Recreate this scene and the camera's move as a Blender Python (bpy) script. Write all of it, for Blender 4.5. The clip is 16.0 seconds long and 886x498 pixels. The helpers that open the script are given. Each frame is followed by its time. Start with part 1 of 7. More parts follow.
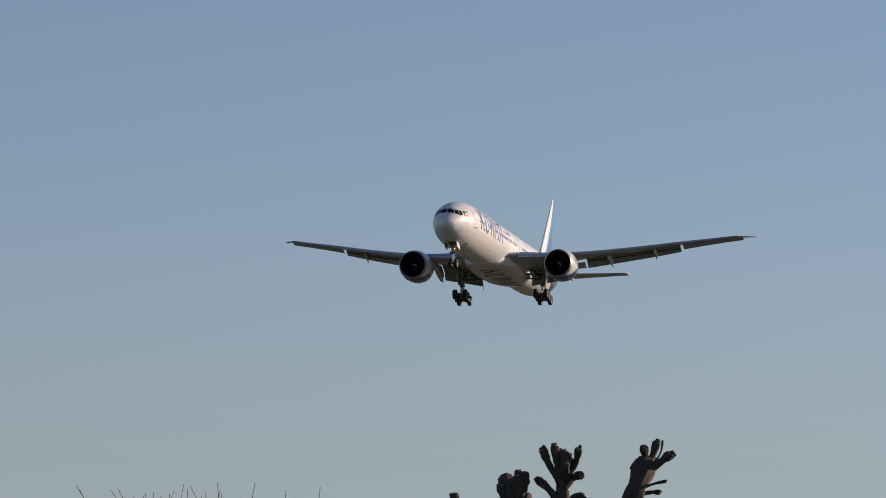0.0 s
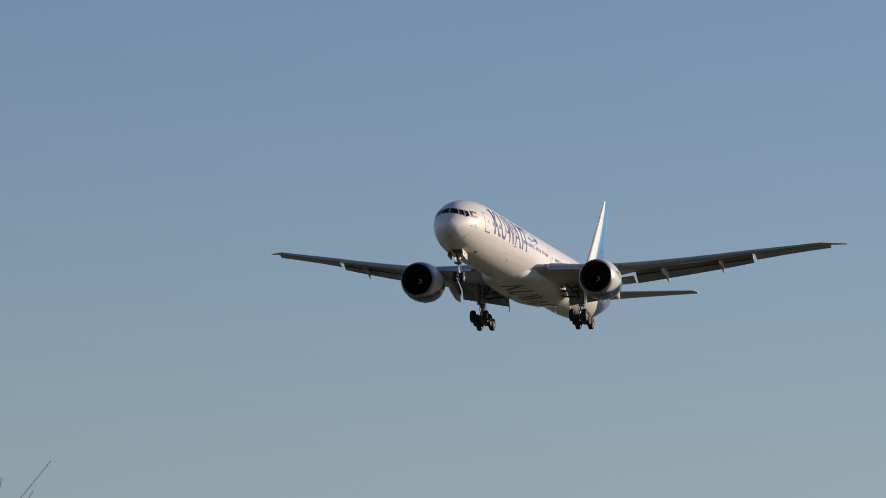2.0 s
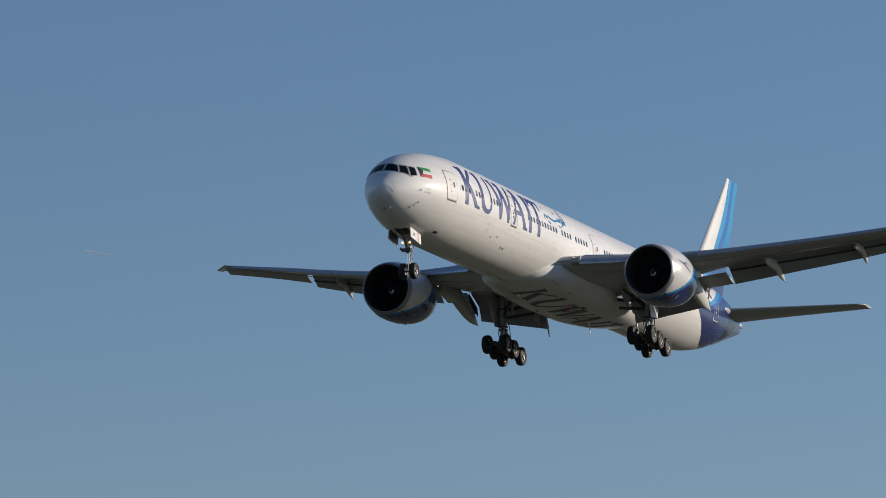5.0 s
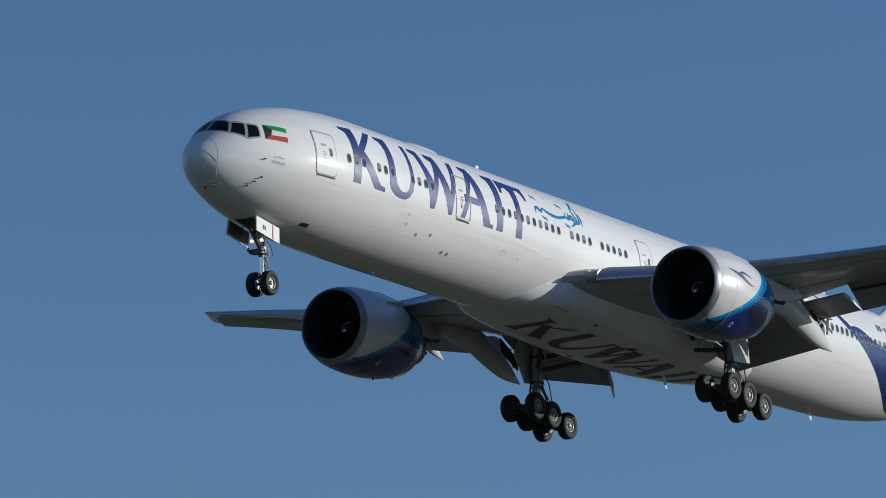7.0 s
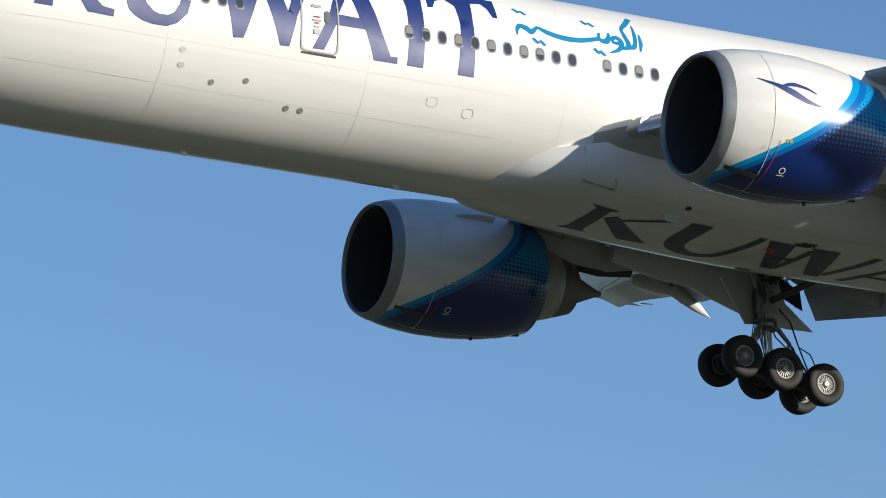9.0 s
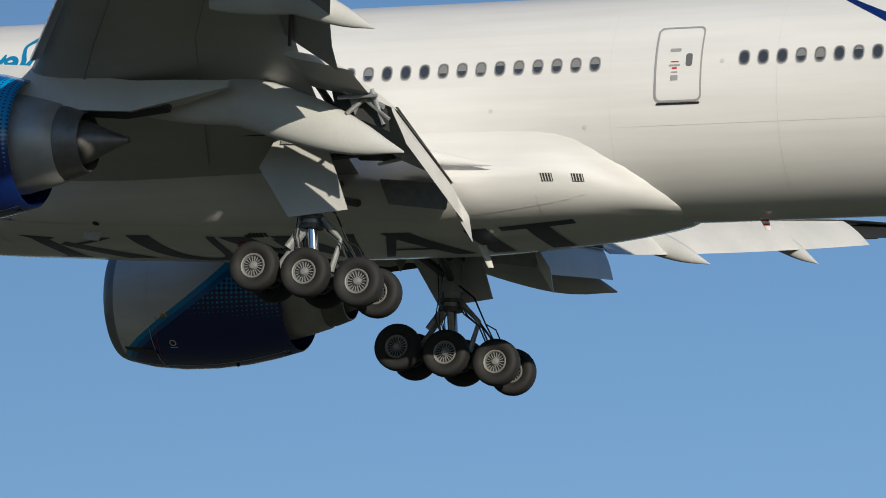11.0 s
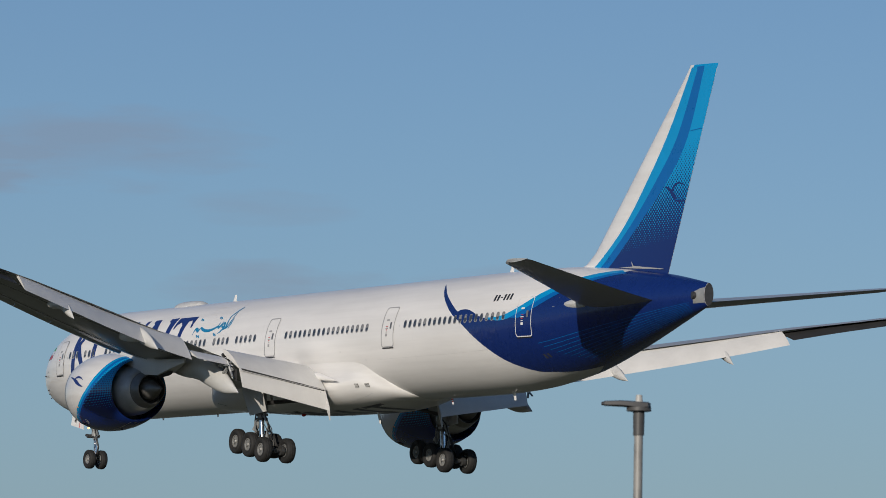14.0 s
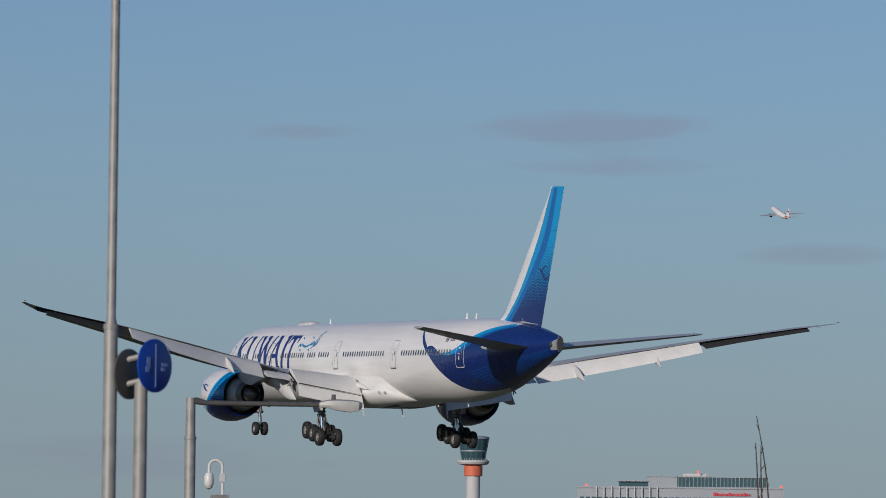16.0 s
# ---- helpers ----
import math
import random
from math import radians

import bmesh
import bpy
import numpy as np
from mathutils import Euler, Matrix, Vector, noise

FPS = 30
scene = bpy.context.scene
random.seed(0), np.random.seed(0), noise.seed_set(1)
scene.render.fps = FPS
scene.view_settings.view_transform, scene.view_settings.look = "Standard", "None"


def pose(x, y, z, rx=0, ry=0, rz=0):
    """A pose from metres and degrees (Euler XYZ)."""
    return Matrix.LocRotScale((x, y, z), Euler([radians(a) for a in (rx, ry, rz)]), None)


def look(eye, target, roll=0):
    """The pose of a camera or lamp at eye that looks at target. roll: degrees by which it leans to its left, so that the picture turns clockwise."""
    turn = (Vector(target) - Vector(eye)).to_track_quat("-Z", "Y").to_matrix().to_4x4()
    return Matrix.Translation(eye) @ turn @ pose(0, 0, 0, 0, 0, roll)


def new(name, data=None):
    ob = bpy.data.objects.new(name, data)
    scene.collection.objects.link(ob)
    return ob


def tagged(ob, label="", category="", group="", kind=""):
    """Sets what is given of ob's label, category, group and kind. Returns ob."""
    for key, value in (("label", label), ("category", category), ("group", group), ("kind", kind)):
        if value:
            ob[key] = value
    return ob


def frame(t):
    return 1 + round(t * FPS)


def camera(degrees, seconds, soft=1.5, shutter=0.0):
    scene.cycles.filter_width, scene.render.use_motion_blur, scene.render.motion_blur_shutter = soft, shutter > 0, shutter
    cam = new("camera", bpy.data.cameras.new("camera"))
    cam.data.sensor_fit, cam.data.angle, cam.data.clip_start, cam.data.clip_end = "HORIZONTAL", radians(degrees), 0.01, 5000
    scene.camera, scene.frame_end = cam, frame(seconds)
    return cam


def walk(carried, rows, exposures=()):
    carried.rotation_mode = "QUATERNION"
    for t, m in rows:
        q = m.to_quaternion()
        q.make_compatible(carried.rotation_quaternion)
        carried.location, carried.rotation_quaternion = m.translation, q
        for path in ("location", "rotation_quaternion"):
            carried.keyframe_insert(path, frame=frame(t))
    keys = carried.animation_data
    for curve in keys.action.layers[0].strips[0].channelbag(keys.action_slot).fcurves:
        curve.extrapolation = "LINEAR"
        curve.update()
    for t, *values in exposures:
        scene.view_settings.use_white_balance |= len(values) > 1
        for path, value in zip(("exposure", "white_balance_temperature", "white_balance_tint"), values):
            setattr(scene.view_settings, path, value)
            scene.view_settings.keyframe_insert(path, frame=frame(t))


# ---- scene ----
EYE = (0.0, 0.0, 1.7)
# seconds, azimuth east of north, elevation, lean (degrees)
AIM = [
    (0.0, 78.454, 5.887, 0.62),
    (0.5, 77.828, 6.073, 0.30),
    (1.0, 77.163, 6.271, 0.17),
    (1.5, 76.437, 6.468, 0.50),
    (2.0, 75.629, 6.685, 0.59),
    (2.5, 74.839, 6.906, 0.78),
    (3.0, 74.038, 7.147, 0.58),
    (3.5, 72.893, 7.396, 0.69),
    (4.0, 71.474, 7.684, 0.42),
    (4.5, 69.871, 8.016, -0.04),
    (5.0, 68.054, 8.432, -0.57),
    (5.2, 67.207, 8.666, -1.02),
    (5.6, 65.412, 9.110, -0.91),
    (6.0, 63.414, 9.613, -0.64),
    (6.4, 61.123, 10.163, -0.32),
    (6.8, 58.405, 10.749, -0.03),
    (7.3, 54.083, 11.504, 0.14),
    (7.5, 52.114, 11.835, 0.23),
    (8.0, 45.706, 12.631, -0.06),
    (8.5, 37.630, 13.304, -0.02),
    (9.0, 28.024, 13.741, -0.01),
    (9.5, 17.134, 13.729, 0.20),
    (10.0, 5.422, 13.585, 0.95),
    (10.3, -2.190, 13.224, 0.97),
    (10.6, -9.937, 12.874, 1.02),
    (10.9, -17.485, 12.477, 1.10),
    (11.2, -24.549, 12.003, 1.19),
    (11.5, -30.944, 11.441, 1.27),
    (11.8, -36.588, 10.790, 1.34),
    (12.0, -39.934, 10.307, 1.37),
    (12.3, -44.364, 9.507, 1.40),
    (12.5, -46.925, 9.014, 1.45),
    (13.0, -52.504, 7.731, 1.39),
    (13.5, -57.300, 6.759, 1.43),
    (14.0, -60.858, 5.972, 1.05),
    (14.5, -63.723, 5.270, 0.75),
    (15.0, -65.987, 4.650, 0.44),
    (15.5, -68.102, 4.129, 0.32),
    (16.0, -69.984, 3.737, 0.62),
]
cam = camera(8.776, 16.0, soft=0.6)
cam.data.dof.use_dof, cam.data.dof.focus_distance, cam.data.dof.aperture_fstop = True, 240.0, 9.5


def bearing(az, el, dist, height=0.0):
    """A place at a bearing and elevation from the eye, at a level distance."""
    a, e = radians(az), radians(el)
    return Vector((EYE[0] + dist * math.sin(a), EYE[1] + dist * math.cos(a), EYE[2] + dist * math.tan(e) + height))


walk(cam, [(t, look(EYE, bearing(az, el, 100.0), roll)) for t, az, el, roll in AIM],
     exposures=[(0.0, -0.15, 7150, 28), (2.0, -0.2, 7100, 25), (4.0, -0.25, 6850, 21), (5.2, -0.3, 6300, 17), (7.3, -0.43, 5620, 12), (8.4, -0.38, 5720, 12), (8.9, 0.1, 6050, 13),
                (9.5, 0.64, 6700, 13), (10.0, 0.08, 6350, 13), (12.3, -0.5, 6150, 14), (14.0, -0.61, 6150, 17), (15.2, -0.66, 6080, 18), (16.0, -0.67, 5980, 20)])

# ---- light ----
SUN_TO = Vector((0.85, -1.0, 0.345)).normalized()
SUN_EL = math.asin(SUN_TO.z)
SUN_AZ = math.atan2(SUN_TO.x, SUN_TO.y)
world = bpy.data.worlds.new("sky")
scene.world = world
world.use_nodes = True
wn, wl = world.node_tree.nodes, world.node_tree.links
wn.clear()
w_out = wn.new("ShaderNodeOutputWorld")
w_bg = wn.new("ShaderNodeBackground")
w_sky = wn.new("ShaderNodeTexSky")
w_sky.sky_type = "NISHITA"
w_sky.sun_disc = False
w_sky.sun_elevation, w_sky.sun_rotation = SUN_EL, SUN_AZ
w_sky.air_density, w_sky.dust_density, w_sky.ozone_density = 1.0, 0.15, 4.0
w_bg.inputs["Strength"].default_value = 0.1
# thin mauve-grey stratus streaks: bearing, elevation, half length, half height (degrees), weight
CLOUDS = [(-68.6, 4.95, 1.3, 0.17, 0.4), (-71.35, 4.88, 0.65, 0.1, 0.35), (-68.4, 4.6, 1.2, 0.12, 0.3), (-66.3, 3.73, 0.7, 0.1, 0.25),
          (-73.0, 1.6, 2.0, 0.25, 0.25), (-67.1, 6.72, 2.2, 0.4, 0.36), (-64.4, 6.95, 1.8, 0.48, 0.32),
          (-62.6, 5.6, 1.1, 0.26, 0.32), (-62.5, 6.35, 1.0, 0.2, 0.2), (-60.2, 5.65, 0.9, 0.16, 0.22), (-68.4, 4.8, 0.9, 0.2, 0.2), (34.0, 11.1, 2.2, 0.45, 0.2)]
w_co = wn.new("ShaderNodeTexCoord")
w_sep = wn.new("ShaderNodeSeparateXYZ")
wl.new(w_co.outputs["Generated"], w_sep.inputs[0])


def w_math(op, a, b=0.0, c=0.0):
    node = wn.new("ShaderNodeMath")
    node.operation = op
    for socket, value in zip(node.inputs, (a, b, c)):
        if isinstance(value, (int, float)):
            socket.default_value = value
        else:
            wl.new(value, socket)
    return node.outputs[0]


w_map = wn.new("ShaderNodeMapping")
w_map.inputs["Scale"].default_value = (26.0, 26.0, 150.0)
w_noise = wn.new("ShaderNodeTexNoise")
w_noise.inputs["Scale"].default_value = 1.0
w_noise.inputs["Detail"].default_value = 5.0
w_noise.inputs["Roughness"].default_value = 0.55
wl.new(w_co.outputs["Generated"], w_map.inputs["Vector"])
wl.new(w_map.outputs["Vector"], w_noise.inputs["Vector"])
w_az = w_math("MULTIPLY", w_math("ARCTAN2", w_sep.outputs["X"], w_sep.outputs["Y"]), 180 / math.pi)
w_el = w_math("MULTIPLY", w_math("ARCSINE", w_sep.outputs["Z"]), 180 / math.pi)
w_cloud = 0.0
for az, el, wide, high, weight in CLOUDS:
    u, v = w_math("MULTIPLY_ADD", w_az, 1 / wide, -az / wide), w_math("MULTIPLY_ADD", w_el, 1 / high, -el / high)
    d = w_math("ADD", w_math("MULTIPLY", u, u), w_math("MULTIPLY", v, v))
    m = w_math("MAXIMUM", w_math("SUBTRACT", w_math("MULTIPLY_ADD", w_noise.outputs["Fac"], 4.2, -1.1), d), 0.0)
    w_cloud = w_math("ADD", w_cloud, w_math("MULTIPLY", m, weight))
w_cloud = w_math("MINIMUM", w_cloud, 0.42)
w_mix = wn.new("ShaderNodeMix")
w_mix.data_type = "RGBA"
w_mix.inputs["B"].default_value = (3.5, 3.9, 4.5, 1)
wl.new(w_cloud, w_mix.inputs["Factor"])
w_low = wn.new("ShaderNodeMapRange")
w_low.interpolation_type = "SMOOTHSTEP"
for k, v in (("From Min", 0.12), ("From Max", 0.0), ("To Min", 0.0), ("To Max", 0.6)):
    w_low.inputs[k].default_value = v
wl.new(w_sep.outputs["Z"], w_low.inputs["Value"])
w_haze = wn.new("ShaderNodeMix")
w_haze.data_type = "RGBA"
w_haze.inputs["B"].default_value = (2.45, 3.75, 4.6, 1)
wl.new(w_low.outputs["Result"], w_haze.inputs["Factor"])
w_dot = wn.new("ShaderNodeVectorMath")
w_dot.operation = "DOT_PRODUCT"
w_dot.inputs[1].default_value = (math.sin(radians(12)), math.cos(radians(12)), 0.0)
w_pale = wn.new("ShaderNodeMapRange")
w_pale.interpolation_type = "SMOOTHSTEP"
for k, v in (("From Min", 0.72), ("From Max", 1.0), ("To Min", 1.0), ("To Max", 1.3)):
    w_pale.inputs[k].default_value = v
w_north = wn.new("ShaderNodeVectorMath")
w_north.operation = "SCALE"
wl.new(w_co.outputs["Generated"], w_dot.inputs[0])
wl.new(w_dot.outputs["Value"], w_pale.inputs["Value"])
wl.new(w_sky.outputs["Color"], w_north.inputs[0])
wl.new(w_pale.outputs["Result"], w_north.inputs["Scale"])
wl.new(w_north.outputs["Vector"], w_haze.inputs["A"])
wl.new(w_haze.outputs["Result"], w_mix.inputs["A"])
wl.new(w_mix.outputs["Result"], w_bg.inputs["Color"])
wl.new(w_bg.outputs["Background"], w_out.inputs["Surface"])

sun = new("sun", bpy.data.lights.new("sun", "SUN"))
sun.data.energy, sun.data.angle, sun.data.color = 4.8, radians(0.53), (1.0, 0.91, 0.715)
sun.matrix_world = look((0, 0, 60), Vector((0, 0, 60)) - SUN_TO)

# ---- materials ----


class Nodes:
    """Short hands for building node materials."""

    def __init__(self, name):
        self.mat = bpy.data.materials.new(name)
        self.mat.use_nodes = True
        self.tree = self.mat.node_tree
        self.bsdf = self.tree.nodes["Principled BSDF"]

    def add(self, kind, **values):
        node = self.tree.nodes.new(kind)
        for key, value in values.items():
            node.inputs[key].default_value = value
        return node

    def link(self, a, b):
        self.tree.links.new(a, b)

    def put(self, socket, value):
        if isinstance(value, (int, float)):
            socket.default_value = value
        elif isinstance(value, tuple):
            socket.default_value = (*value, 1.0) if len(value) == 3 else value
        else:
            self.link(value, socket)

    def math(self, op, a, b=0.0, c=0.0):
        node = self.tree.nodes.new("ShaderNodeMath")
        node.operation = op
        for socket, value in zip(node.inputs, (a, b, c)):
            self.put(socket, value)
        return node.outputs[0]

    def mix(self, fac, a, b):
        node = self.tree.nodes.new("ShaderNodeMix")
        node.data_type = "RGBA"
        self.put(node.inputs["Factor"], fac)
        self.put(node.inputs["A"], a)
        self.put(node.inputs["B"], b)
        return node.outputs["Result"]

    def noise(self, scale, detail=4.0, stretch=(1, 1, 1), rough=0.55):
        co = self.add("ShaderNodeTexCoord")
        mp = self.add("ShaderNodeMapping")
        mp.inputs["Scale"].default_value = stretch
        n = self.add("ShaderNodeTexNoise", Scale=scale, Detail=detail, Roughness=rough)
        self.link(co.outputs["Object"], mp.inputs["Vector"])
        self.link(mp.outputs["Vector"], n.inputs["Vector"])
        return n.outputs["Fac"]

    def xyz(self):
        co = self.add("ShaderNodeTexCoord")
        sep = self.add("ShaderNodeSeparateXYZ")
        self.link(co.outputs["Object"], sep.inputs[0])
        return sep.outputs

    def range(self, value, a, b, c=0.0, d=1.0):
        node = self.add("ShaderNodeMapRange")
        self.put(node.inputs["Value"], value)
        for key, v in (("From Min", a), ("From Max", b), ("To Min", c), ("To Max", d)):
            node.inputs[key].default_value = v
        return node.outputs["Result"]

    def bump(self, height, strength=0.2, distance=0.02):
        node = self.add("ShaderNodeBump", Strength=strength, Distance=distance)
        self.link(height, node.inputs["Height"])
        self.link(node.outputs["Normal"], self.bsdf.inputs["Normal"])


def surface(name, color, rough=0.5, metal=0.0, vary=0.12, scale=1.5, stretch=(1, 1, 1), coat=0.0, bump=0.0, fine=30.0):
    """A surface with variation at two scales round one base colour."""
    n = Nodes(name)
    big = n.noise(scale, 4.0, stretch)
    small = n.noise(scale * fine, 3.0, stretch)
    both = n.math("ADD", n.math("MULTIPLY", big, 0.65), n.math("MULTIPLY", small, 0.35))
    lo = tuple(c * (1 - vary) for c in color)
    hi = tuple(min(1.0, c * (1 + vary)) for c in color)
    n.put(n.bsdf.inputs["Base Color"], n.mix(n.range(both, 0.3, 0.7), lo, hi))
    n.put(n.bsdf.inputs["Roughness"], n.range(both, 0.3, 0.7, max(0.02, rough * 0.85), min(1.0, rough * 1.15)))
    n.bsdf.inputs["Metallic"].default_value = metal
    n.bsdf.inputs["Coat Weight"].default_value = coat
    n.bsdf.inputs["Coat Roughness"].default_value = 0.08
    if bump:
        n.bump(small, bump)
    return n.mat


def glow(name, color, strength):
    n = Nodes(name)
    n.put(n.bsdf.inputs["Base Color"], color)
    n.put(n.bsdf.inputs["Emission Color"], color)
    n.bsdf.inputs["Emission Strength"].default_value = strength
    return n.mat


NAVY, ROYAL, CYAN = (0.005, 0.022, 0.14), (0.0, 0.125, 0.42), (0.0, 0.29, 0.62)


def halftone(n, cov, u, v, dark, light, cell, upright=False):
    """Round dots that grow with cov from light dots on dark to dark dots on light; in rows where upright, else staggered."""
    if upright:
        k = 2 * math.pi / cell
        s = n.math("ADD", n.math("COSINE", n.math("MULTIPLY", u, k)), n.math("COSINE", n.math("MULTIPLY", v, k)))
        level = n.math("ADD", n.math("MULTIPLY", s, 0.25), 0.5)
        return n.mix(n.math("GREATER_THAN", level, n.math("SUBTRACT", 1.0, cov)), dark, light)
    k = 2 * math.pi / cell
    s = n.math("ADD", n.math("COSINE", n.math("MULTIPLY", n.math("ADD", u, v), k)),
               n.math("COSINE", n.math("MULTIPLY", n.math("SUBTRACT", u, v), k)))
    level = n.math("ADD", n.math("MULTIPLY", s, 0.25), 0.5)
    return n.mix(n.math("GREATER_THAN", level, n.math("SUBTRACT", 1.0, cov)), dark, light)


def paint_white():
    n = Nodes("white_paint")
    big = n.noise(0.35, 4.0, (0.4, 1, 1))
    streak = n.noise(1.2, 5.0, (0.12, 1.0, 2.4))
    n.put(n.bsdf.inputs["Base Color"], n.mix(n.range(n.math("ADD", n.math("MULTIPLY", big, .5), n.math("MULTIPLY", streak, .5)), 0.35, 0.65),
                                              (0.73, 0.72, 0.70), (0.84, 0.83, 0.81)))
    n.put(n.bsdf.inputs["Roughness"], n.range(streak, 0.3, 0.7, 0.42, 0.55))
    n.bsdf.inputs["Specular IOR Level"].default_value = 0.2
    n.bsdf.inputs["Coat Weight"].default_value = 0.5
    n.bsdf.inputs["Coat Roughness"].default_value = 0.1
    n.bump(n.noise(0.9, 3.0, (0.5, 1, 1)), 0.05, 0.05)
    return n.mat


def paint_fin():
    """Dark blue at the foot that turns to light blue upwards through dots."""
    n = Nodes("fin_halftone_paint")
    x, y, z = n.xyz()
    lean = n.math("SUBTRACT", z, n.math("MULTIPLY", n.math("SUBTRACT", x, 69.0), 0.12))
    cov = n.range(lean, 4.0, 8.7, 0.0, 1.0)
    n.put(n.bsdf.inputs["Base Color"], halftone(n, cov, x, z, NAVY, CYAN, 0.21))
    n.bsdf.inputs["Roughness"].default_value = 0.3
    n.bsdf.inputs["Coat Weight"].default_value = 0.3
    return n.mat


def paint_cowl():
    """White in front, a slanting light blue band, then dark blue with dots."""
    n = Nodes("cowl_paint")
    x, y, z = n.xyz()
    h = n.math("ADD", z, 2.4)
    d = n.math("SUBTRACT", x, n.math("ADD", n.math("MULTIPLY_ADD", h, 1.12, 28.68), n.math("MULTIPLY", n.math("MULTIPLY", h, h), -0.27)))
    rise = n.math("ADD", z, n.math("MULTIPLY", n.math("SUBTRACT", x, 29.0), 0.05))
    cov = n.range(rise, -3.5, -2.15, 0.0, 0.8)
    ang = n.math("ARCTAN2", n.math("ABSOLUTE", n.math("SUBTRACT", n.math("ABSOLUTE", y), 9.72)), n.math("ADD", z, 2.53))
    dots = halftone(n, cov, x, n.math("MULTIPLY", ang, 2.06), NAVY, CYAN, 0.142, True)
    c = n.mix(n.math("GREATER_THAN", d, 0.42), CYAN, dots)
    c = n.mix(n.math("GREATER_THAN", d, 0.28), c, n.mix(n.math("GREATER_THAN", d, 0.55), ROYAL, dots))
    streak = n.noise(1.5, 4.0, (0.2, 1, 1))
    white = n.mix(n.range(streak, 0.35, 0.65), (0.70, 0.69, 0.67), (0.81, 0.80, 0.78))
    n.put(n.bsdf.inputs["Base Color"], n.mix(n.math("GREATER_THAN", d, 0.0), white, c))
    n.bsdf.inputs["Roughness"].default_value = 0.25
    n.bsdf.inputs["Coat Weight"].default_value = 0.4
    n.bsdf.inputs["Coat Roughness"].default_value = 0.08
    return n.mat


M_WHITE = paint_white()
M_FIN = paint_fin()
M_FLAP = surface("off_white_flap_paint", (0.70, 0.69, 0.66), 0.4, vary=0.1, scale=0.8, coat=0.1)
# Grey of the flap undersides, darkened to carry the shade under the wing.
M_UNDER = surface("grey_flap_underside_with_shade", (0.30, 0.31, 0.31), 0.45, vary=0.12, scale=0.8)
M_COWL = paint_cowl()
M_NAVY = surface("navy_paint", NAVY, 0.28, vary=0.08, coat=0.4)
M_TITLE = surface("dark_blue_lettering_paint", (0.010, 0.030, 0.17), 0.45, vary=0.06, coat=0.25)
M_ROYAL = surface("mid_blue_paint", ROYAL, 0.3, vary=0.06, coat=0.3)
M_CYAN = surface("light_blue_paint", CYAN, 0.3, vary=0.06, coat=0.3)
M_GREY = surface("grey_wing_paint", (0.40, 0.41, 0.41), 0.38, vary=0.1, scale=0.6, stretch=(0.3, 1, 1), coat=0.15)
M_FAIR = surface("light_grey_fairing_paint", (0.60, 0.60, 0.58), 0.35, vary=0.1, scale=0.7, coat=0.15)
M_SLAT = surface("brushed_leading_edge_metal", (0.55, 0.56, 0.58), 0.3, 0.75, vary=0.08)
M_AILERON = surface("dark_grey_aileron_top", (0.03, 0.03, 0.03), 0.6, vary=0.15, scale=1.0)
M_LIP = surface("bare_aluminium_lip", (0.32, 0.33, 0.345), 0.42, 0.55, vary=0.12, scale=3)
M_CORE = surface("heat_stained_titanium", (0.44, 0.44, 0.43), 0.4, 0.3, vary=0.2, scale=2.0)
M_CONE = surface("grey_exhaust_cone_metal", (0.22, 0.21, 0.20), 0.45, 0.55, vary=0.25, scale=3.0)
# Dark metal, and the shade colour for bays and flap gaps.
M_DARK = surface("dark_metal_and_bay_shade", (0.045, 0.045, 0.043), 0.6, 0.2, vary=0.3, scale=5)
M_LINER = surface("dark_inlet_liner", (0.06, 0.065, 0.07), 0.5, 0.1, vary=0.15, scale=4)
M_BLADE = surface("dark_fan_blade", (0.05, 0.05, 0.055), 0.35, 0.5, vary=0.1)
M_TYRE = surface("black_tyre_rubber", (0.018, 0.018, 0.018), 0.75, vary=0.25, scale=6, bump=0.1)
M_RIM = surface("grey_wheel_metal", (0.30, 0.30, 0.29), 0.5, 0.4, vary=0.12, scale=12)
M_GEAR = surface("grey_gear_enamel", (0.31, 0.32, 0.32), 0.4, 0.2, vary=0.18, scale=6)
M_GEARDK = surface("dark_gear_steel", (0.09, 0.09, 0.09), 0.45, 0.5, vary=0.25, scale=7)
M_CHROME = surface("polished_oleo_chrome", (0.75, 0.76, 0.78), 0.1, 1.0, vary=0.03)
M_GLASS = surface("dark_cockpit_glass", (0.006, 0.007, 0.008), 0.16, vary=0.05)
M_GLASS.node_tree.nodes["Principled BSDF"].inputs["Specular IOR Level"].default_value = 0.25


def cabin_pane():
    """Dark glass behind a pale inner lining; some have the blind part way down."""
    n = Nodes("cabin_pane")
    info = n.add("ShaderNodeObjectInfo")
    x, y, z = n.xyz()
    blind = n.math("GREATER_THAN", z, n.range(info.outputs["Random"], 0.0, 1.0, -0.12, 0.34))
    lining = n.math("GREATER_THAN", n.math("ADD", n.math("MULTIPLY", x, x), n.math("MULTIPLY", n.math("MULTIPLY", z, z), 0.5)), 0.0135)
    c = n.mix(blind, n.mix(n.noise(3.0), (0.035, 0.045, 0.06), (0.06, 0.07, 0.085)), (0.26, 0.26, 0.25))
    n.put(n.bsdf.inputs["Base Color"], n.mix(lining, c, (0.16, 0.16, 0.165)))
    n.bsdf.inputs["Roughness"].default_value = 0.12
    n.bsdf.inputs["Coat Weight"].default_value = 0.5
    return n.mat


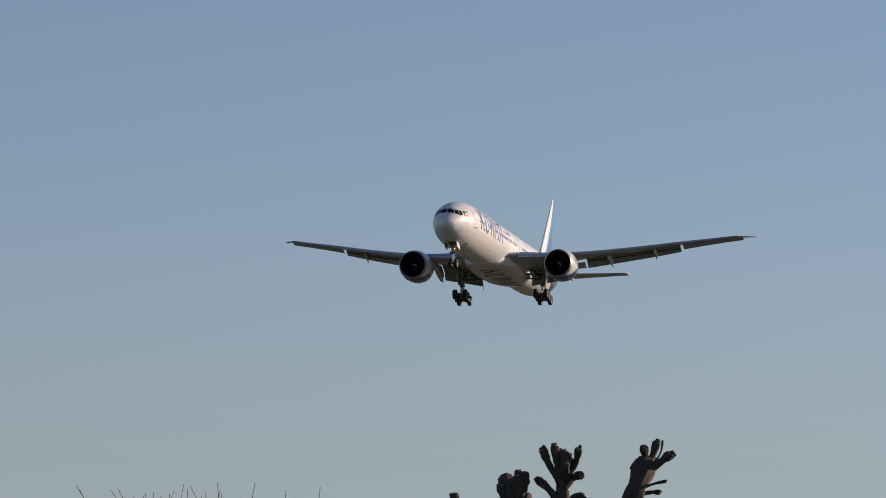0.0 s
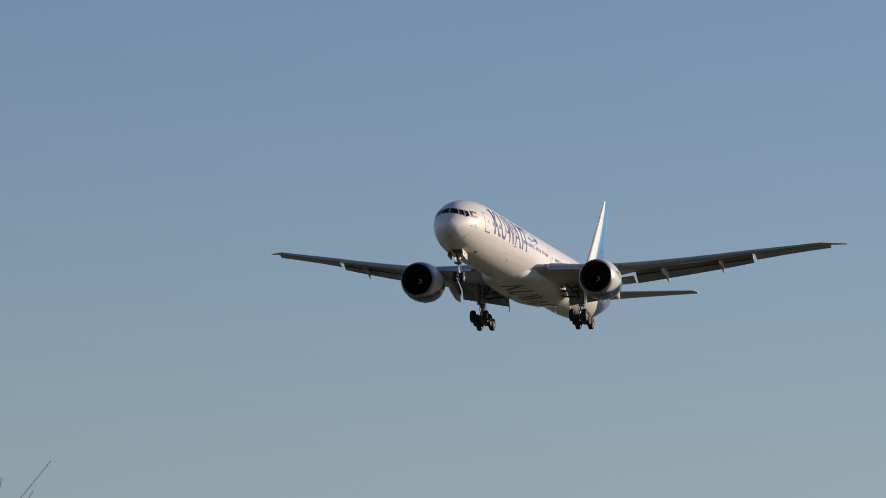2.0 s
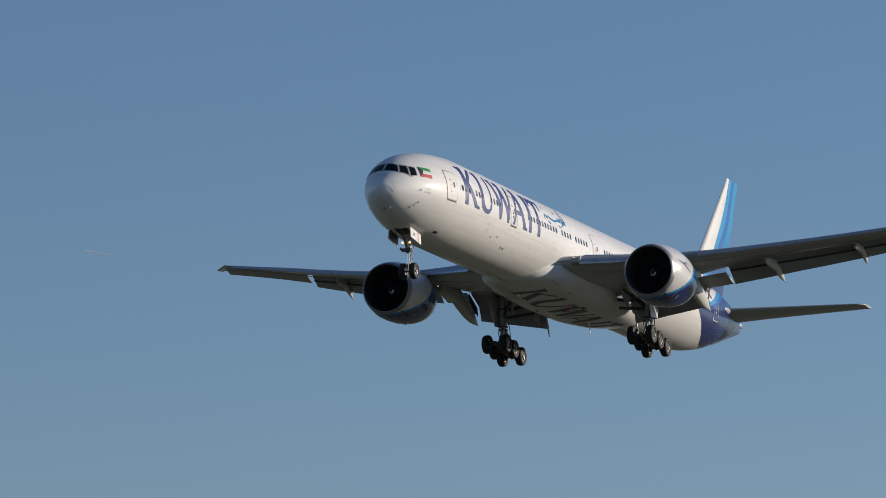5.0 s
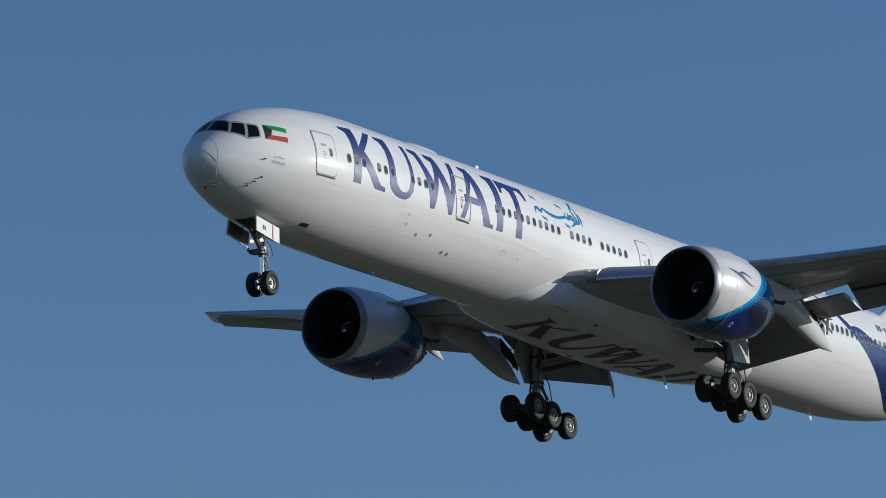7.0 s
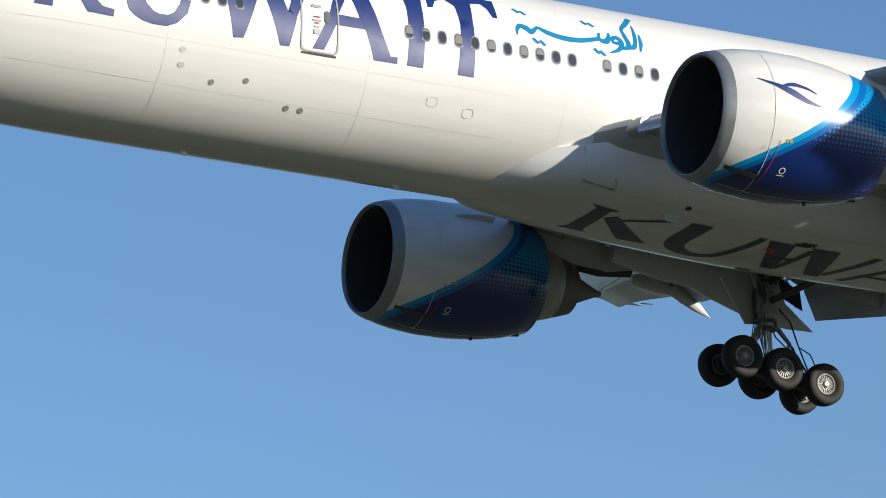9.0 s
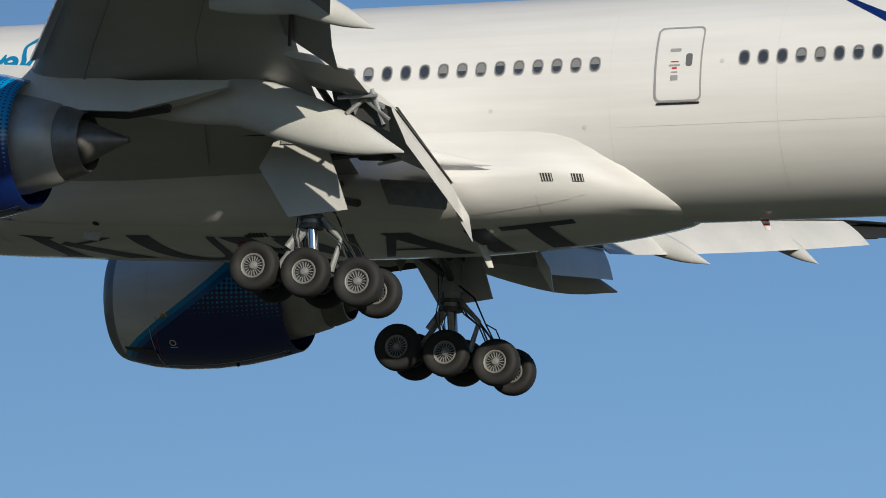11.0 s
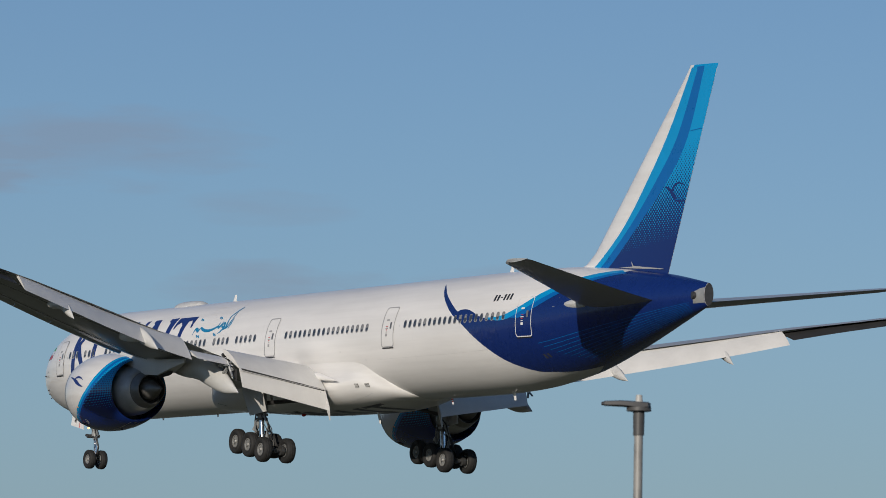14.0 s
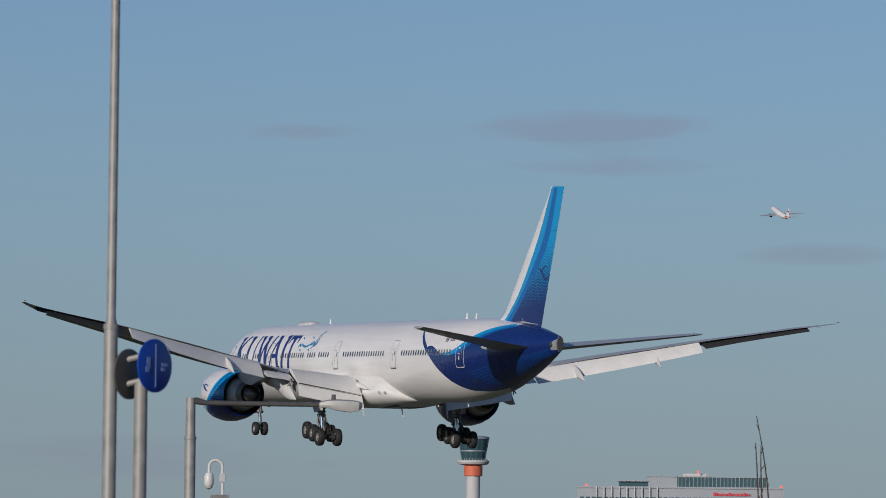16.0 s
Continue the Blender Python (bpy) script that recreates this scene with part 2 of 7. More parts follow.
M_PANE = cabin_pane()
M_SEAL = surface("grey_window_seal", (0.36, 0.36, 0.36), 0.45, vary=0.08)
M_LINE = surface("panel_joint_grey", (0.26, 0.26, 0.26), 0.6, vary=0.1)
M_JOINT = surface("faint_skin_joint_grey", (0.69, 0.69, 0.68), 0.45, vary=0.1)
M_BLACK = surface("black_marking_paint", (0.02, 0.02, 0.022), 0.4, vary=0.1)
M_RED = surface("red_marking_paint", (0.55, 0.035, 0.03), 0.4, vary=0.08)
M_GREEN = surface("green_marking_paint", (0.02, 0.30, 0.06), 0.4, vary=0.08)
M_YELLOW = surface("orange_marking_paint", (0.7, 0.35, 0.03), 0.4, vary=0.1)
M_LAMP = glow("lit_landing_lamp", (1.0, 0.7, 0.36), 1.8)
M_LAMPDIM = glow("lit_wing_root_lamp", (1.0, 0.55, 0.18), 1.6)
M_SCRIPT = surface("teal_blue_lettering_paint", (0.01, 0.22, 0.44), 0.35, vary=0.06, coat=0.3)
M_BELLY = surface("dark_belly_lettering_paint", (0.045, 0.05, 0.09), 0.4, vary=0.1)

# ---- mesh helpers ----


def part(name, bm, mats, parent, label="", smooth=True, angle=35.0):
    """Links a bmesh as one mesh object under a thing or a part."""
    me = bpy.data.meshes.new(name)
    bmesh.ops.recalc_face_normals(bm, faces=bm.faces)
    bm.to_mesh(me)
    bm.free()
    for m in mats if isinstance(mats, (list, tuple)) else [mats]:
        me.materials.append(m)
    if smooth:
        me.shade_smooth()
        me.set_sharp_from_angle(angle=radians(angle))
    ob = new(name, me)
    ob.parent = parent
    if label:
        tagged(ob, label)
    return ob


def thing(name, label, category, group="", kind="", at=(0, 0, 0)):
    ob = new(name)
    ob.empty_display_size = 0.2
    ob.location = at
    return tagged(ob, label, category, group, kind)


def ring_loft(bm, rings, caps=(True, True), mat=0, closed=True):
    """Skin over rings of equal count."""
    vs = [[bm.verts.new(p) for p in r] for r in rings]
    n = len(vs[0])
    for a, b in zip(vs, vs[1:]):
        for i in range(n if closed else n - 1):
            j = (i + 1) % n
            f = bm.faces.new((a[i], a[j], b[j], b[i]))
            f.material_index = mat
    for flag, r in zip(caps, (vs[0], vs[-1])):
        if flag:
            bm.faces.new(r).material_index = mat
    return vs


def tube(bm, pts, radii, seg=8, mat=0, caps=(True, True)):
    """A round bar along points, with a radius at each."""
    pts = [Vector(p) for p in pts]
    if isinstance(radii, (int, float)):
        radii = [radii] * len(pts)
    rings = []
    ref = None
    for i, p in enumerate(pts):
        d = (pts[min(i + 1, len(pts) - 1)] - pts[max(i - 1, 0)]).normalized()
        if ref is None:
            ref = d.orthogonal().normalized()
        ref = (ref - d * ref.dot(d)).normalized()
        side = d.cross(ref)
        rings.append([p + (ref * math.cos(2 * math.pi * k / seg) + side * math.sin(2 * math.pi * k / seg)) * radii[i] for k in range(seg)])
    ring_loft(bm, rings, caps, mat)


def slab(bm, quad, thick, mat=0):
    """A flat panel with thickness from its outline."""
    q = [Vector(p) for p in quad]
    n = (q[1] - q[0]).cross(q[2] - q[0]).normalized() * thick / 2
    ring_loft(bm, [[p - n for p in q], [p + n for p in q]], (True, True), mat)


def box(bm, lo, hi, mat=0, bevel=0.0):
    r = bmesh.ops.create_cube(bm, size=1.0)
    s = [b - a for a, b in zip(lo, hi)]
    c = [(a + b) / 2 for a, b in zip(lo, hi)]
    for v in r["verts"]:
        v.co = Vector((v.co.x * s[0] + c[0], v.co.y * s[1] + c[1], v.co.z * s[2] + c[2]))
    for f in {f for v in r["verts"] for f in v.link_faces}:
        f.material_index = mat
    if bevel:
        edges = list({e for v in r["verts"] for e in v.link_edges})
        for f in bmesh.ops.bevel(bm, geom=edges, offset=bevel, segments=2, affect="EDGES")["faces"]:
            f.material_index = mat


def lathe(bm, profile, origin, axis="x", seg=48, mat=0, closed=False):
    """Turns (along, radius) pairs round an axis through origin."""
    o = Vector(origin)
    rings = []
    for a, r in profile:
        ring = []
        for k in range(seg):
            c, s = math.cos(2 * math.pi * k / seg) * r, math.sin(2 * math.pi * k / seg) * r
            ring.append(o + {"x": Vector((a, c, s)), "y": Vector((c, a, s)), "z": Vector((c, s, a))}[axis])
        rings.append(ring)
    if closed:
        rings.append(rings[0])
        vs = [[bm.verts.new(p) for p in r] for r in rings[:-1]]
        vs.append(vs[0])
        for a, b in zip(vs, vs[1:]):
            for i in range(seg):
                j = (i + 1) % seg
                bm.faces.new((a[i], a[j], b[j], b[i])).material_index = mat
    else:
        ring_loft(bm, rings, (False, False), mat)


def interp(x, xs, ys):
    """Smooth monotone curve through a few stations."""
    if x <= xs[0]:
        return ys[0]
    if x >= xs[-1]:
        return ys[-1]
    i = max(k for k in range(len(xs) - 1) if xs[k] <= x)
    d = [(ys[k + 1] - ys[k]) / (xs[k + 1] - xs[k]) for k in range(len(xs) - 1)]

    def slope(k):
        if k == 0:
            return d[0]
        if k == len(xs) - 1:
            return d[-1]
        return 0.0 if d[k - 1] * d[k] <= 0 else 2 * d[k - 1] * d[k] / (d[k - 1] + d[k])
    h = xs[i + 1] - xs[i]
    s = (x - xs[i]) / h
    return (ys[i] * (1 + 2 * s) * (1 - s) ** 2 + slope(i) * h * s * (1 - s) ** 2
            + ys[i + 1] * s * s * (3 - 2 * s) + slope(i + 1) * h * s * s * (s - 1))


def patch(bm, outline, where, du, dv, mat=0):
    """A flat outline in (u, v), cut into a grid and laid on a curved surface by where(u, v)."""
    sub = bmesh.new()
    sub.faces.new([sub.verts.new((u, v, 0)) for u, v in outline])
    sub.normal_update()
    bmesh.ops.triangulate(sub, faces=sub.faces[:], ngon_method="EAR_CLIP")
    us, vs = [p[0] for p in outline], [p[1] for p in outline]
    for axis, lo, hi, step in ((0, min(us), max(us), du), (1, min(vs), max(vs), dv)):
        k = math.ceil(lo / step + 1e-6)
        while k * step < hi - 1e-6:
            co, no = [0, 0, 0], [0, 0, 0]
            co[axis], no[axis] = k * step, 1
            bmesh.ops.bisect_plane(sub, geom=sub.verts[:] + sub.edges[:] + sub.faces[:], plane_co=co, plane_no=no)
            k += 1
    new_v = {v: bm.verts.new(where(v.co.x, v.co.y)) for v in sub.verts}
    for f in sub.faces:
        try:
            bm.faces.new([new_v[v] for v in f.verts]).material_index = mat
        except ValueError:
            pass
    sub.free()


def smooth_line(pts, n=8):
    """Points along a rounded line through a few points."""
    out = []
    for i in range(len(pts) - 1):
        p0, p1, p2, p3 = pts[max(i - 1, 0)], pts[i], pts[i + 1], pts[min(i + 2, len(pts) - 1)]
        for k in range(n):
            t = k / n
            out.append(tuple(0.5 * (2 * b + (c - a) * t + (2 * a - 5 * b + 4 * c - d) * t * t + (3 * b - a - 3 * c + d) * t ** 3)
                             for a, b, c, d in zip(p0, p1, p2, p3)))
    out.append(tuple(pts[-1]))
    return out


def stroke(line, widths):
    """The outline of a brush stroke in (u, v)."""
    left, right = [], []
    for i, p in enumerate(line):
        a, b = line[max(i - 1, 0)], line[min(i + 1, len(line) - 1)]
        d = Vector((b[0] - a[0], b[1] - a[1]))
        d.normalize()
        f = i / (len(line) - 1) * (len(widths) - 1)
        k = min(int(f), len(widths) - 2)
        w = (widths[k] * (1 - f + k) + widths[k + 1] * (f - k)) / 2
        left.append((p[0] - d.y * w, p[1] + d.x * w))
        right.append((p[0] + d.y * w, p[1] - d.x * w))
    return left + right[::-1]


def rounded(u0, v0, u1, v1, r, n=4):
    """A rectangle with rounded corners in (u, v)."""
    pts = []
    for cx, cy, a in ((u1 - r, v1 - r, 0), (u0 + r, v1 - r, 90), (u0 + r, v0 + r, 180), (u1 - r, v0 + r, 270)):
        for k in range(n + 1):
            t = radians(a + 90 * k / n)
            pts.append((cx + r * math.cos(t), cy + r * math.sin(t)))
    return pts


def frame_strip(bm, outline, width, where, mat=0):
    """A thin closed line along an outline."""
    fine = []
    for p, q in zip(outline, outline[1:] + outline[:1]):
        n = max(1, int(max(abs(q[0] - p[0]), abs(q[1] - p[1])) / 0.12)) if max(abs(q[1]), abs(p[1])) < 4 else 1
        fine += [(p[0] + (q[0] - p[0]) * k / n, p[1] + (q[1] - p[1]) * k / n) for k in range(n)]
    outline = fine
    half_u = max(p[0] for p in outline) - min(p[0] for p in outline)
    half_v = max(p[1] for p in outline) - min(p[1] for p in outline)
    cu = (max(p[0] for p in outline) + min(p[0] for p in outline)) / 2
    cv = (max(p[1] for p in outline) + min(p[1] for p in outline)) / 2
    inner = []
    for u, v in outline:
        inner.append((cu + (u - cu) * (1 - 2 * width / half_u), cv + (v - cv) * (1 - 2 * width / half_v)))
    o = [bm.verts.new(where(*p)) for p in outline]
    i = [bm.verts.new(where(*p)) for p in inner]
    for k in range(len(o)):
        j = (k + 1) % len(o)
        bm.faces.new((o[k], o[j], i[j], i[k])).material_index = mat

# ---- the landing airliner: x aft from the nose, y to its right, z up from the cabin's middle ----
TOP_X = (0, 0.06, 0.25, 0.75, 1.2, 1.75, 2.5, 3.5, 5.0, 7.0, 10.0, 56.0, 60.0, 64.0, 68.8, 71.1, 72.6)
TOP_Z = (-0.5, -0.269, 0.023, 0.49, 0.876, 1.355, 1.82, 2.24, 2.666, 3.02, 3.23, 3.22, 3.154, 2.908, 2.372, 2.006, 1.721)
BOT_X = (0, 0.06, 0.25, 0.75, 1.5, 2.5, 4.0, 6.0, 8.5, 11.5, 52.0, 56.0, 60.5, 64.8, 69.0, 72.6)
BOT_Z = (-0.5, -0.729, -1.017, -1.41, -1.8, -2.14, -2.491, -2.767, -2.915, -2.97, -2.979, -2.87, -2.388, -1.435, -0.33, 0.621)
WID_X = (0, 0.06, 0.25, 0.75, 1.5, 2.5, 4.0, 6.0, 8.0, 10.5, 51.0, 55.0, 59.0, 63.3, 67.3, 70.2, 72.6)
WID_Y = (0.01, 0.23, 0.51, 0.95, 1.40, 1.85, 2.34, 2.77, 3.0, 3.1, 3.1, 3.02, 2.82, 2.35, 1.62, 0.95, 0.26)


def body_at(x):
    t, b, w = interp(x, TOP_X, TOP_Z), interp(x, BOT_X, BOT_Z), interp(x, WID_X, WID_Y)
    return (t + b) / 2, (t - b) / 2, w


def on_body(x, phi, off=0.0, side=-1):
    """A place on the cabin's skin: phi degrees up from the side."""
    zc, rz, w = body_at(x)
    a = radians(phi)
    return Vector((x, side * (w + off) * math.cos(a), zc + (rz + off) * math.sin(a)))


def on_side(x, z, off=0.006, side=-1):
    """The same by height."""
    zc, rz, w = body_at(x)
    s = max(-0.999, min(0.999, (z - zc) / rz))
    return on_body(x, math.degrees(math.asin(s)), off, side)


def foil(n=14, thick=0.12, camber=0.02):
    """A closed wing section: (along the chord, up), from the tail over the top and back below."""
    up, low = [], []
    for i in range(n + 1):
        c = 0.5 * (1 - math.cos(math.pi * i / n))
        t = 5 * thick * (0.2969 * math.sqrt(c) - 0.126 * c - 0.3516 * c * c + 0.2843 * c ** 3 - 0.1036 * c ** 4)
        m = camber * 4 * c * (1 - c)
        up.append((c, m + t))
        low.append((c, m - t))
    return up[::-1] + low[1:-1]


def span_ring(y, le, z, chord, thick, camber=0.02, droop=0.0, tail_thick=0.004):
    """A section across the wing at y, its nose at (le, z), turned nose up by -droop degrees."""
    a = radians(droop)
    out = []
    for c, t in foil(14, thick, camber):
        u, v = c * chord, t * chord
        out.append(Vector((le + u * math.cos(a) + v * math.sin(a), y, z - u * math.sin(a) + v * math.cos(a))))
    return out


plane = thing("airliner", "white twin-engined airliner with blue tail and titles, wheels down for landing", "airplane")

# fuselage shell with its belly and tail
bm = bmesh.new()
stations = [0, 0.02, 0.06, 0.12, 0.25, 0.45, 0.75, 1.0, 1.25, 1.5, 1.8, 2.1, 2.5, 3.0, 3.6, 4.3, 5.2, 6.2, 7.4, 8.6, 10, 12]
stations += [12 + 2.0 * i for i in range(1, 20)] + [51.5, 53, 54.5, 56, 57.5, 59, 60.5, 62, 63.5, 65, 66.5, 68, 69.5, 70.8, 71.6, 72.2, 72.6]
ring_loft(bm, [[on_body(x, 360 * k / 72) for k in range(72)] for x in stations], (False, True))
bm.faces.ensure_lookup_table()
bm.faces[-1].material_index = 1
fuselage = part("fuselage", bm, [M_WHITE, M_GEARDK], plane, "white painted metal cabin, gently dirty underneath", angle=50)


def decal(name, outlines, mat, where, parent, du=0.4, dv=0.4, label=""):
    b = bmesh.new()
    for o in outlines:
        patch(b, o, where, du, dv)
    return part(name, b, mat, parent, label, angle=80)


def skin(off, side=-1):
    """Places by the angle up from the cabin's widest line, which lies a little over z = 0."""
    return lambda x, phi: on_body(x, phi - min(2.3, max(0.0, x - 1.5) * 0.4) * math.cos(radians(phi)), off, side)


def skinz(off, side=-1):
    return lambda x, z: on_side(x, z, off, side)


def between(bm, low, high, x0, x1, where, step=0.1, rows=14):
    """Skin between two lines that both run aft."""
    def at(line, x):
        for p, q in zip(line, line[1:]):
            if p[0] <= x <= q[0]:
                return p[1] + (q[1] - p[1]) * (x - p[0]) / max(1e-9, q[0] - p[0])
        return line[0][1] if x < line[0][0] else line[-1][1]
    n = int((x1 - x0) / step)
    cols = []
    for k in range(n + 1):
        x = x0 + (x1 - x0) * k / n
        a, c = at(low, x), at(high, x)
        cols.append([bm.verts.new(where(x, a + (c - a) * r / rows)) for r in range(rows + 1)])
    for p, q in zip(cols, cols[1:]):
        for r in range(rows):
            bm.faces.new((p[r], q[r], q[r + 1], p[r + 1]))


# dark blue rear body with a long curling tip, and two lighter bands above it
swoosh_low = smooth_line([(49.82, 57.5), (50.4, 47.6), (51.07, 37.7), (52.03, 25.5), (52.86, 16.3), (53.75, 8.4), (55.18, -7.6), (56.39, -21.9), (57.45, -35.3), (58.44, -46.7), (58.91, -52.3), (59.4, -57.5), (60.4, -64.5), (61.4, -74.0), (63.0, -89.9)], 5)
swoosh_up = smooth_line([(57.3, 6.3), (58.09, 6.7), (58.85, 9.4), (60.0, 16.5), (61.5, 28.0), (63.0, 39.5), (64.6, 52.0), (66.0, 66.0)], 4)
band_top = smooth_line([(55.95, 10.9), (56.5, 10.4), (57.27, 10.3), (58.04, 12.0), (58.78, 15.6), (59.6, 21.0), (61.05, 33.0), (62.55, 45.5), (64.15, 58.5), (65.55, 72.5)], 4)
for side in (-1, 1):
    head = smooth_line([(50.5, 49.6), (51.13, 41.5), (52.06, 31.5), (52.95, 22.5), (53.24, 19.8)], 4) + smooth_line([(53.54, 21.4), (54.1, 21.2), (54.71, 18.4), (55.34, 13.8), (55.95, 10.9), (56.48, 8.6), (57.3, 6.3)], 4)
    b = bmesh.new()
    between(b, swoosh_low, [(49.82, 57.6)] + head + swoosh_up[1:], 49.82, 63.0, skin(0.006, side))
    part("rear_body_paint", b, M_NAVY, fuselage, "glossy dark blue paint with a curling tip", angle=80)
    b = bmesh.new()
    up = [p for p in swoosh_up if p[0] >= 63.0]
    patch(b, [(63.0, -90.0), (72.59, -90.0), (72.59, 90.0), (66.5, 90.0)] + up[::-1], skin(0.006, side), 0.5, 6.0)
    part("tail_body_paint", b, M_NAVY, fuselage, "glossy dark blue paint", angle=80)
    lift = lambda pts, dx, dp: [(x + dx, p + dp) for x, p in pts]
    decal("light_band", [[(55.97, 10.6), (56.48, 8.6)] + swoosh_up + band_top[:0:-1]], M_CYAN, skin(0.010, side), fuselage, 0.5, 6.0, "light blue band")
    decal("mid_band", [lift(swoosh_up[8:], 0.35, -3.5) + lift(swoosh_up[5:], 0.0, 0.6)[::-1]], M_ROYAL, skin(0.012, side), fuselage, 0.5, 6.0, "mid blue band")

    for k in range(10):
        decal("tail_line", [[(60.6 + 0.35 * k, -24.0 - 5.2 * k), (71.6, -24.0 - 5.2 * k), (71.6, -23.1 - 5.2 * k), (60.6 + 0.35 * k, -23.4 - 5.2 * k)]], M_ROYAL, skin(0.010, side), fuselage, 0.6, 6.0, "thin mid blue line")

# cabin windows, on both sides
WINDOWS = [(7.95, 3), (10.16, 3), (12.87, 4), (19.86, 11), (26.35, 4), (29.05, 5), (34.82, 18), (48.0, 20)]
b = bmesh.new()
outer = [(0.135 * math.copysign(abs(math.cos(t)) ** 0.75, math.cos(t)), 0.2 * math.copysign(abs(math.sin(t)) ** 0.75, math.sin(t))) for t in [2 * math.pi * k / 16 for k in range(16)]]
flat = lambda off: (lambda u, v: Vector((u, -off, v)))
for scale, off, mat in ((1.2, 0.004, 0), (1.0, 0.010, 1)):
    b.faces.new([b.verts.new(flat(off)(u * scale, v * (scale if mat else 1.13))) for u, v in outer]).material_index = mat
me_window = part("cabin_window", b, [M_SEAL, M_PANE], fuselage, smooth=False)
first = True
for x0, n in WINDOWS:
    for i in range(n):
        x = x0 + i * (0.5165 if x0 > 47 else 0.533)
        for side in (-1, 1):
            p, up, along = on_side(x, 0.66, 0.0, side), on_side(x, 0.76, 0.0, side), on_side(x + 0.1, 0.66, 0.0, side)
            vx, vz = (along - p).normalized(), (up - p).normalized()
            vy = vz.cross(vx)
            ob = me_window if first else new("cabin_window", me_window.data)
            first = False
            ob.parent = fuselage
            if side == 1:
                vx = -vx
                vy = vz.cross(vx)
            ob.matrix_basis = Matrix((vx, vy, vz)).transposed().to_4x4()
            ob.location = p


def cabin_door(x0, x1, z0, z1, side, on_blue=False, lettered=False):
    """A plug door a little proud, with a lined edge, window, handle and red marks."""
    b = bmesh.new()
    rim = rounded(x0, z0, x1, z1, 0.16)
    frame_strip(b, rim, 0.045, skinz(0.020, side), 1 if not on_blue else 3)
    if not on_blue and not lettered:
        patch(b, rounded(x0 + 0.05, z0 + 0.05, x1 - 0.05, z1 - 0.05, 0.14), skinz(0.012, side), 0.5, 0.15, 0)
    patch(b, rounded(x0 + 0.05, z0 - 0.07, x1 - 0.05, z0 - 0.015, 0.02, 1), skinz(0.016, side), 0.5, 0.2, 2)
    xm, wz = (x0 + x1) / 2, 0.66
    patch(b, rounded(x1 - 0.45, wz - 0.18, x1 - 0.27, wz + 0.18, 0.07), skinz(0.022, side), 0.5, 0.2, 4)
    for u, v, w, h, m in ((xm - 0.1, 0.62, 0.22, 0.03, 5), (xm - 0.1, 0.52, 0.30, 0.05, 1 if not on_blue else 3), (xm - 0.1, 0.44, 0.14, 0.05, 5), (xm - 0.1, 0.33, 0.18, 0.04, 1 if not on_blue else 3),
                          (xm - 0.1, 0.18, 0.2, 0.14, 1 if not on_blue else 3), (xm - 0.1, 0.95, 0.3, 0.09, 1 if not on_blue else 3)):
        patch(b, rounded(u - w / 2, v - h / 2, u + w / 2, v + h / 2, 0.02, 2), skinz(0.024, side), 0.5, 0.2, m)
    part("cabin_door", b, [M_WHITE, M_SEAL, M_BLACK, M_WHITE, M_PANE, M_RED], fuselage, "closed cabin door with a lined edge", angle=80)


for side in (-1, 1):
    cabin_door(5.74, 7.06, -0.42, 1.56, side)
    cabin_door(16.4, 17.6, -0.42, 1.66, side, lettered=True)
    cabin_door(32.45, 33.65, -0.42, 1.66, side)
    cabin_door(45.55, 46.85, -0.46, 1.64, side)
    cabin_door(58.95, 60.33, -0.47, 1.56, side, True)

# cockpit panes: one band round the nose
for side in (-1, 1):
    for corners in ([(1.17, 86.5), (1.80, 86.5), (1.88, 64.5), (1.48, 47.8), (1.26, 66.0)],
                    [(1.58, 44.2), (1.95, 59.6), (2.31, 48.9), (2.05, 28.5), (1.74, 38.0)],
                    [(2.17, 25.2), (2.43, 46.0), (2.78, 40.6), (2.82, 38.0), (2.73, 25.5), (2.66, 24.4)]):
        b = bmesh.new()
        patch(b, corners, skin(0.012, side), 0.08, 4.0, 0)
        part("cockpit_window", b, M_GLASS, fuselage, "dark cockpit glass", angle=80)
    b = bmesh.new()
    patch(b, [(1.10, 89.5), (1.88, 89.5), (1.96, 66.0), (2.40, 50.2), (2.86, 42.0), (2.89, 38.0), (2.79, 24.0), (2.70, 22.2), (2.12, 22.4), (1.72, 35.4), (1.50, 43.6), (1.22, 66.0)], skin(0.006, side), 0.08, 4.0, 0)
    part("cockpit_window_frame", b, M_SEAL, fuselage, "grey frame round the cockpit glass", angle=80)
    # flag of four colours behind them
    for name, o, m in (("green", [(3.12, 40.7), (4.27, 33.6), (4.24, 27.7), (3.48, 32.2)], M_GREEN), ("white", [(3.48, 32.2), (4.24, 27.7), (4.19, 22.8), (3.35, 25.3)], M_WHITE),
                       ("red", [(3.35, 25.3), (4.19, 22.8), (4.15, 16.9), (2.98, 20.7)], M_RED), ("black", [(3.12, 40.7), (3.48, 32.2), (3.35, 25.3), (2.98, 20.7)], M_BLACK)):
        decal("flag_" + name, [o], m, skin(0.008, side), fuselage, 0.3, 4.0)


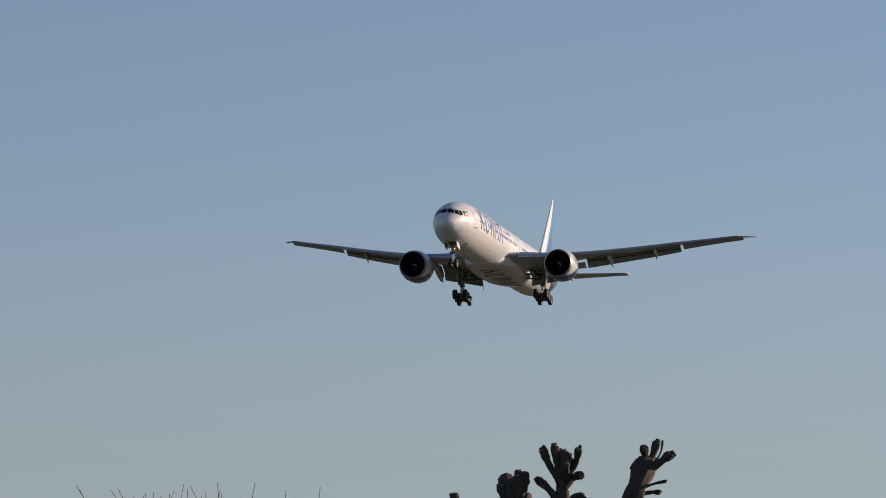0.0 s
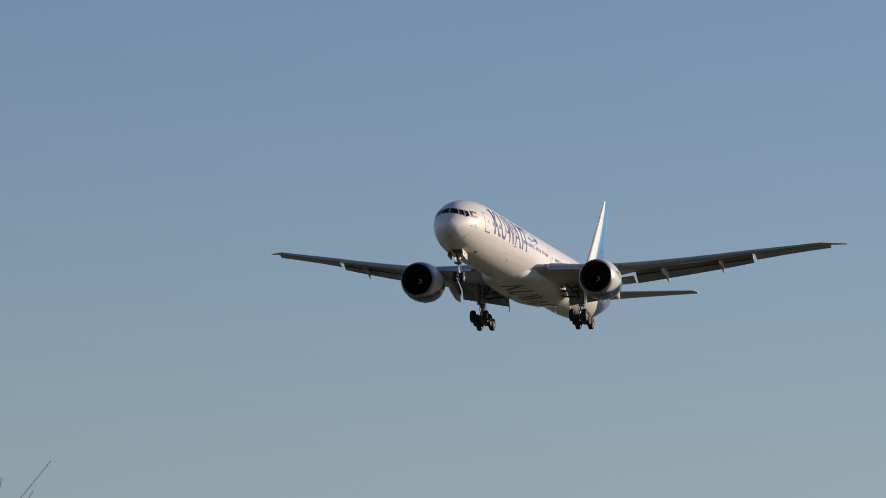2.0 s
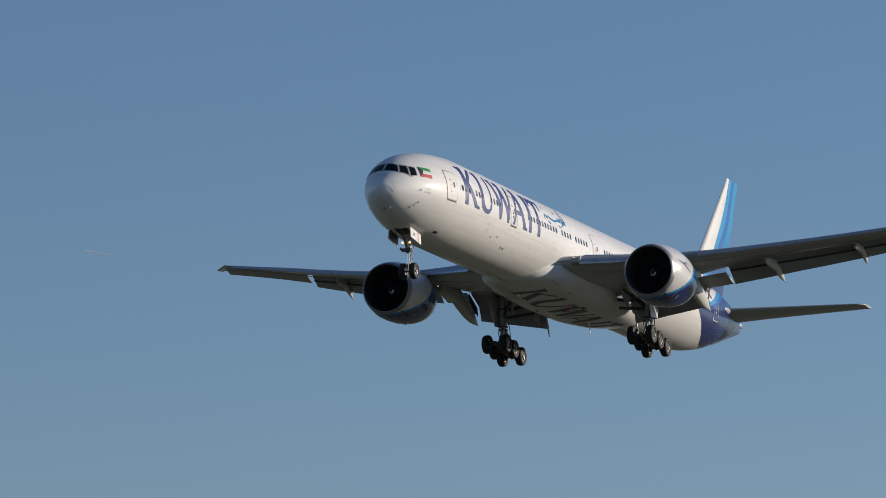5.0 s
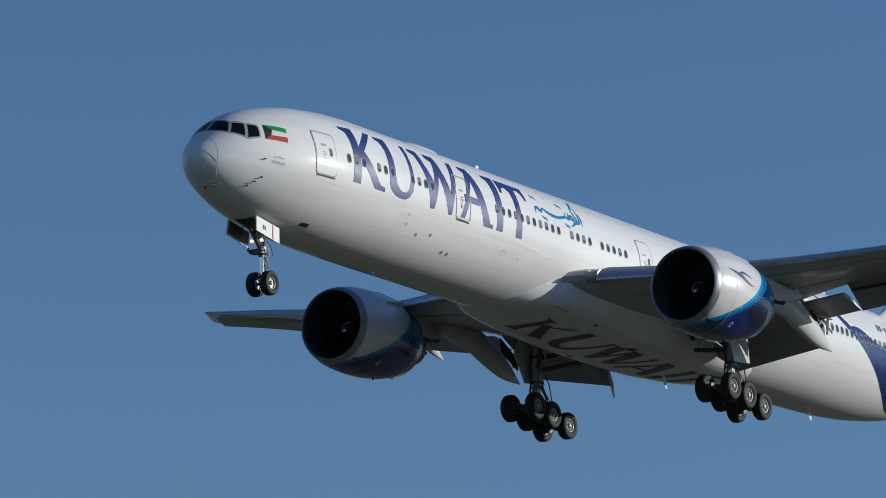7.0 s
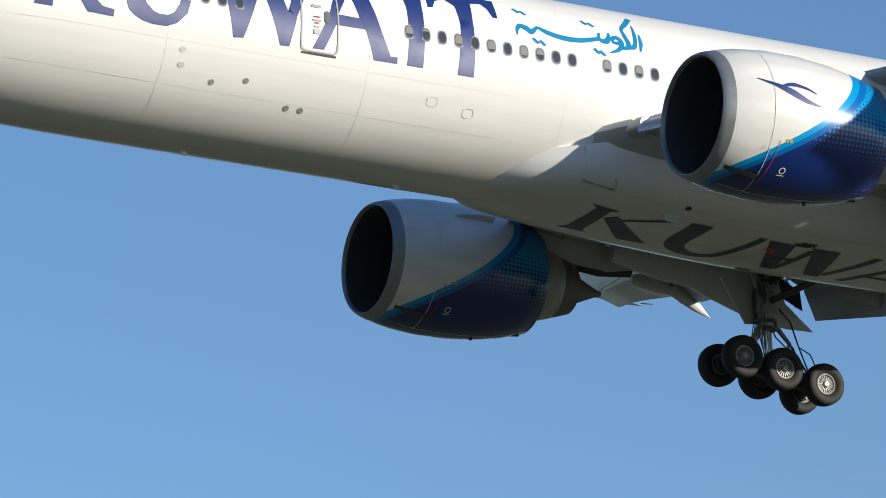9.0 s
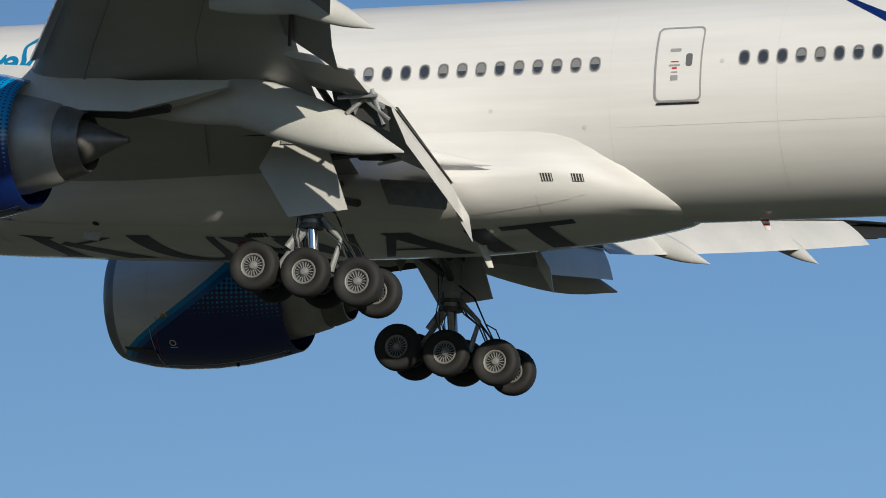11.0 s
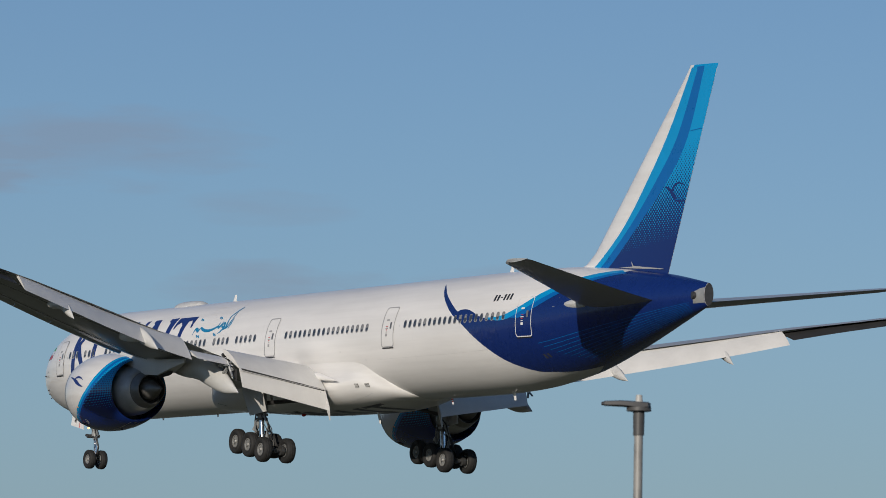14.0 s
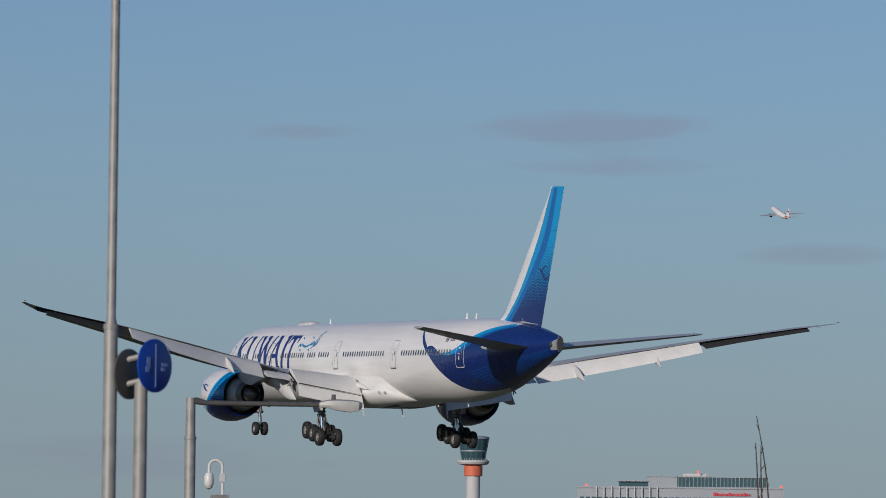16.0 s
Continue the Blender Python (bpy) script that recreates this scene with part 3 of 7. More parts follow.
def lettering(name, text, x0, x1, z, where, side):
    """Words in the built-in font, laid on the skin between x0 and x1."""
    cu = bpy.data.curves.new(name, "FONT")
    cu.body = text
    tmp = bpy.data.objects.new(name, cu)
    me = tmp.to_mesh()
    lo, hi = min(v.co.x for v in me.vertices), max(v.co.x for v in me.vertices)
    k = (x1 - x0) / (hi - lo)
    b = bmesh.new()
    b.from_mesh(me)
    for v in b.verts:
        u = (v.co.x - lo) * k
        v.co = where(x0 + u if side == -1 else x1 - u, z + v.co.y * k * 1.1)
    tmp.to_mesh_clear()
    bpy.data.objects.remove(tmp)
    bpy.data.curves.remove(cu)
    part(name, b, M_SEAL, fuselage, "small grey lettering", smooth=False)


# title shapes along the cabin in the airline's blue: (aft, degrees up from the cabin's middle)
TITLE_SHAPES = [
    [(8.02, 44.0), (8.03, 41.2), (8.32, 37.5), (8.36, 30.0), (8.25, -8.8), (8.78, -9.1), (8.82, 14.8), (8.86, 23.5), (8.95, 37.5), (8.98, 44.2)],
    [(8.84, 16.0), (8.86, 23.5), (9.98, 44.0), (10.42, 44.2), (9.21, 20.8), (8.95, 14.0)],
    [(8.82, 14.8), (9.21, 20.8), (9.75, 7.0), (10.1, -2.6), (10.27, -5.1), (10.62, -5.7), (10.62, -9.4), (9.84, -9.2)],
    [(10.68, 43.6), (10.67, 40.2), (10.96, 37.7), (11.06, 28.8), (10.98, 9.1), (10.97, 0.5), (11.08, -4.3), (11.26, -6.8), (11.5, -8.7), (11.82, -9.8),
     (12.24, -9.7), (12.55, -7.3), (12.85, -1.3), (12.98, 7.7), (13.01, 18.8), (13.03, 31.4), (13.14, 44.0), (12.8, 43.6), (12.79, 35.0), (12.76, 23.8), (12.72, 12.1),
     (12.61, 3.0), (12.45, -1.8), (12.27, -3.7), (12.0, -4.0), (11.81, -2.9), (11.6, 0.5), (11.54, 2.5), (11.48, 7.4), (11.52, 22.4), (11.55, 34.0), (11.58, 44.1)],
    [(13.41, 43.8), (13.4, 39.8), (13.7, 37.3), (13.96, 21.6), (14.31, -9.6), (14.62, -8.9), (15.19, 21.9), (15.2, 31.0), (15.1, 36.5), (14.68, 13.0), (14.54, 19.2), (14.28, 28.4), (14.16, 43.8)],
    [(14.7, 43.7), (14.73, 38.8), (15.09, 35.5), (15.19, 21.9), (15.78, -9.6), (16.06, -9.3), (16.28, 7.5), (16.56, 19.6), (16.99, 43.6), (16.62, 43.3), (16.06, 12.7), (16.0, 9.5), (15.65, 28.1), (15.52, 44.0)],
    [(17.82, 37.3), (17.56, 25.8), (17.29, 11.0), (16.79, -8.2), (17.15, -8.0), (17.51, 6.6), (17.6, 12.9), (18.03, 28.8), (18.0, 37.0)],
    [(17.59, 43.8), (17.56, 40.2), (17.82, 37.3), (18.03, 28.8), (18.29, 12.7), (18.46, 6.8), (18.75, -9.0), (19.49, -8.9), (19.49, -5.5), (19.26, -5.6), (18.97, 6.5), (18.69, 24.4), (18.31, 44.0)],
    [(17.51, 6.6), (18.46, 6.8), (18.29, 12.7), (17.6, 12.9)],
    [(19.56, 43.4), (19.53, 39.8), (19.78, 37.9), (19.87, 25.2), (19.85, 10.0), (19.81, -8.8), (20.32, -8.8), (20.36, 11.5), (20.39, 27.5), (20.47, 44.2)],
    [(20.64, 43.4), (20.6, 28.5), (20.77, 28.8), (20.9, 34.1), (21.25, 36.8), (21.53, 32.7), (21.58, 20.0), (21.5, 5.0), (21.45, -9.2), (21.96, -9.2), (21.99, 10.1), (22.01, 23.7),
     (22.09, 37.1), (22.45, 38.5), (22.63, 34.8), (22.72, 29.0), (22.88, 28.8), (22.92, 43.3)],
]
# script strokes: a rounded line and its widths in metres
SCRIPT_STROKES = [
    ([(23.43, 19.7), (23.47, 23.5), (23.58, 26.2), (23.78, 25.6), (23.94, 23.6), (24.17, 27.6)], [0.03, 0.1, 0.17, 0.2, 0.19, 0.06]),
    ([(24.13, 27.8), (24.3, 26.4), (24.5, 24.8), (24.85, 23.4), (25.2, 22.9), (25.6, 23.7), (25.95, 25.4), (26.2, 27.2), (26.28, 31.6)], [0.06, 0.14, 0.17, 0.18, 0.18, 0.17, 0.15, 0.13, 0.06]),
    ([(26.2, 27.4), (26.32, 25.9), (26.46, 26.2), (26.56, 28.5), (26.62, 32.8)], [0.1, 0.17, 0.2, 0.15, 0.05]),
    ([(26.72, 25.2), (26.68, 28.4), (26.82, 30.2), (26.96, 28.6), (26.97, 25.0), (26.8, 21.2), (26.5, 18.6)], [0.08, 0.13, 0.15, 0.16, 0.16, 0.13, 0.03]),
    ([(26.72, 26.2), (26.84, 26.0), (26.98, 27.0)], [0.1, 0.13, 0.1]),
    ([(27.67, 51.8), (27.38, 44.0), (27.15, 38.3), (27.17, 32.0), (27.22, 27.5), (27.16, 24.2), (26.9, 22.6)], [0.16, 0.16, 0.1, 0.13, 0.16, 0.16, 0.05]),
    ([(27.58, 43.6), (27.54, 36.0), (27.47, 29.0), (27.36, 25.0), (27.14, 24.0)], [0.04, 0.11, 0.13, 0.15, 0.08]),
    ([(27.69, 36.2), (27.66, 29.0), (27.57, 22.6)], [0.04, 0.13, 0.04]),
]
SCRIPT_DOTS = [(23.62, 38.2), (23.83, 37.2), (25.88, 38.2), (26.1, 37.4), (24.03, 17.9), (24.25, 17.2), (26.06, 18.2), (26.25, 17.4)]


def skin_metric(outline):
    """From metres round the cabin to degrees."""
    return [(x, q / 0.0541) for x, q in outline]


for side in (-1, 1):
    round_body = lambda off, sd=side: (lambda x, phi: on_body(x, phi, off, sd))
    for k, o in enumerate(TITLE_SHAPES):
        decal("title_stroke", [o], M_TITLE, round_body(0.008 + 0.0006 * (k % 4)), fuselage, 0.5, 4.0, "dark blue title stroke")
    mstroke = lambda pts, w, n=6: skin_metric(stroke(smooth_line([(x, d * 0.0541) for x, d in pts], n), w))
    script = [mstroke(*o) for o in SCRIPT_STROKES] + [[(x - 0.13, d + 0.9), (x + 0.04, d - 1.9), (x + 0.13, d - 0.9), (x - 0.04, d + 1.9)] for x, d in SCRIPT_DOTS]
    for k, o in enumerate(script):
        decal("script_stroke", [o], M_SCRIPT, round_body(0.008 + 0.0006 * (k % 3)), fuselage, 0.4, 4.0, "light blue script stroke")
    # registration as plain bars
    decal("registration_mark", [[(56.45 + 0.3 * i, 26.5 if i != 2 else 29.4), (56.62 + 0.3 * i, 26.5 if i != 2 else 29.4), (56.63 + 0.3 * i, 33.2 if i != 2 else 30.6), (56.46 + 0.3 * i, 33.2 if i != 2 else 30.6)] for i in range(6)], M_BLACK, skin(0.008, side), fuselage, 0.5, 5.0)
    decal("name_mark", [rounded(3.32 + 0.2 * k, -0.15, 3.48 + 0.2 * k, -0.10 + 0.05 * (k == 1), 0.01, 1) for k in range(3)], M_SEAL, skinz(0.008, side), fuselage, 0.4, 0.2)
    lettering("name_lettering", "Al-Sheab", 3.22, 3.93, -0.42, skinz(0.009, side), side)
    # skin joints
    joints = []
    for x in (12.3, 18.6, 25.0, 31.9, 44.3, 48.9):
        joints.append([(x, -60), (x + 0.012, -60), (x + 0.012, 60), (x, 60)])
    for p0, x0, x1 in ((-13.5, 4.0, 23.5), (-38.0, 5.0, 23.0), (-20.0, 44.5, 57.0)):
        joints.append([(x0, p0), (x1, p0), (x1, p0 + 0.22), (x0, p0 + 0.22)])
    for o in joints:
        decal("skin_joint", [o], M_JOINT, skin(0.0045, side), fuselage, 1.0, 6.0)
    radome = []
    for k in range(24):
        a, c = -150 + k * 12.5, -150 + (k + 1) * 12.5
        radome.append([(0.765, a), (0.777, a), (0.777, c), (0.765, c)])
    if side == -1:
        decal("radome_joint", radome, M_SEAL, skin(0.006, side), fuselage, 0.5, 6.0)
    # ports, vents and drains on the lower side
    for x, z, r in ((13.91, -1.63, 0.09), (14.94, -1.46, 0.09), (16.39, -1.95, 0.09), (16.84, -1.95, 0.09), (12.84, -0.93, 0.1), (12.88, -1.33, 0.1)):
        b = bmesh.new()
        circle = [(x + r * math.cos(a), z + r * 0.8 * math.sin(a)) for a in [2 * math.pi * k / 14 for k in range(14)]]
        patch(b, circle, skinz(0.010, side), 0.3, 0.3, 0)
        part("static_port", b, M_LINE if x > 13.5 else M_FAIR, fuselage, smooth=False)
    for x, z in ((20.6, -1.2), (21.8, -1.35)):
        b = bmesh.new()
        frame_strip(b, rounded(x, z - 0.13, x + 0.36, z + 0.13, 0.08, 2), 0.02, skinz(0.010, side))
        part("small_hatch", b, M_JOINT, fuselage, smooth=False)
    for x, z in ((43.6, -1.0), (41.0, -0.5), (47.4, 0.6), (7.6, 0.55)):
        b = bmesh.new()
        patch(b, [(x + 0.06 * math.cos(a), z + 0.06 * math.sin(a)) for a in [math.pi * k / 4 for k in range(8)]], skinz(0.010, side), 0.3, 0.3)
        part("drain_port", b, M_JOINT, fuselage, smooth=False)
    b = bmesh.new()
    patch(b, [(6.45, -57.0), (6.95, -56.0), (6.98, -61.0), (6.48, -62.0)], skin(0.010, side), 0.5, 3.0)
    part("air_outlet", b, M_DARK, fuselage, smooth=False)
    b = bmesh.new()
    for x in (60.55, 60.85):
        patch(b, [(x, -37.0), (x + 0.16, -37.0), (x + 0.3, -43.0), (x + 0.14, -43.0)], skin(0.014, side), 0.5, 3.0)
    part("outflow_vent", b, M_GEARDK, fuselage, smooth=False)
for line in ([(0.28, 22.0), (0.72, -14.0)], [(0.78, -31.0), (1.0, -48.0)], [(0.3, -52.0), (0.72, -70.0)]):
    b = bmesh.new()
    tube(b, [on_body(line[0][0] + (line[1][0] - line[0][0]) * k / 8, line[0][1] + (line[1][1] - line[0][1]) * k / 8, 0.002) for k in range(9)], 0.008, 4)
    part("lightning_strip", b, M_FAIR, fuselage)
# probes by the nose
for x, phi in ((2.9, -26.5), (2.66, -33.8), (2.44, -42.0), (2.86, -4.4), (1.2, -66.0)):
    b = bmesh.new()
    p, q = on_body(x, phi, 0.0), on_body(x, phi, 0.07)
    tube(b, [p, q, q + Vector((-0.15, 0.05, -0.02))], [0.04, 0.026, 0.012], 6)
    part("air_probe", b, M_BLACK, fuselage)
b = bmesh.new()
tube(b, [on_body(1.15, -85, 0), on_body(1.1, -85, 0.16), on_body(0.92, -85, 0.2)], [0.03, 0.025, 0.012], 6)
part("air_probe", b, M_BLACK, fuselage)
# blade antennas, drain masts, beacon and antenna dome
for x, top, h, chord in ((22.5, True, 0.42, 0.42), (53.3, True, 0.45, 0.45), (55.3, True, 0.42, 0.42), (14.2, False, 0.16, 0.3), (21.0, False, 0.18, 0.26), (39.6, False, 0.75, 0.3), (47.6, False, 0.36, 0.26), (54.0, False, 0.4, 0.35)):
    b = bmesh.new()
    zc, rz, w = body_at(x)
    s = 1 if top else -1
    z0 = zc + s * rz - (0.65 * s if x == 39.6 else 0.03 * s) + (-1.0 if x == 39.6 else 0.0)
    rings = [[Vector((x + k * h * 0.55 + c * chord * (1 - 0.45 * k), t * chord * (1 - 0.3 * k), z0 + s * k * h)) for c, t in foil(5, 0.14, 0)] for k in (0.0, 0.17, 0.33, 0.5, 0.67, 0.83, 1.0)]
    ring_loft(b, rings)
    if x == 47.6:
        for f in b.faces:
            f.material_index = int(f.calc_center_median().z * 14) % 2
    part("blade_antenna", b, M_WHITE if x != 47.6 else [M_RED, M_WHITE], fuselage, "small white blade antenna" if x != 47.6 else "red and white drain mast")
for x0, length, r, h in ((15.9, 3.3, 0.75, 0.42), (43.0, 1.0, 0.28, 0.1), (48.5, 1.1, 0.3, 0.12)):
    b = bmesh.new()
    rings = []
    for k in range(11):
        t = k / 10
        s = math.sqrt(max(0.0, 1 - (2 * t - 1) ** 4)) if 0 < t < 1 else 0.02
        rings.append([Vector((x0 + length * t, r * s * math.cos(a), 3.02 + (0.08 + h) * s * max(0.0, math.sin(a)) - (0.15 if math.sin(a) < -1e-6 else 0))) for a in [2 * math.pi * i / 20 for i in range(20)]])
    ring_loft(b, rings)
    part("antenna_dome", b, M_FAIR, fuselage, "low off-white antenna dome")
# exhaust of the small engine in the tail's end
b = bmesh.new()
lathe(b, [(0.0, 0.24), (0.03, 0.21), (-0.2, 0.18), (-0.24, 0.0)], (0, 0, 0), "y", 20)
for v in b.verts:
    v.co = Vector((71.9 + v.co.x * 1.15, -0.33 + v.co.y - v.co.x * 0.28, 1.13 + v.co.z))
part("tail_exhaust", b, M_GEARDK, fuselage, "bare metal exhaust in the tail end")
b = bmesh.new()
patch(b, [(71.85, 0.75), (72.58, 0.78), (72.58, 1.5), (72.3, 1.46), (71.95, 1.3)], skinz(0.016), 0.3, 0.2)
part("tail_exhaust_plate", b, M_GEAR, fuselage, "bare grey plate")

# belly fairing between the wings
FAIR_X = (23.2, 24.4, 26.5, 29.5, 34.0, 39.0, 42.5, 44.6, 45.4, 45.9)
FAIR_W = (1.0, 2.1, 2.95, 3.42, 3.58, 3.48, 3.0, 2.25, 1.6, 0.9)
FAIR_D = (-2.86, -2.99, -3.08, -3.25, -3.42, -3.45, -3.3, -3.09, -3.0, -2.88)


def fairing_ring(x):
    w, d = interp(x, FAIR_X, FAIR_W), interp(x, FAIR_X, FAIR_D)
    zt = interp(x, (23.2, 27.0, 30.0, 38.0, 42.0, 44.6, 45.4, 45.9), (-2.2, -1.5, -1.2, -1.0, -1.05, -1.75, -2.15, -2.6))
    pts = []
    for k in range(41):
        a = math.pi * (k / 40)
        c, s = math.cos(a), math.sin(a)
        e = 0.62
        z = zt + (d - zt) * abs(s) ** e
        zc, rz, bw = body_at(x)
        bh = bw * math.sqrt(max(0.0, 1 - ((z - zc) / rz) ** 2))
        y = min(w * abs(c) ** e, bh + 0.01 + 0.8 * (zt - z) ** 2) if x > 36 else w * abs(c) ** e
        pts.append(Vector((x, -math.copysign(y, c), z)))
    return pts + [Vector((x, w * 0.3, zt + 0.3)), Vector((x, -w * 0.3, zt + 0.3))]


b = bmesh.new()
ring_loft(b, [fairing_ring(23.2 + 22.7 * k / 50) for k in range(51)])
belly = part("belly_fairing", b, M_WHITE, plane, "white bulged fairing under the cabin, grimy below", angle=60)


def under(x, y, off=0.012):
    w, d = interp(x, FAIR_X, FAIR_W), interp(x, FAIR_X, FAIR_D)
    zt = interp(x, (23.2, 27.0, 30.0, 38.0, 42.0, 44.6, 45.4, 45.9), (-2.2, -1.5, -1.2, -1.0, -1.05, -1.75, -2.15, -2.6))
    c = min(1.0, abs(y) / w) ** (1 / 0.62)
    return Vector((x, y, zt + (d - zt) * max(0.0, 1 - c * c) ** 0.31 - off))


# belly titles: plain bars again
bb = []


def ubar(x0, x1, x2, x3, lo=-1.5, hi=1.5):
    bb.append([(x0, lo), (x1, lo), (x3, hi), (x2, hi)])


bb.append([(26.45, -1.55), (27.5, -1.4), (27.25, -1.2), (27.5, 0.85), (27.7, 1.05), (26.75, 1.15), (26.95, 0.85), (26.75, -1.3)])
bb.append([(27.36, -0.63), (27.66, -1.0), (29.3, 0.6), (29.7, 0.95), (28.75, 1.05)])
ubar(28.9, 29.25, 27.5, 27.8, -1.5, -0.55)
bb.append(stroke(smooth_line([(30.1, -1.75), (30.22, -0.12), (30.57, 0.68), (31.3, 1.05), (31.95, 0.55), (32.23, -1.7)], 6), [0.7, 0.66, 0.6, 0.42, 0.28, 0.26]))
ubar(32.45, 33.36, 33.7, 34.13, -1.65, 1.0)
ubar(33.95, 34.2, 34.0, 34.2, -1.4, 0.9)
ubar(33.96, 34.91, 35.21, 35.73, -1.65, 1.0)
ubar(36.1, 36.4, 35.6, 35.83, -1.65, 0.75)
ubar(37.24, 37.55, 36.38, 36.63, -1.4, 1.05)
ubar(37.13, 37.99, 38.44, 39.03, -1.6, 1.0)
ubar(37.05, 38.0, 36.85, 38.1, 0.05, 0.25)
ubar(39.5, 40.15, 39.5, 40.15, -1.6, 1.05)
ubar(41.2, 41.85, 41.2, 41.85, -1.6, 1.05)
ubar(40.5, 42.6, 40.5, 42.6, -1.6, -1.3)
for o in bb:
    decal("belly_title_stroke", [o], M_BELLY, lambda x, y: under(x + 0.32, y), belly, 0.6, 0.25, "dark title stroke under the belly")
b = bmesh.new()
for x in (24.6, 26.2, 29.0, 33.0, 38.6, 42.2):
    patch(b, [(x, -2.8 if 26 < x < 44 else -1.6), (x + 0.025, -2.8 if 26 < x < 44 else -1.6), (x + 0.025, 2.8 if 26 < x < 44 else 1.6), (x, 2.8 if 26 < x < 44 else 1.6)], lambda x, y: under(x, y, 0.008), 0.5, 0.2)
for y in (-2.4, 0.0, 2.4):
    patch(b, [(27.0, y), (43.5, y), (43.5, y + 0.025), (27.0, y + 0.025)], lambda x, y: under(x, y, 0.008), 0.5, 0.3)
part("belly_joint", b, M_JOINT, belly, smooth=False)


def fairing_half(x, z):
    """Half width of the fairing at a height."""
    ring = fairing_ring(x)[:21]
    for p, q in zip(ring, ring[1:]):
        if q.z <= z <= p.z:
            return -(p.y + (q.y - p.y) * (z - p.z) / min(-1e-6, q.z - p.z))
    return -ring[0].y


def scoop(side):
    """A wide inlet under the wing root: a sloping floor inside a pale rim."""
    b = bmesh.new()
    rim = [(25.8, 2.78), (26.95, 2.78), (27.08, 2.4), (25.85, 2.4)]
    inner = [(25.9, 2.74), (26.88, 2.74), (26.98, 2.45), (25.95, 2.45)]
    o = [b.verts.new(under(x, side * y, 0.03)) for x, y in rim]
    i = [b.verts.new(under(x, side * y, 0.03)) for x, y in inner]
    for k in range(4):
        b.faces.new((o[k], o[(k + 1) % 4], i[(k + 1) % 4], i[k]))
    f = [b.verts.new(under(x, side * y, 0.026 if k in (0, 3) else 0.008)) for k, (x, y) in enumerate(inner)]
    for k in range(4):
        b.faces.new((i[k], i[(k + 1) % 4], f[(k + 1) % 4], f[k])).material_index = 1
    b.faces.new(f).material_index = 2
    return part("air_scoop", b, [M_FAIR, M_DARK, M_GEAR], belly, "recessed air inlet with a pale rim", smooth=False)


for side in (-1, 1):
    b = bmesh.new()
    patch(b, [(33.6, side * 1.6), (34.1, side * 1.6), (34.1, side * 1.8), (33.6, side * 1.8)], lambda x, y: under(x, y, 0.014), 0.4, 0.1)
    part("air_slot", b, M_DARK, belly, "dark air inlet slot", smooth=False)
    for x, y in ((33.75, -1.79), (33.78, -0.3)):
        if side == -1:
            for k in range(5):
                b = bmesh.new()
                patch(b, [(x + 0.11 * k, y - 0.14), (x + 0.11 * k + 0.08, y - 0.14), (x + 0.11 * k + 0.08, y + 0.14), (x + 0.11 * k, y + 0.14)], lambda u, v: under(u, v, 0.016), 0.4, 0.1)
                part("belly_vent", b, M_DARK, belly, "dark vent slot", smooth=False)
    intake = scoop(side)
    louvre_at = lambda x, z, off, s=side: (x, s * (fairing_half(x, z) + 0.012 + off), z)
    for x in (42.4, 43.2):
        b = bmesh.new()
        slab(b, [louvre_at(x, -2.2, 0.0), louvre_at(x + 0.3, -2.2, 0.0), louvre_at(x + 0.34, -2.4, 0.0), louvre_at(x + 0.04, -2.4, 0.0)], 0.02)
        for k in range(4):
            u = x + 0.03 + 0.075 * k
            slab(b, [louvre_at(u, -2.2, 0.02), louvre_at(u + 0.025, -2.2, 0.02), louvre_at(u + 0.065, -2.4, 0.02), louvre_at(u + 0.04, -2.4, 0.02)], 0.02, 1)
        part("louvre", b, [M_DARK, M_FAIR], belly, "dark louvred vent", smooth=False)

b = bmesh.new()
slab(b, [(28.9, -1.95, -3.08), (29.5, -1.95, -3.1), (29.42, -2.02, -3.4), (29.0, -2.02, -3.36)], 0.03)
part("ram_air_flap", b, M_FAIR, belly, smooth=False)
b = bmesh.new()
lathe(b, [(0.02, 0.13), (-0.06, 0.12), (-0.12, 0.08), (-0.15, 0.0)], tuple(under(33.2, -0.95, 0.0)), "z", 14)
part("beacon", b, M_RED, belly, "red beacon under the belly")
b = bmesh.new()
patch(b, [(29.5 + 0.1 * math.cos(a), -2.45 + 0.1 * math.sin(a)) for a in [math.pi * k / 5 for k in range(10)]], lambda x, y: under(x, y, 0.016), 0.4, 0.3)
part("drain_hole", b, M_DARK, belly, "dark round outlet", smooth=False)

# ---- wings ----
LE = lambda y: 26.55 + 0.632 * (y - 3.4) if y < 30.2 else 26.55 + 0.632 * 26.8 + (y - 30.2) * 1.72
TE = lambda y: interp(y, (0, 3.4, 10.4, 23, 30.2, 31.6, 32.4), (37.2, 37.4, 38.3, 43.45, 45.85, 47.2, 48.2))
WZ = lambda y: interp(y, (0, 3.4, 7, 11.2, 16, 20, 23, 27, 30.2, 32.4), (-1.6, -1.18, -0.88, -0.38, 0.45, 1.24, 1.88, 2.68, 3.33, 3.76))
TWIST = lambda y: interp(y, (0, 3.4, 8, 12, 18, 26, 32.4), (4.3, 4.2, 1.8, -0.6, -1.9, -1.9, -0.9))
TH = lambda y: interp(y, (0, 3.4, 10, 20, 32.4), (0.13, 0.125, 0.1, 0.085, 0.075))

AFT_LIFT = lambda y: interp(y, (0, 8, 12, 16, 22, 27, 31), (0.0, 0.05, 0.22, 0.26, 0.2, 0.08, 0.0))


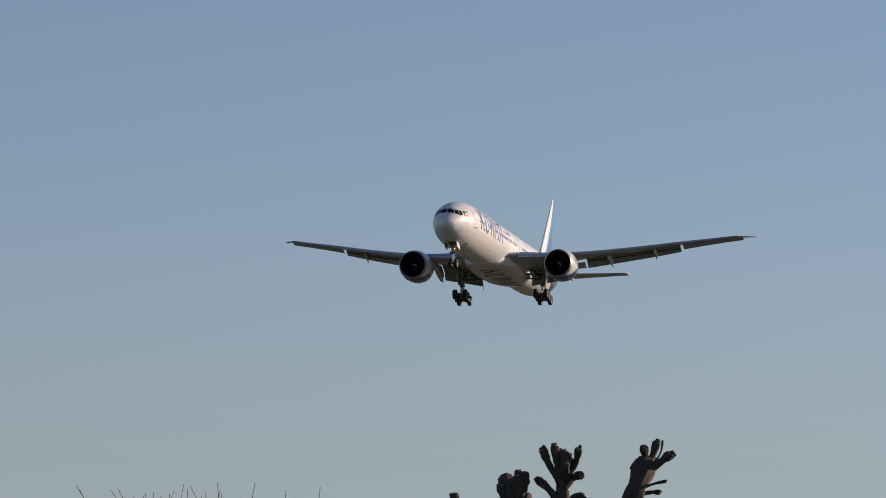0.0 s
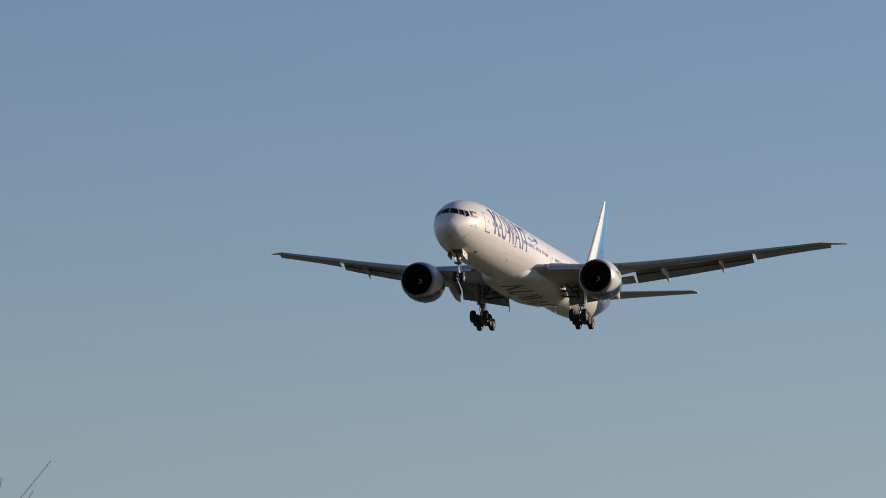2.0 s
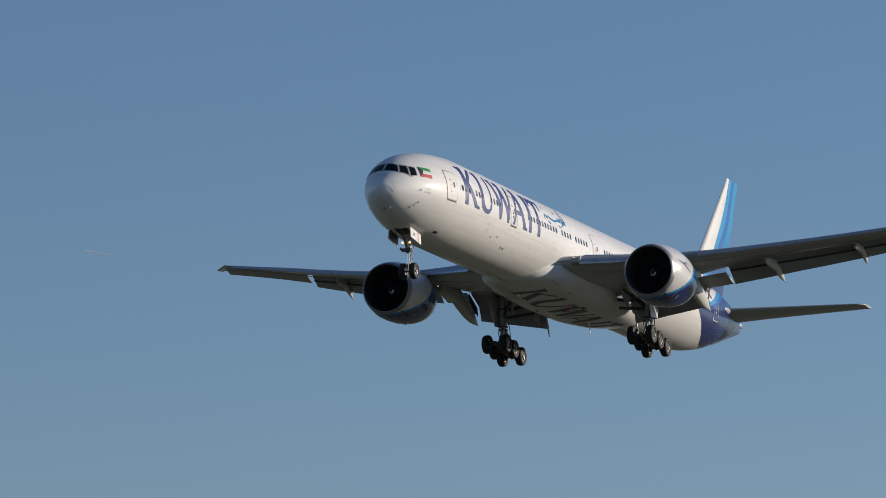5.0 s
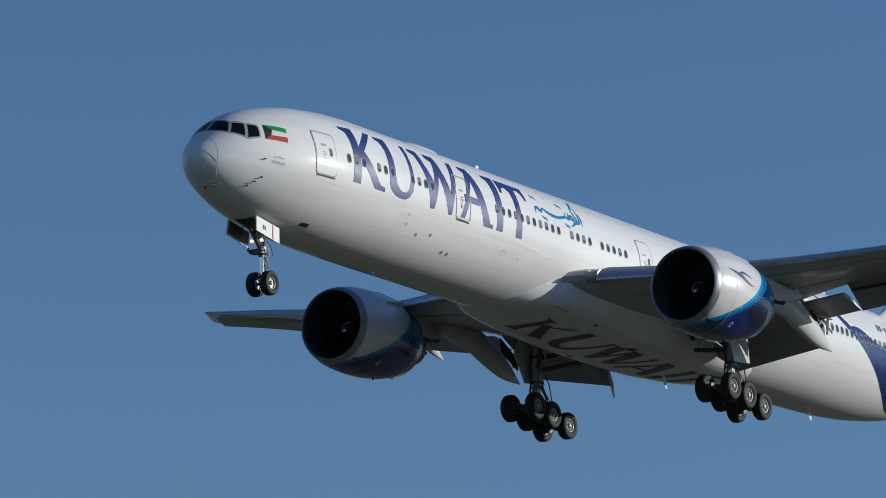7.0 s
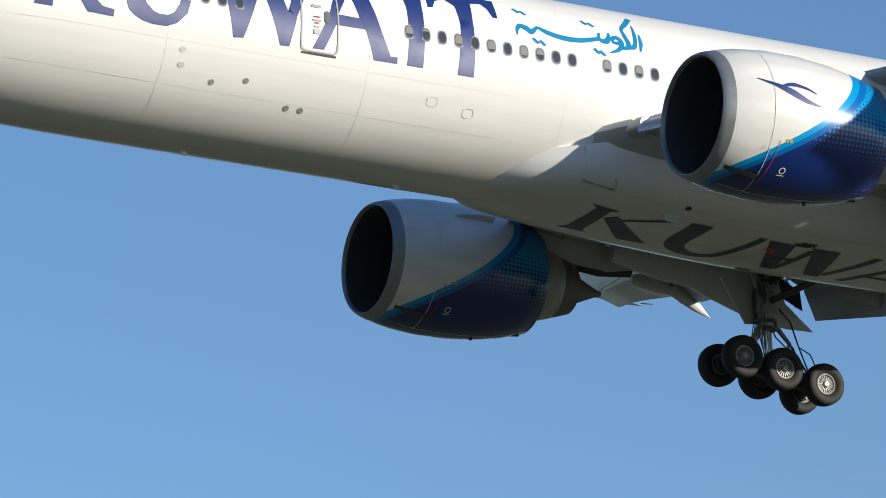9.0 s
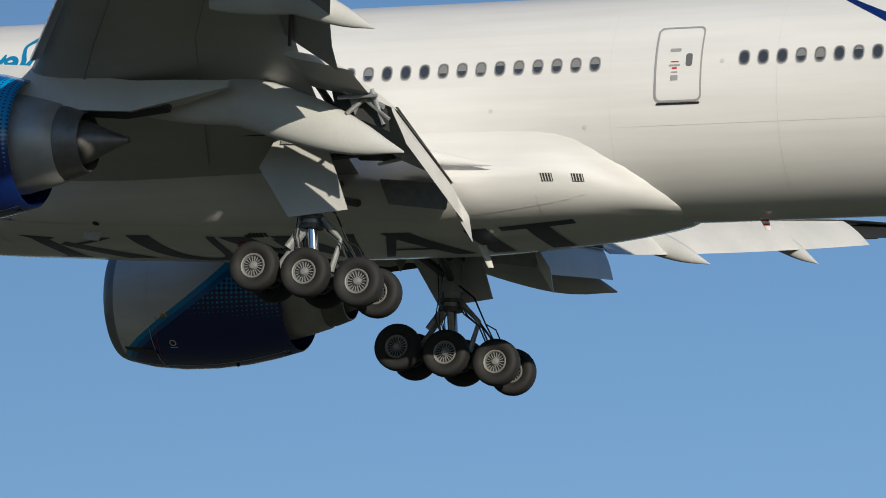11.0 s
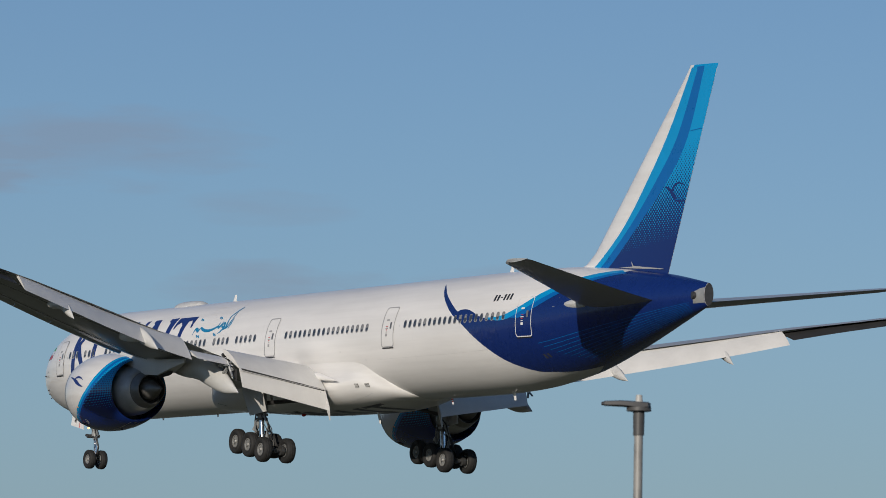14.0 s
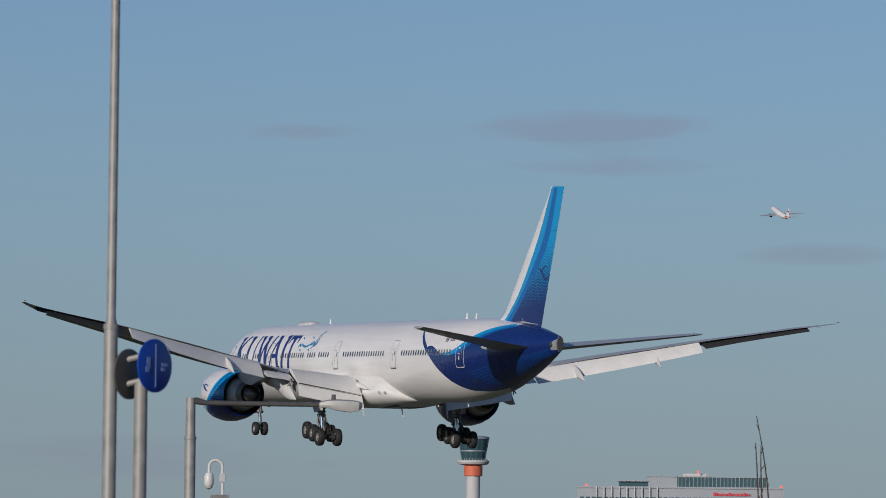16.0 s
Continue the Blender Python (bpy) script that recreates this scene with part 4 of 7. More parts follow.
def wing(side):
    b = bmesh.new()
    ys = [1.5, 3.4, 5, 7, 9, 10.4, 12, 14, 16, 18, 20, 22, 24, 26, 28, 29.3, 30.2, 30.8, 31.4, 31.9, 32.2, 32.4]
    rings = []
    for y in ys:
        ring, ch = span_ring(side * y, LE(y), WZ(y) - 0.06, TE(y) - LE(y), TH(y), 0.012, TWIST(y)), TE(y) - LE(y)
        for v in ring:
            f = min(1.0, max(0.0, ((v.x - LE(y)) / ch - 0.35) / 0.4))
            v.z += AFT_LIFT(y) * f * f * (3 - 2 * f)
        rings.append(ring)
    ring_loft(b, rings)
    w = part("wing", b, M_GREY, plane, "grey painted swept wing with raked tip", angle=50)
    # drooped leading edge slats
    spans = [(4.15, 8.5)] + [(11.2 + 3.0 * i, 14.16 + 3.0 * i) for i in range(6)]
    for y0, y1 in spans:
        b = bmesh.new()
        rings = []
        for k in range(5):
            y = y0 + (y1 - y0) * k / 4
            ch = (TE(y) - LE(y)) * 0.125 + 0.22
            th = TH(y) * (TE(y) - LE(y)) * 0.5
            p = [(1.0, 0.42), (0.75, 0.56), (0.5, 0.58), (0.25, 0.44), (0.08, 0.2), (0.0, -0.08), (0.06, -0.36), (0.2, -0.5), (0.32, -0.46), (0.42, -0.05), (0.62, 0.25), (1.0, 0.38)]
            a = radians(24)
            rings.append([Vector((LE(y) - 0.24 + (u * ch) * math.cos(a) - (v * th) * -math.sin(a), side * y, WZ(y) - 0.20 + (u * ch) * 0.28 + v * th * math.cos(a))) for u, v in p])
        ring_loft(b, rings)
        part("slat", b, M_SLAT, w, "bare metal leading edge slat, drooped", angle=50)

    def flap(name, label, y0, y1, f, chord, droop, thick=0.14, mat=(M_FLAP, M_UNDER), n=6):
        b = bmesh.new()
        ring_loft(b, [span_ring(side * (y0 + (y1 - y0) * k / n), *f(y0 + (y1 - y0) * k / n), chord(y0 + (y1 - y0) * k / n), thick, 0.03, droop) for k in range(n + 1)])
        # Downward faces take the second material, a darker grey standing for shade on flaps.
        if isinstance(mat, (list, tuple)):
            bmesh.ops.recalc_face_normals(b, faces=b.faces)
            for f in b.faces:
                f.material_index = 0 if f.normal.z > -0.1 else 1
        return part(name, b, mat, w, label, angle=50)

    inner = lambda a, c: (lambda y: a + (c - a) * (y - 3.4) / 5.2)
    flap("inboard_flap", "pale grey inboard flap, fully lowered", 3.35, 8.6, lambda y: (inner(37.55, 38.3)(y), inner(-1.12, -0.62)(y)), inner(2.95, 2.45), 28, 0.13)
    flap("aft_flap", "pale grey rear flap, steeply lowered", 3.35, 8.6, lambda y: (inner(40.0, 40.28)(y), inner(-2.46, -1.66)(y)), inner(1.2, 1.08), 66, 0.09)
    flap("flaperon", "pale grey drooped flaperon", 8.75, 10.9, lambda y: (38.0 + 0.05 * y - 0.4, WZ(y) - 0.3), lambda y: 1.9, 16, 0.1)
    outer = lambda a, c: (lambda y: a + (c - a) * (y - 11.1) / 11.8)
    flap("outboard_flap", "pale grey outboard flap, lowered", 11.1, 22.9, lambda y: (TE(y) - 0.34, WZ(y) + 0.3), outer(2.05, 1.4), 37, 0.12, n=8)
    flap("aileron", "drooped aileron, dark grey on its upper faces", 23.25, 30.9, lambda y: (TE(min(y, 30.2)) + max(0.0, y - 30.2) * 0.33 - 0.75, WZ(y) + 0.12 * min(1.0, (31.0 - y) / 5.0)), lambda y: 1.3 - 0.03 * (y - 23), 20, 0.12, [M_AILERON, M_GREY])
    # hinge spike at the inner end of the flap
    b = bmesh.new()
    slab(b, [(40.05, side * 3.38, -2.5), (40.62, side * 3.38, -3.4), (40.75, side * 3.38, -4.1), (40.3, side * 3.38, -3.4)], 0.06)
    part("flap_end_plate", b, M_FAIR, w, smooth=False)
    # dark bars painting the slots' shade between the flap pieces and along the wing
    b = bmesh.new()
    tube(b, [(40.08, side * 3.45, -2.5), (40.38, side * 8.5, -1.7)], 0.06, 6)
    tube(b, [(37.5, side * 3.5, -1.45), (38.1, side * 8.5, -0.85)], 0.1, 6)
    tube(b, [(TE(11.2) - 0.05, side * 11.2, WZ(11.2) - 0.2), (TE(17) - 0.05, side * 17, WZ(17) - 0.2), (TE(22.8) - 0.05, side * 22.8, WZ(22.8) - 0.2)], 0.06, 6)
    part("flap_gap_shade", b, M_DARK, w, "dark bars for the shade in the flap gaps")
    # dark sheet painting in the bay's shade, and pale beam, ahead of inboard flap
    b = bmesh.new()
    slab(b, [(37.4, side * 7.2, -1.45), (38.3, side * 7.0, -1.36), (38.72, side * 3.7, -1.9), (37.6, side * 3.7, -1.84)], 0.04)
    part("flap_bay_shade", b, M_DARK, w, "flat dark panel for the shaded bay ahead of the flap", smooth=False)
    b = bmesh.new()
    tube(b, [(38.1, side * 3.6, -1.95), (38.95, side * 4.2, -1.98)], 0.05, 6)
    part("flap_beam", b, M_FLAP, w, "pale beam in the flap bay")
    # flap track fairings
    for y, x0, x1, x2, tip, r in ((8.86, 33.4, 36.1, 40.77, -2.94, 0.54), (14.13, 37.4, 39.6, 41.85, -1.06, 0.3), (19.76, 40.4, 41.9, 43.5, 0.08, 0.25)):
        b = bmesh.new()
        zb = WZ(y) - (TE(y) - LE(y)) * (TH(y) * 0.3 + 0.5 * math.sin(radians(TWIST(y)))) - r * 0.6
        drop = zb - tip
        rings = []
        for k in range(17):
            t = k / 16
            x = x0 + (x2 - x0) * t
            z = zb if x < x1 else zb - drop * ((x - x1) / (x2 - x1)) ** (1.02 if y < 10 else 1.15)
            s = max(0.03, math.sqrt(max(0.0, math.sin(math.pi * min(1.0, t * 0.9 + 0.06)))) * (1.0 if t < 0.55 else 1 - 0.96 * ((t - 0.55) / 0.45) ** 4.0))
            rings.append([Vector((x, side * y + r * s * 0.72 * math.cos(a), z + r * s * 1.35 * math.sin(a))) for a in [2 * math.pi * i / 16 for i in range(16)]])
        ring_loft(b, rings)
        part("flap_track_fairing", b, M_FAIR, w, "pale grey pod under the flap, tipped down", angle=60)
    # pointed fairing at the flap's inner end
    b = bmesh.new()
    rings = []
    for k in range(9):
        t = k / 8
        s = max(0.02, (1 - t) ** 0.7) * min(1.0, 0.4 + t * 3)
        rings.append([Vector((38.6 + 2.6 * t, side * (3.32 - 0.05 * t) + 0.24 * s * math.cos(a), -1.62 - 0.42 * t + 0.26 * s * math.sin(a))) for a in [2 * math.pi * i / 14 for i in range(14)]])
    ring_loft(b, rings)
    part("flap_root_fairing", b, M_WHITE, w, "pale pointed fairing at the flap's inner end", angle=60)
    # open linkage beside the inner pod
    b = bmesh.new()
    slab(b, [(38.6, side * 8.72, -0.95), (40.2, side * 8.72, -1.75), (40.3, side * 8.72, -2.35), (38.8, side * 8.72, -1.7)], 0.05)
    part("linkage_plate", b, M_DARK, w, "dark plate behind the linkage", smooth=False)
    b = bmesh.new()
    for p, q, r in (((38.9, 8.85, -1.2), (40.2, 8.95, -1.75), 0.07), ((39.2, 9.0, -1.9), (39.9, 8.9, -1.3), 0.06), ((39.5, 8.9, -1.4), (40.4, 9.05, -2.1), 0.05), ((39.0, 9.15, -1.5), (40.1, 9.2, -1.5), 0.05), ((39.9, 9.1, -1.3), (40.2, 8.9, -2.2), 0.06)):
        tube(b, [(p[0], side * p[1], p[2]), (q[0], side * q[1], q[2])], r, 6)
    slab(b, [(39.1, side * 8.9, -1.15), (39.6, side * 8.9, -1.4), (39.4, side * 8.9, -1.9)], 0.08)
    part("flap_linkage", b, M_GEAR, w, "bare grey flap linkage rods")
    # static wicks and tip lamp
    b = bmesh.new()
    tube(b, [(48.1, side * 32.38, 3.8), (48.6, side * 32.4, 3.84)], [0.03, 0.012], 5)
    for y in (28.0, 29.4, 31.2):
        tube(b, [(TE(y) + 0.5, side * y, WZ(y) - 0.1), (TE(y) + 0.78, side * y, WZ(y) - 0.12)], 0.012, 4)
    part("static_wick", b, M_BLACK, w)
    b = bmesh.new()
    lathe(b, [(0.0, 0.0), (-0.02, 0.06), (0.02, 0.11), (0.12, 0.12)], (26.88, side * 3.66, -1.08), "x", 16)
    part("wing_root_lamp", b, M_LAMPDIM, w, "lit lamp in the wing root")
    # polished glove that carries the wing's nose into the cabin
    b = bmesh.new()
    ring_loft(b, [span_ring(side * y, LE(y) - 0.16 + 0.35 * (4.14 - y), WZ(y) - 0.08, 1.5, 0.42 - 0.06 * (4.14 - y), 0.0, 4) for y in (3.0, 3.3, 3.6, 3.9, 4.14)])
    part("root_glove", b, M_LIP, w, "polished bare metal nose of the wing root", angle=50)
    # joints under and over the wing
    b = bmesh.new()
    for frac in (0.2, 0.62):
        for y0, y1 in ((4.5, 12.0), (12.0, 20.0), (20.0, 29.0)):
            q = []
            for y in (y0, y1):
                ch, th = TE(y) - LE(y), TH(y)
                q.append(Vector((LE(y) + frac * ch, side * y, WZ(y) - 0.06 - frac * ch * math.sin(radians(TWIST(y))) - th * ch * (0.47 if frac < 0.4 else 0.34))))
            tube(b, q, 0.02, 4)
    part("wing_joint", b, M_LINE, w)
    return w


for side in (-1, 1):
    wing(side)

# ---- tail ----
FIN_LE = lambda z: interp(z, (2.0, 2.9, 3.2, 3.7, 4.4, 12.3), (57.5, 60.0, 61.1, 61.9, 62.6, 70.3))
FIN_TE = lambda z: 68.8 + (z - 2.3) * 0.402


def fin_half(x, z):
    """Half thickness of the fin at a place."""
    c = (x - FIN_LE(z)) / (FIN_TE(z) - FIN_LE(z))
    c = min(0.999, max(0.001, c))
    t = 0.095
    return (FIN_TE(z) - FIN_LE(z)) * 5 * t * (0.2969 * math.sqrt(c) - 0.126 * c - 0.3516 * c * c + 0.2843 * c ** 3 - 0.1036 * c ** 4)


b = bmesh.new()
rings = []
for z in (2.0, 2.5, 2.9, 3.2, 3.7, 4.4, 6, 8, 10, 11.6, 12.2, 12.4):
    le, ch = FIN_LE(z), FIN_TE(z) - FIN_LE(z)
    rings.append([Vector((le + c * ch, t * ch * (0.6 if z > 12.2 else 1), z + (0.0 if z < 12 else -0.08 * (c - 0.5)))) for c, t in foil(14, 0.095, 0)])
ring_loft(b, rings)
for f in b.faces:
    c = f.calc_center_median()
    if c.z > 12.15 and c.x > FIN_LE(12.3) + 0.35:
        f.material_index = 1
fin = part("tail_fin", b, [M_WHITE, M_CYAN], plane, "tall swept tail fin, white in front and blue behind", angle=50)
B1 = [(62.25, 2.86), (62.85, 3.25), (65.02, 4.84), (67.14, 7.14), (68.94, 9.47), (70.4, 11.9), (70.6, 12.3)]
B2 = [(62.95, 2.86), (63.5, 3.25), (65.7, 4.94), (67.79, 6.94), (69.52, 8.94), (70.98, 11.8), (71.15, 12.3)]
B3 = [(63.75, 2.86), (64.3, 3.25), (66.4, 4.9), (68.75, 6.88), (70.4, 8.89), (71.6, 11.8), (71.75, 12.3)]
for side in (-1, 1):
    on_fin = lambda off, s=side: (lambda x, z: Vector((x, s * (fin_half(x, z) + off), z)))
    l1, l2, l3 = smooth_line(B1, 5), smooth_line(B2, 5), smooth_line(B3, 5)
    decal("fin_light_band", [l1 + l2[::-1]], M_CYAN, on_fin(0.008), fin, 0.35, 0.5, "light blue band")
    decal("fin_mid_band", [l2 + l3[::-1]], M_ROYAL, on_fin(0.008), fin, 0.35, 0.5, "mid blue band")
    back = [(FIN_TE(z) - 0.003, z) for z in (2.1, 5, 8, 11, 12.3)]
    decal("fin_dotted_panel", [l3 + back[::-1] + [(66.0, 2.3), (64.2, 2.6)]], M_FIN, on_fin(0.008), fin, 0.35, 0.5, "blue panel shading from dark to light through dots")
    bird = [stroke(smooth_line([(68.55, 6.62), (69.0, 6.45), (69.35, 6.1), (69.7, 5.85), (70.2, 5.88)], 4), [0.04, 0.16, 0.24, 0.12, 0.03]),
            stroke(smooth_line([(69.12, 6.3), (69.35, 6.62), (69.75, 6.75), (70.15, 6.62)], 4), [0.14, 0.1, 0.03])]
    decal("bird_mark", bird, M_NAVY, on_fin(0.016), fin, 0.3, 0.4, "dark blue bird mark")
    for z in (5.9, 9.2):
        b = bmesh.new()
        patch(b, [(FIN_TE(z) - 0.9, z), (FIN_TE(z) - 0.02, z + 0.08), (FIN_TE(z) - 0.02, z + 0.11), (FIN_TE(z) - 0.9, z + 0.03)], on_fin(0.03), 0.5, 0.5)
        part("fin_joint", b, M_ROYAL, fin, smooth=False)
    b = bmesh.new()
    patch(b, [(64.7, 2.84), (68.5, 2.6), (68.5, 2.63), (66.06, 2.88), (65.88, 3.1), (65.84, 3.08), (65.98, 2.85)], on_fin(0.05), 0.5, 0.5)
    part("fin_joint", b, M_SEAL, fin, smooth=False)

for side in (-1, 1):
    b = bmesh.new()
    sLE = lambda y: 63.3 + (y - 1.5) * 0.856
    sTE = lambda y: interp(y, (0.5, 1.5, 10.5), (69.2, 69.45, 73.4))
    ring_loft(b, [span_ring(side * y, sLE(y) + (0.0 if y < 10.3 else (y - 10.3) * 1.2), 1.02 + (y - 1.5) * 0.122, (sTE(y) - sLE(y)) * (1.0 if y < 10.4 else 0.86), 0.09, -0.008, 0) for y in (0.6, 1.5, 3, 5, 7, 9, 10.0, 10.3, 10.5, 10.62)])
    st = part("tailplane", b, M_GREY, plane, "grey swept tailplane", angle=50)
    b = bmesh.new()
    ring_loft(b, [span_ring(side * y, sLE(y) - 0.02, 1.02 + (y - 1.5) * 0.122, 0.34 - 0.012 * y, 0.34, 0, 0) for y in (1.7, 4, 7, 10.2)])
    part("leading_edge", b, M_SLAT, st, "bare metal leading edge")
    b = bmesh.new()
    tube(b, [(sTE(2.2) - 1.35, side * 2.2, 1.07), (sTE(10) - 0.55, side * 10, 2.03)], 0.025, 4)
    part("elevator_joint", b, M_LINE, st)
    b = bmesh.new()
    rings = []
    for k in range(9):
        t = k / 8
        s = max(0.02, math.sin(math.pi * min(1, t * 0.75 + 0.12 * (1 - t))) ** 0.7) if k else 0.02
        rings.append([Vector((62.6 + 2.0 * t, side * (2.16 - 0.13 * t) + 0.32 * s * math.cos(a), 1.0 + 0.26 * s * math.sin(a))) for a in [2 * math.pi * i / 12 for i in range(12)]])
    ring_loft(b, rings)
    part("root_bullet", b, M_FAIR, st, "pale fairing at the tailplane's root")

# ---- engines ----
ENG_Z = -2.53
FANS = []


def engine(side):
    yc = side * 9.72
    b = bmesh.new()
    outer = [(25.52, 1.815), (25.64, 1.856), (25.8, 1.905), (26.3, 2.01), (27.2, 2.095), (28.2, 2.09), (29.2, 2.00), (30.0, 1.855), (30.75, 1.67), (30.78, 1.62), (30.4, 1.58), (29.6, 1.52)]
    lathe(b, outer, (0, yc, ENG_Z), "x", 64)
    cowl = part("engine", b, M_COWL, plane, "big turbofan pod, white with a blue slanting rear", angle=50)
    b = bmesh.new()
    lip = [(25.63, 1.856), (25.52, 1.826), (25.4, 1.785), (25.3, 1.735), (25.27, 1.70), (25.29, 1.672), (25.33, 1.652), (25.4, 1.638)]
    lathe(b, lip, (0, yc, ENG_Z), "x", 64)
    part("inlet_lip", b, M_LIP, cowl, "bare metal intake lip", angle=60)
    b = bmesh.new()
    lathe(b, [(25.4, 1.638), (25.75, 1.615), (26.2, 1.62), (26.75, 1.66), (27.3, 1.66), (27.32, 0.1)], (0, yc, ENG_Z), "x", 48)
    part("inlet_duct", b, M_LINER, cowl, "dark grey intake duct", angle=60)
    # fan: a turning spinner with a white comma that carries the blades
    b = bmesh.new()
    lathe(b, [(-0.55, 0.0), (-0.5, 0.1), (-0.3, 0.27), (0.0, 0.46), (0.15, 0.5), (0.3, 0.5)], (0, 0, 0), "x", 28)
    fan = part("fan", b, M_BLADE, plane, "dark bladed fan with a pointed spinner", angle=40)
    fan.location = (26.9, yc, ENG_Z)
    b = bmesh.new()
    rings = []
    for i in range(6):
        t = i / 5
        r = 0.45 + 1.18 * t
        tw = 0.42 + 0.75 * t
        sweep = 0.22 * math.sin(math.pi * t) + 0.12 * t
        ch = 0.17 + 0.12 * math.sin(math.pi * (0.2 + 0.6 * t))
        ring = []
        for cu, cv in ((-1, 0), (0, 0.06), (1, 0), (0, -0.06)):
            ax, tg = 0.1 + cu * ch * math.cos(tw), cu * ch * math.sin(tw) + cv * 0.3
            ang = sweep + tg / r
            ring.append(Vector((ax, r * math.cos(ang), r * math.sin(ang))))
        rings.append(ring)
    ring_loft(b, rings)
    blade = part("fan_blade", b, M_BLADE, fan, angle=40)
    for k in range(1, 22):
        ob = new("fan_blade", blade.data)
        ob.parent = fan
        ob.rotation_euler = (2 * math.pi * k / 22, 0, 0)
    b = bmesh.new()
    cone_r = lambda x: interp(x, (-0.55, -0.5, -0.3, 0.0), (0.02, 0.12, 0.285, 0.475))
    spiral = stroke(smooth_line([(0.03, 0.2), (0.06, 1.5), (0.12, 2.8), (0.22, 3.9), (0.34, 4.8)], 6), [0.05, 0.08, 0.1, 0.12, 0.03])
    patch(b, spiral, lambda u, v: Vector((-0.55 + u, (cone_r(-0.55 + u) + 0.012) * math.cos(v), (cone_r(-0.55 + u) + 0.012) * math.sin(v))), 0.08, 0.25)
    part("spinner_mark", b, M_WHITE, fan, "white comma painted on the spinner")
    FANS.append((fan, side))
    # core nozzle and cone
    b = bmesh.new()
    lathe(b, [(29.4, 1.38), (30.6, 1.30), (31.2, 1.16), (31.7, 1.02), (31.72, 0.98), (31.6, 0.95)], (0, yc, ENG_Z), "x", 48)
    part("core_cowl", b, M_CORE, cowl, "grey bare metal core cowl", angle=50)
    b = bmesh.new()
    lathe(b, [(31.5, 0.99), (31.9, 0.95), (32.35, 0.80), (32.36, 0.76), (32.0, 0.76)], (0, yc, ENG_Z), "x", 40)
    part("core_nozzle", b, M_CONE, cowl, "heat-browned nozzle ring", angle=50)
    b = bmesh.new()
    lathe(b, [(31.8, 0.62), (32.3, 0.56), (32.9, 0.30), (33.35, 0.11), (33.5, 0.08), (33.5, 0.0)], (0, yc, ENG_Z), "x", 32)
    part("exhaust_cone", b, M_CONE, cowl, "brown exhaust cone", angle=50)
    b = bmesh.new()
    lathe(b, [(29.5, 1.36), (29.55, 1.56)], (0, yc, ENG_Z), "x", 40)
    part("outlet_wall", b, M_DARK, cowl, "dark outlet guide wall")
    b = bmesh.new()
    lathe(b, [(32.0, 0.6), (32.0, 0.78)], (0, yc, ENG_Z), "x", 32)
    part("outlet_wall", b, M_DARK, cowl, "dark outlet guide wall")
    # joints, latch line, marks
    on_cowl = lambda off: (lambda x, a: Vector((x, yc + (interp(x, [p[0] for p in outer[:9]], [p[1] for p in outer[:9]]) + off) * -math.cos(radians(a)),
                                                ENG_Z + (interp(x, [p[0] for p in outer[:9]], [p[1] for p in outer[:9]]) + off) * math.sin(radians(a)))))
    b = bmesh.new()
    for x in (26.75,):
        for k in range(36):
            patch(b, [(x, k * 10), (x + 0.02, k * 10), (x + 0.02, k * 10 + 10), (x, k * 10 + 10)], on_cowl(0.004), 1, 20)
    for a0 in (-82, 262):
        patch(b, [(25.9, a0), (30.6, a0), (30.6, a0 + 0.8), (25.9, a0 + 0.8)], on_cowl(0.005), 0.5, 20)
    part("cowl_joint", b, M_JOINT, cowl, smooth=False)
    for a, name in ((1, "near"), (-1, "far")):
        conv = (lambda d: d) if a == 1 else (lambda d: 180 - d)
        b = bmesh.new()
        bird = [] if a == side else [stroke(smooth_line([(26.25, 0.76), (26.85, 0.60), (27.3, 0.44), (27.75, 0.26), (28.2, 0.16)], 5), [0.015, 0.10, 0.2, 0.13, 0.015]),
                stroke(smooth_line([(26.95, 0.56), (27.35, 0.68), (27.8, 0.62), (28.1, 0.5)], 5), [0.06, 0.12, 0.07, 0.015])]
        for o in bird:
            patch(b, [(x, conv(q / 1.95 * 57.3)) for x, q in o], on_cowl(0.008), 0.3, 4)
        if bird:
            part("bird_mark", b, M_TITLE, cowl, "dark blue bird mark")
        else:
            b.free()
        b = bmesh.new()
        ringp = lambda r: [(27.4 + r * math.cos(t), conv(-50 + r / 1.95 * 57.3 * math.sin(t))) for t in [2 * math.pi * k / 16 for k in range(16)]]
        o, i = ringp(0.105), ringp(0.075)
        for k in range(16):
            j = (k + 1) % 16
            patch(b, [o[k], o[j], i[j], i[k]], on_cowl(0.008), 1, 20)
        patch(b, [(27.28, conv(-55.0)), (27.52, conv(-55.0)), (27.52, conv(-54.2)), (27.28, conv(-54.2))], on_cowl(0.008), 1, 20)
        part("service_ring", b, M_WHITE, cowl, "small white ring mark")
        b = bmesh.new()
        patch(b, [(27.02, conv(-26)), (27.038, conv(-26)), (26.89, conv(-66)), (26.872, conv(-66))], on_cowl(0.008), 1, 6)
        part("warning_line", b, M_RED, cowl, "thin red warning line")
        b = bmesh.new()
        for u, d in ((27.2, -24), (27.32, -24)):
            patch(b, [(u, conv(d)), (u + 0.08, conv(d)), (u + 0.08, conv(d - 2.4)), (u, conv(d - 2.4))], on_cowl(0.008), 1, 20)
        part("yellow_mark", b, M_YELLOW, cowl, smooth=False)
        b = bmesh.new()
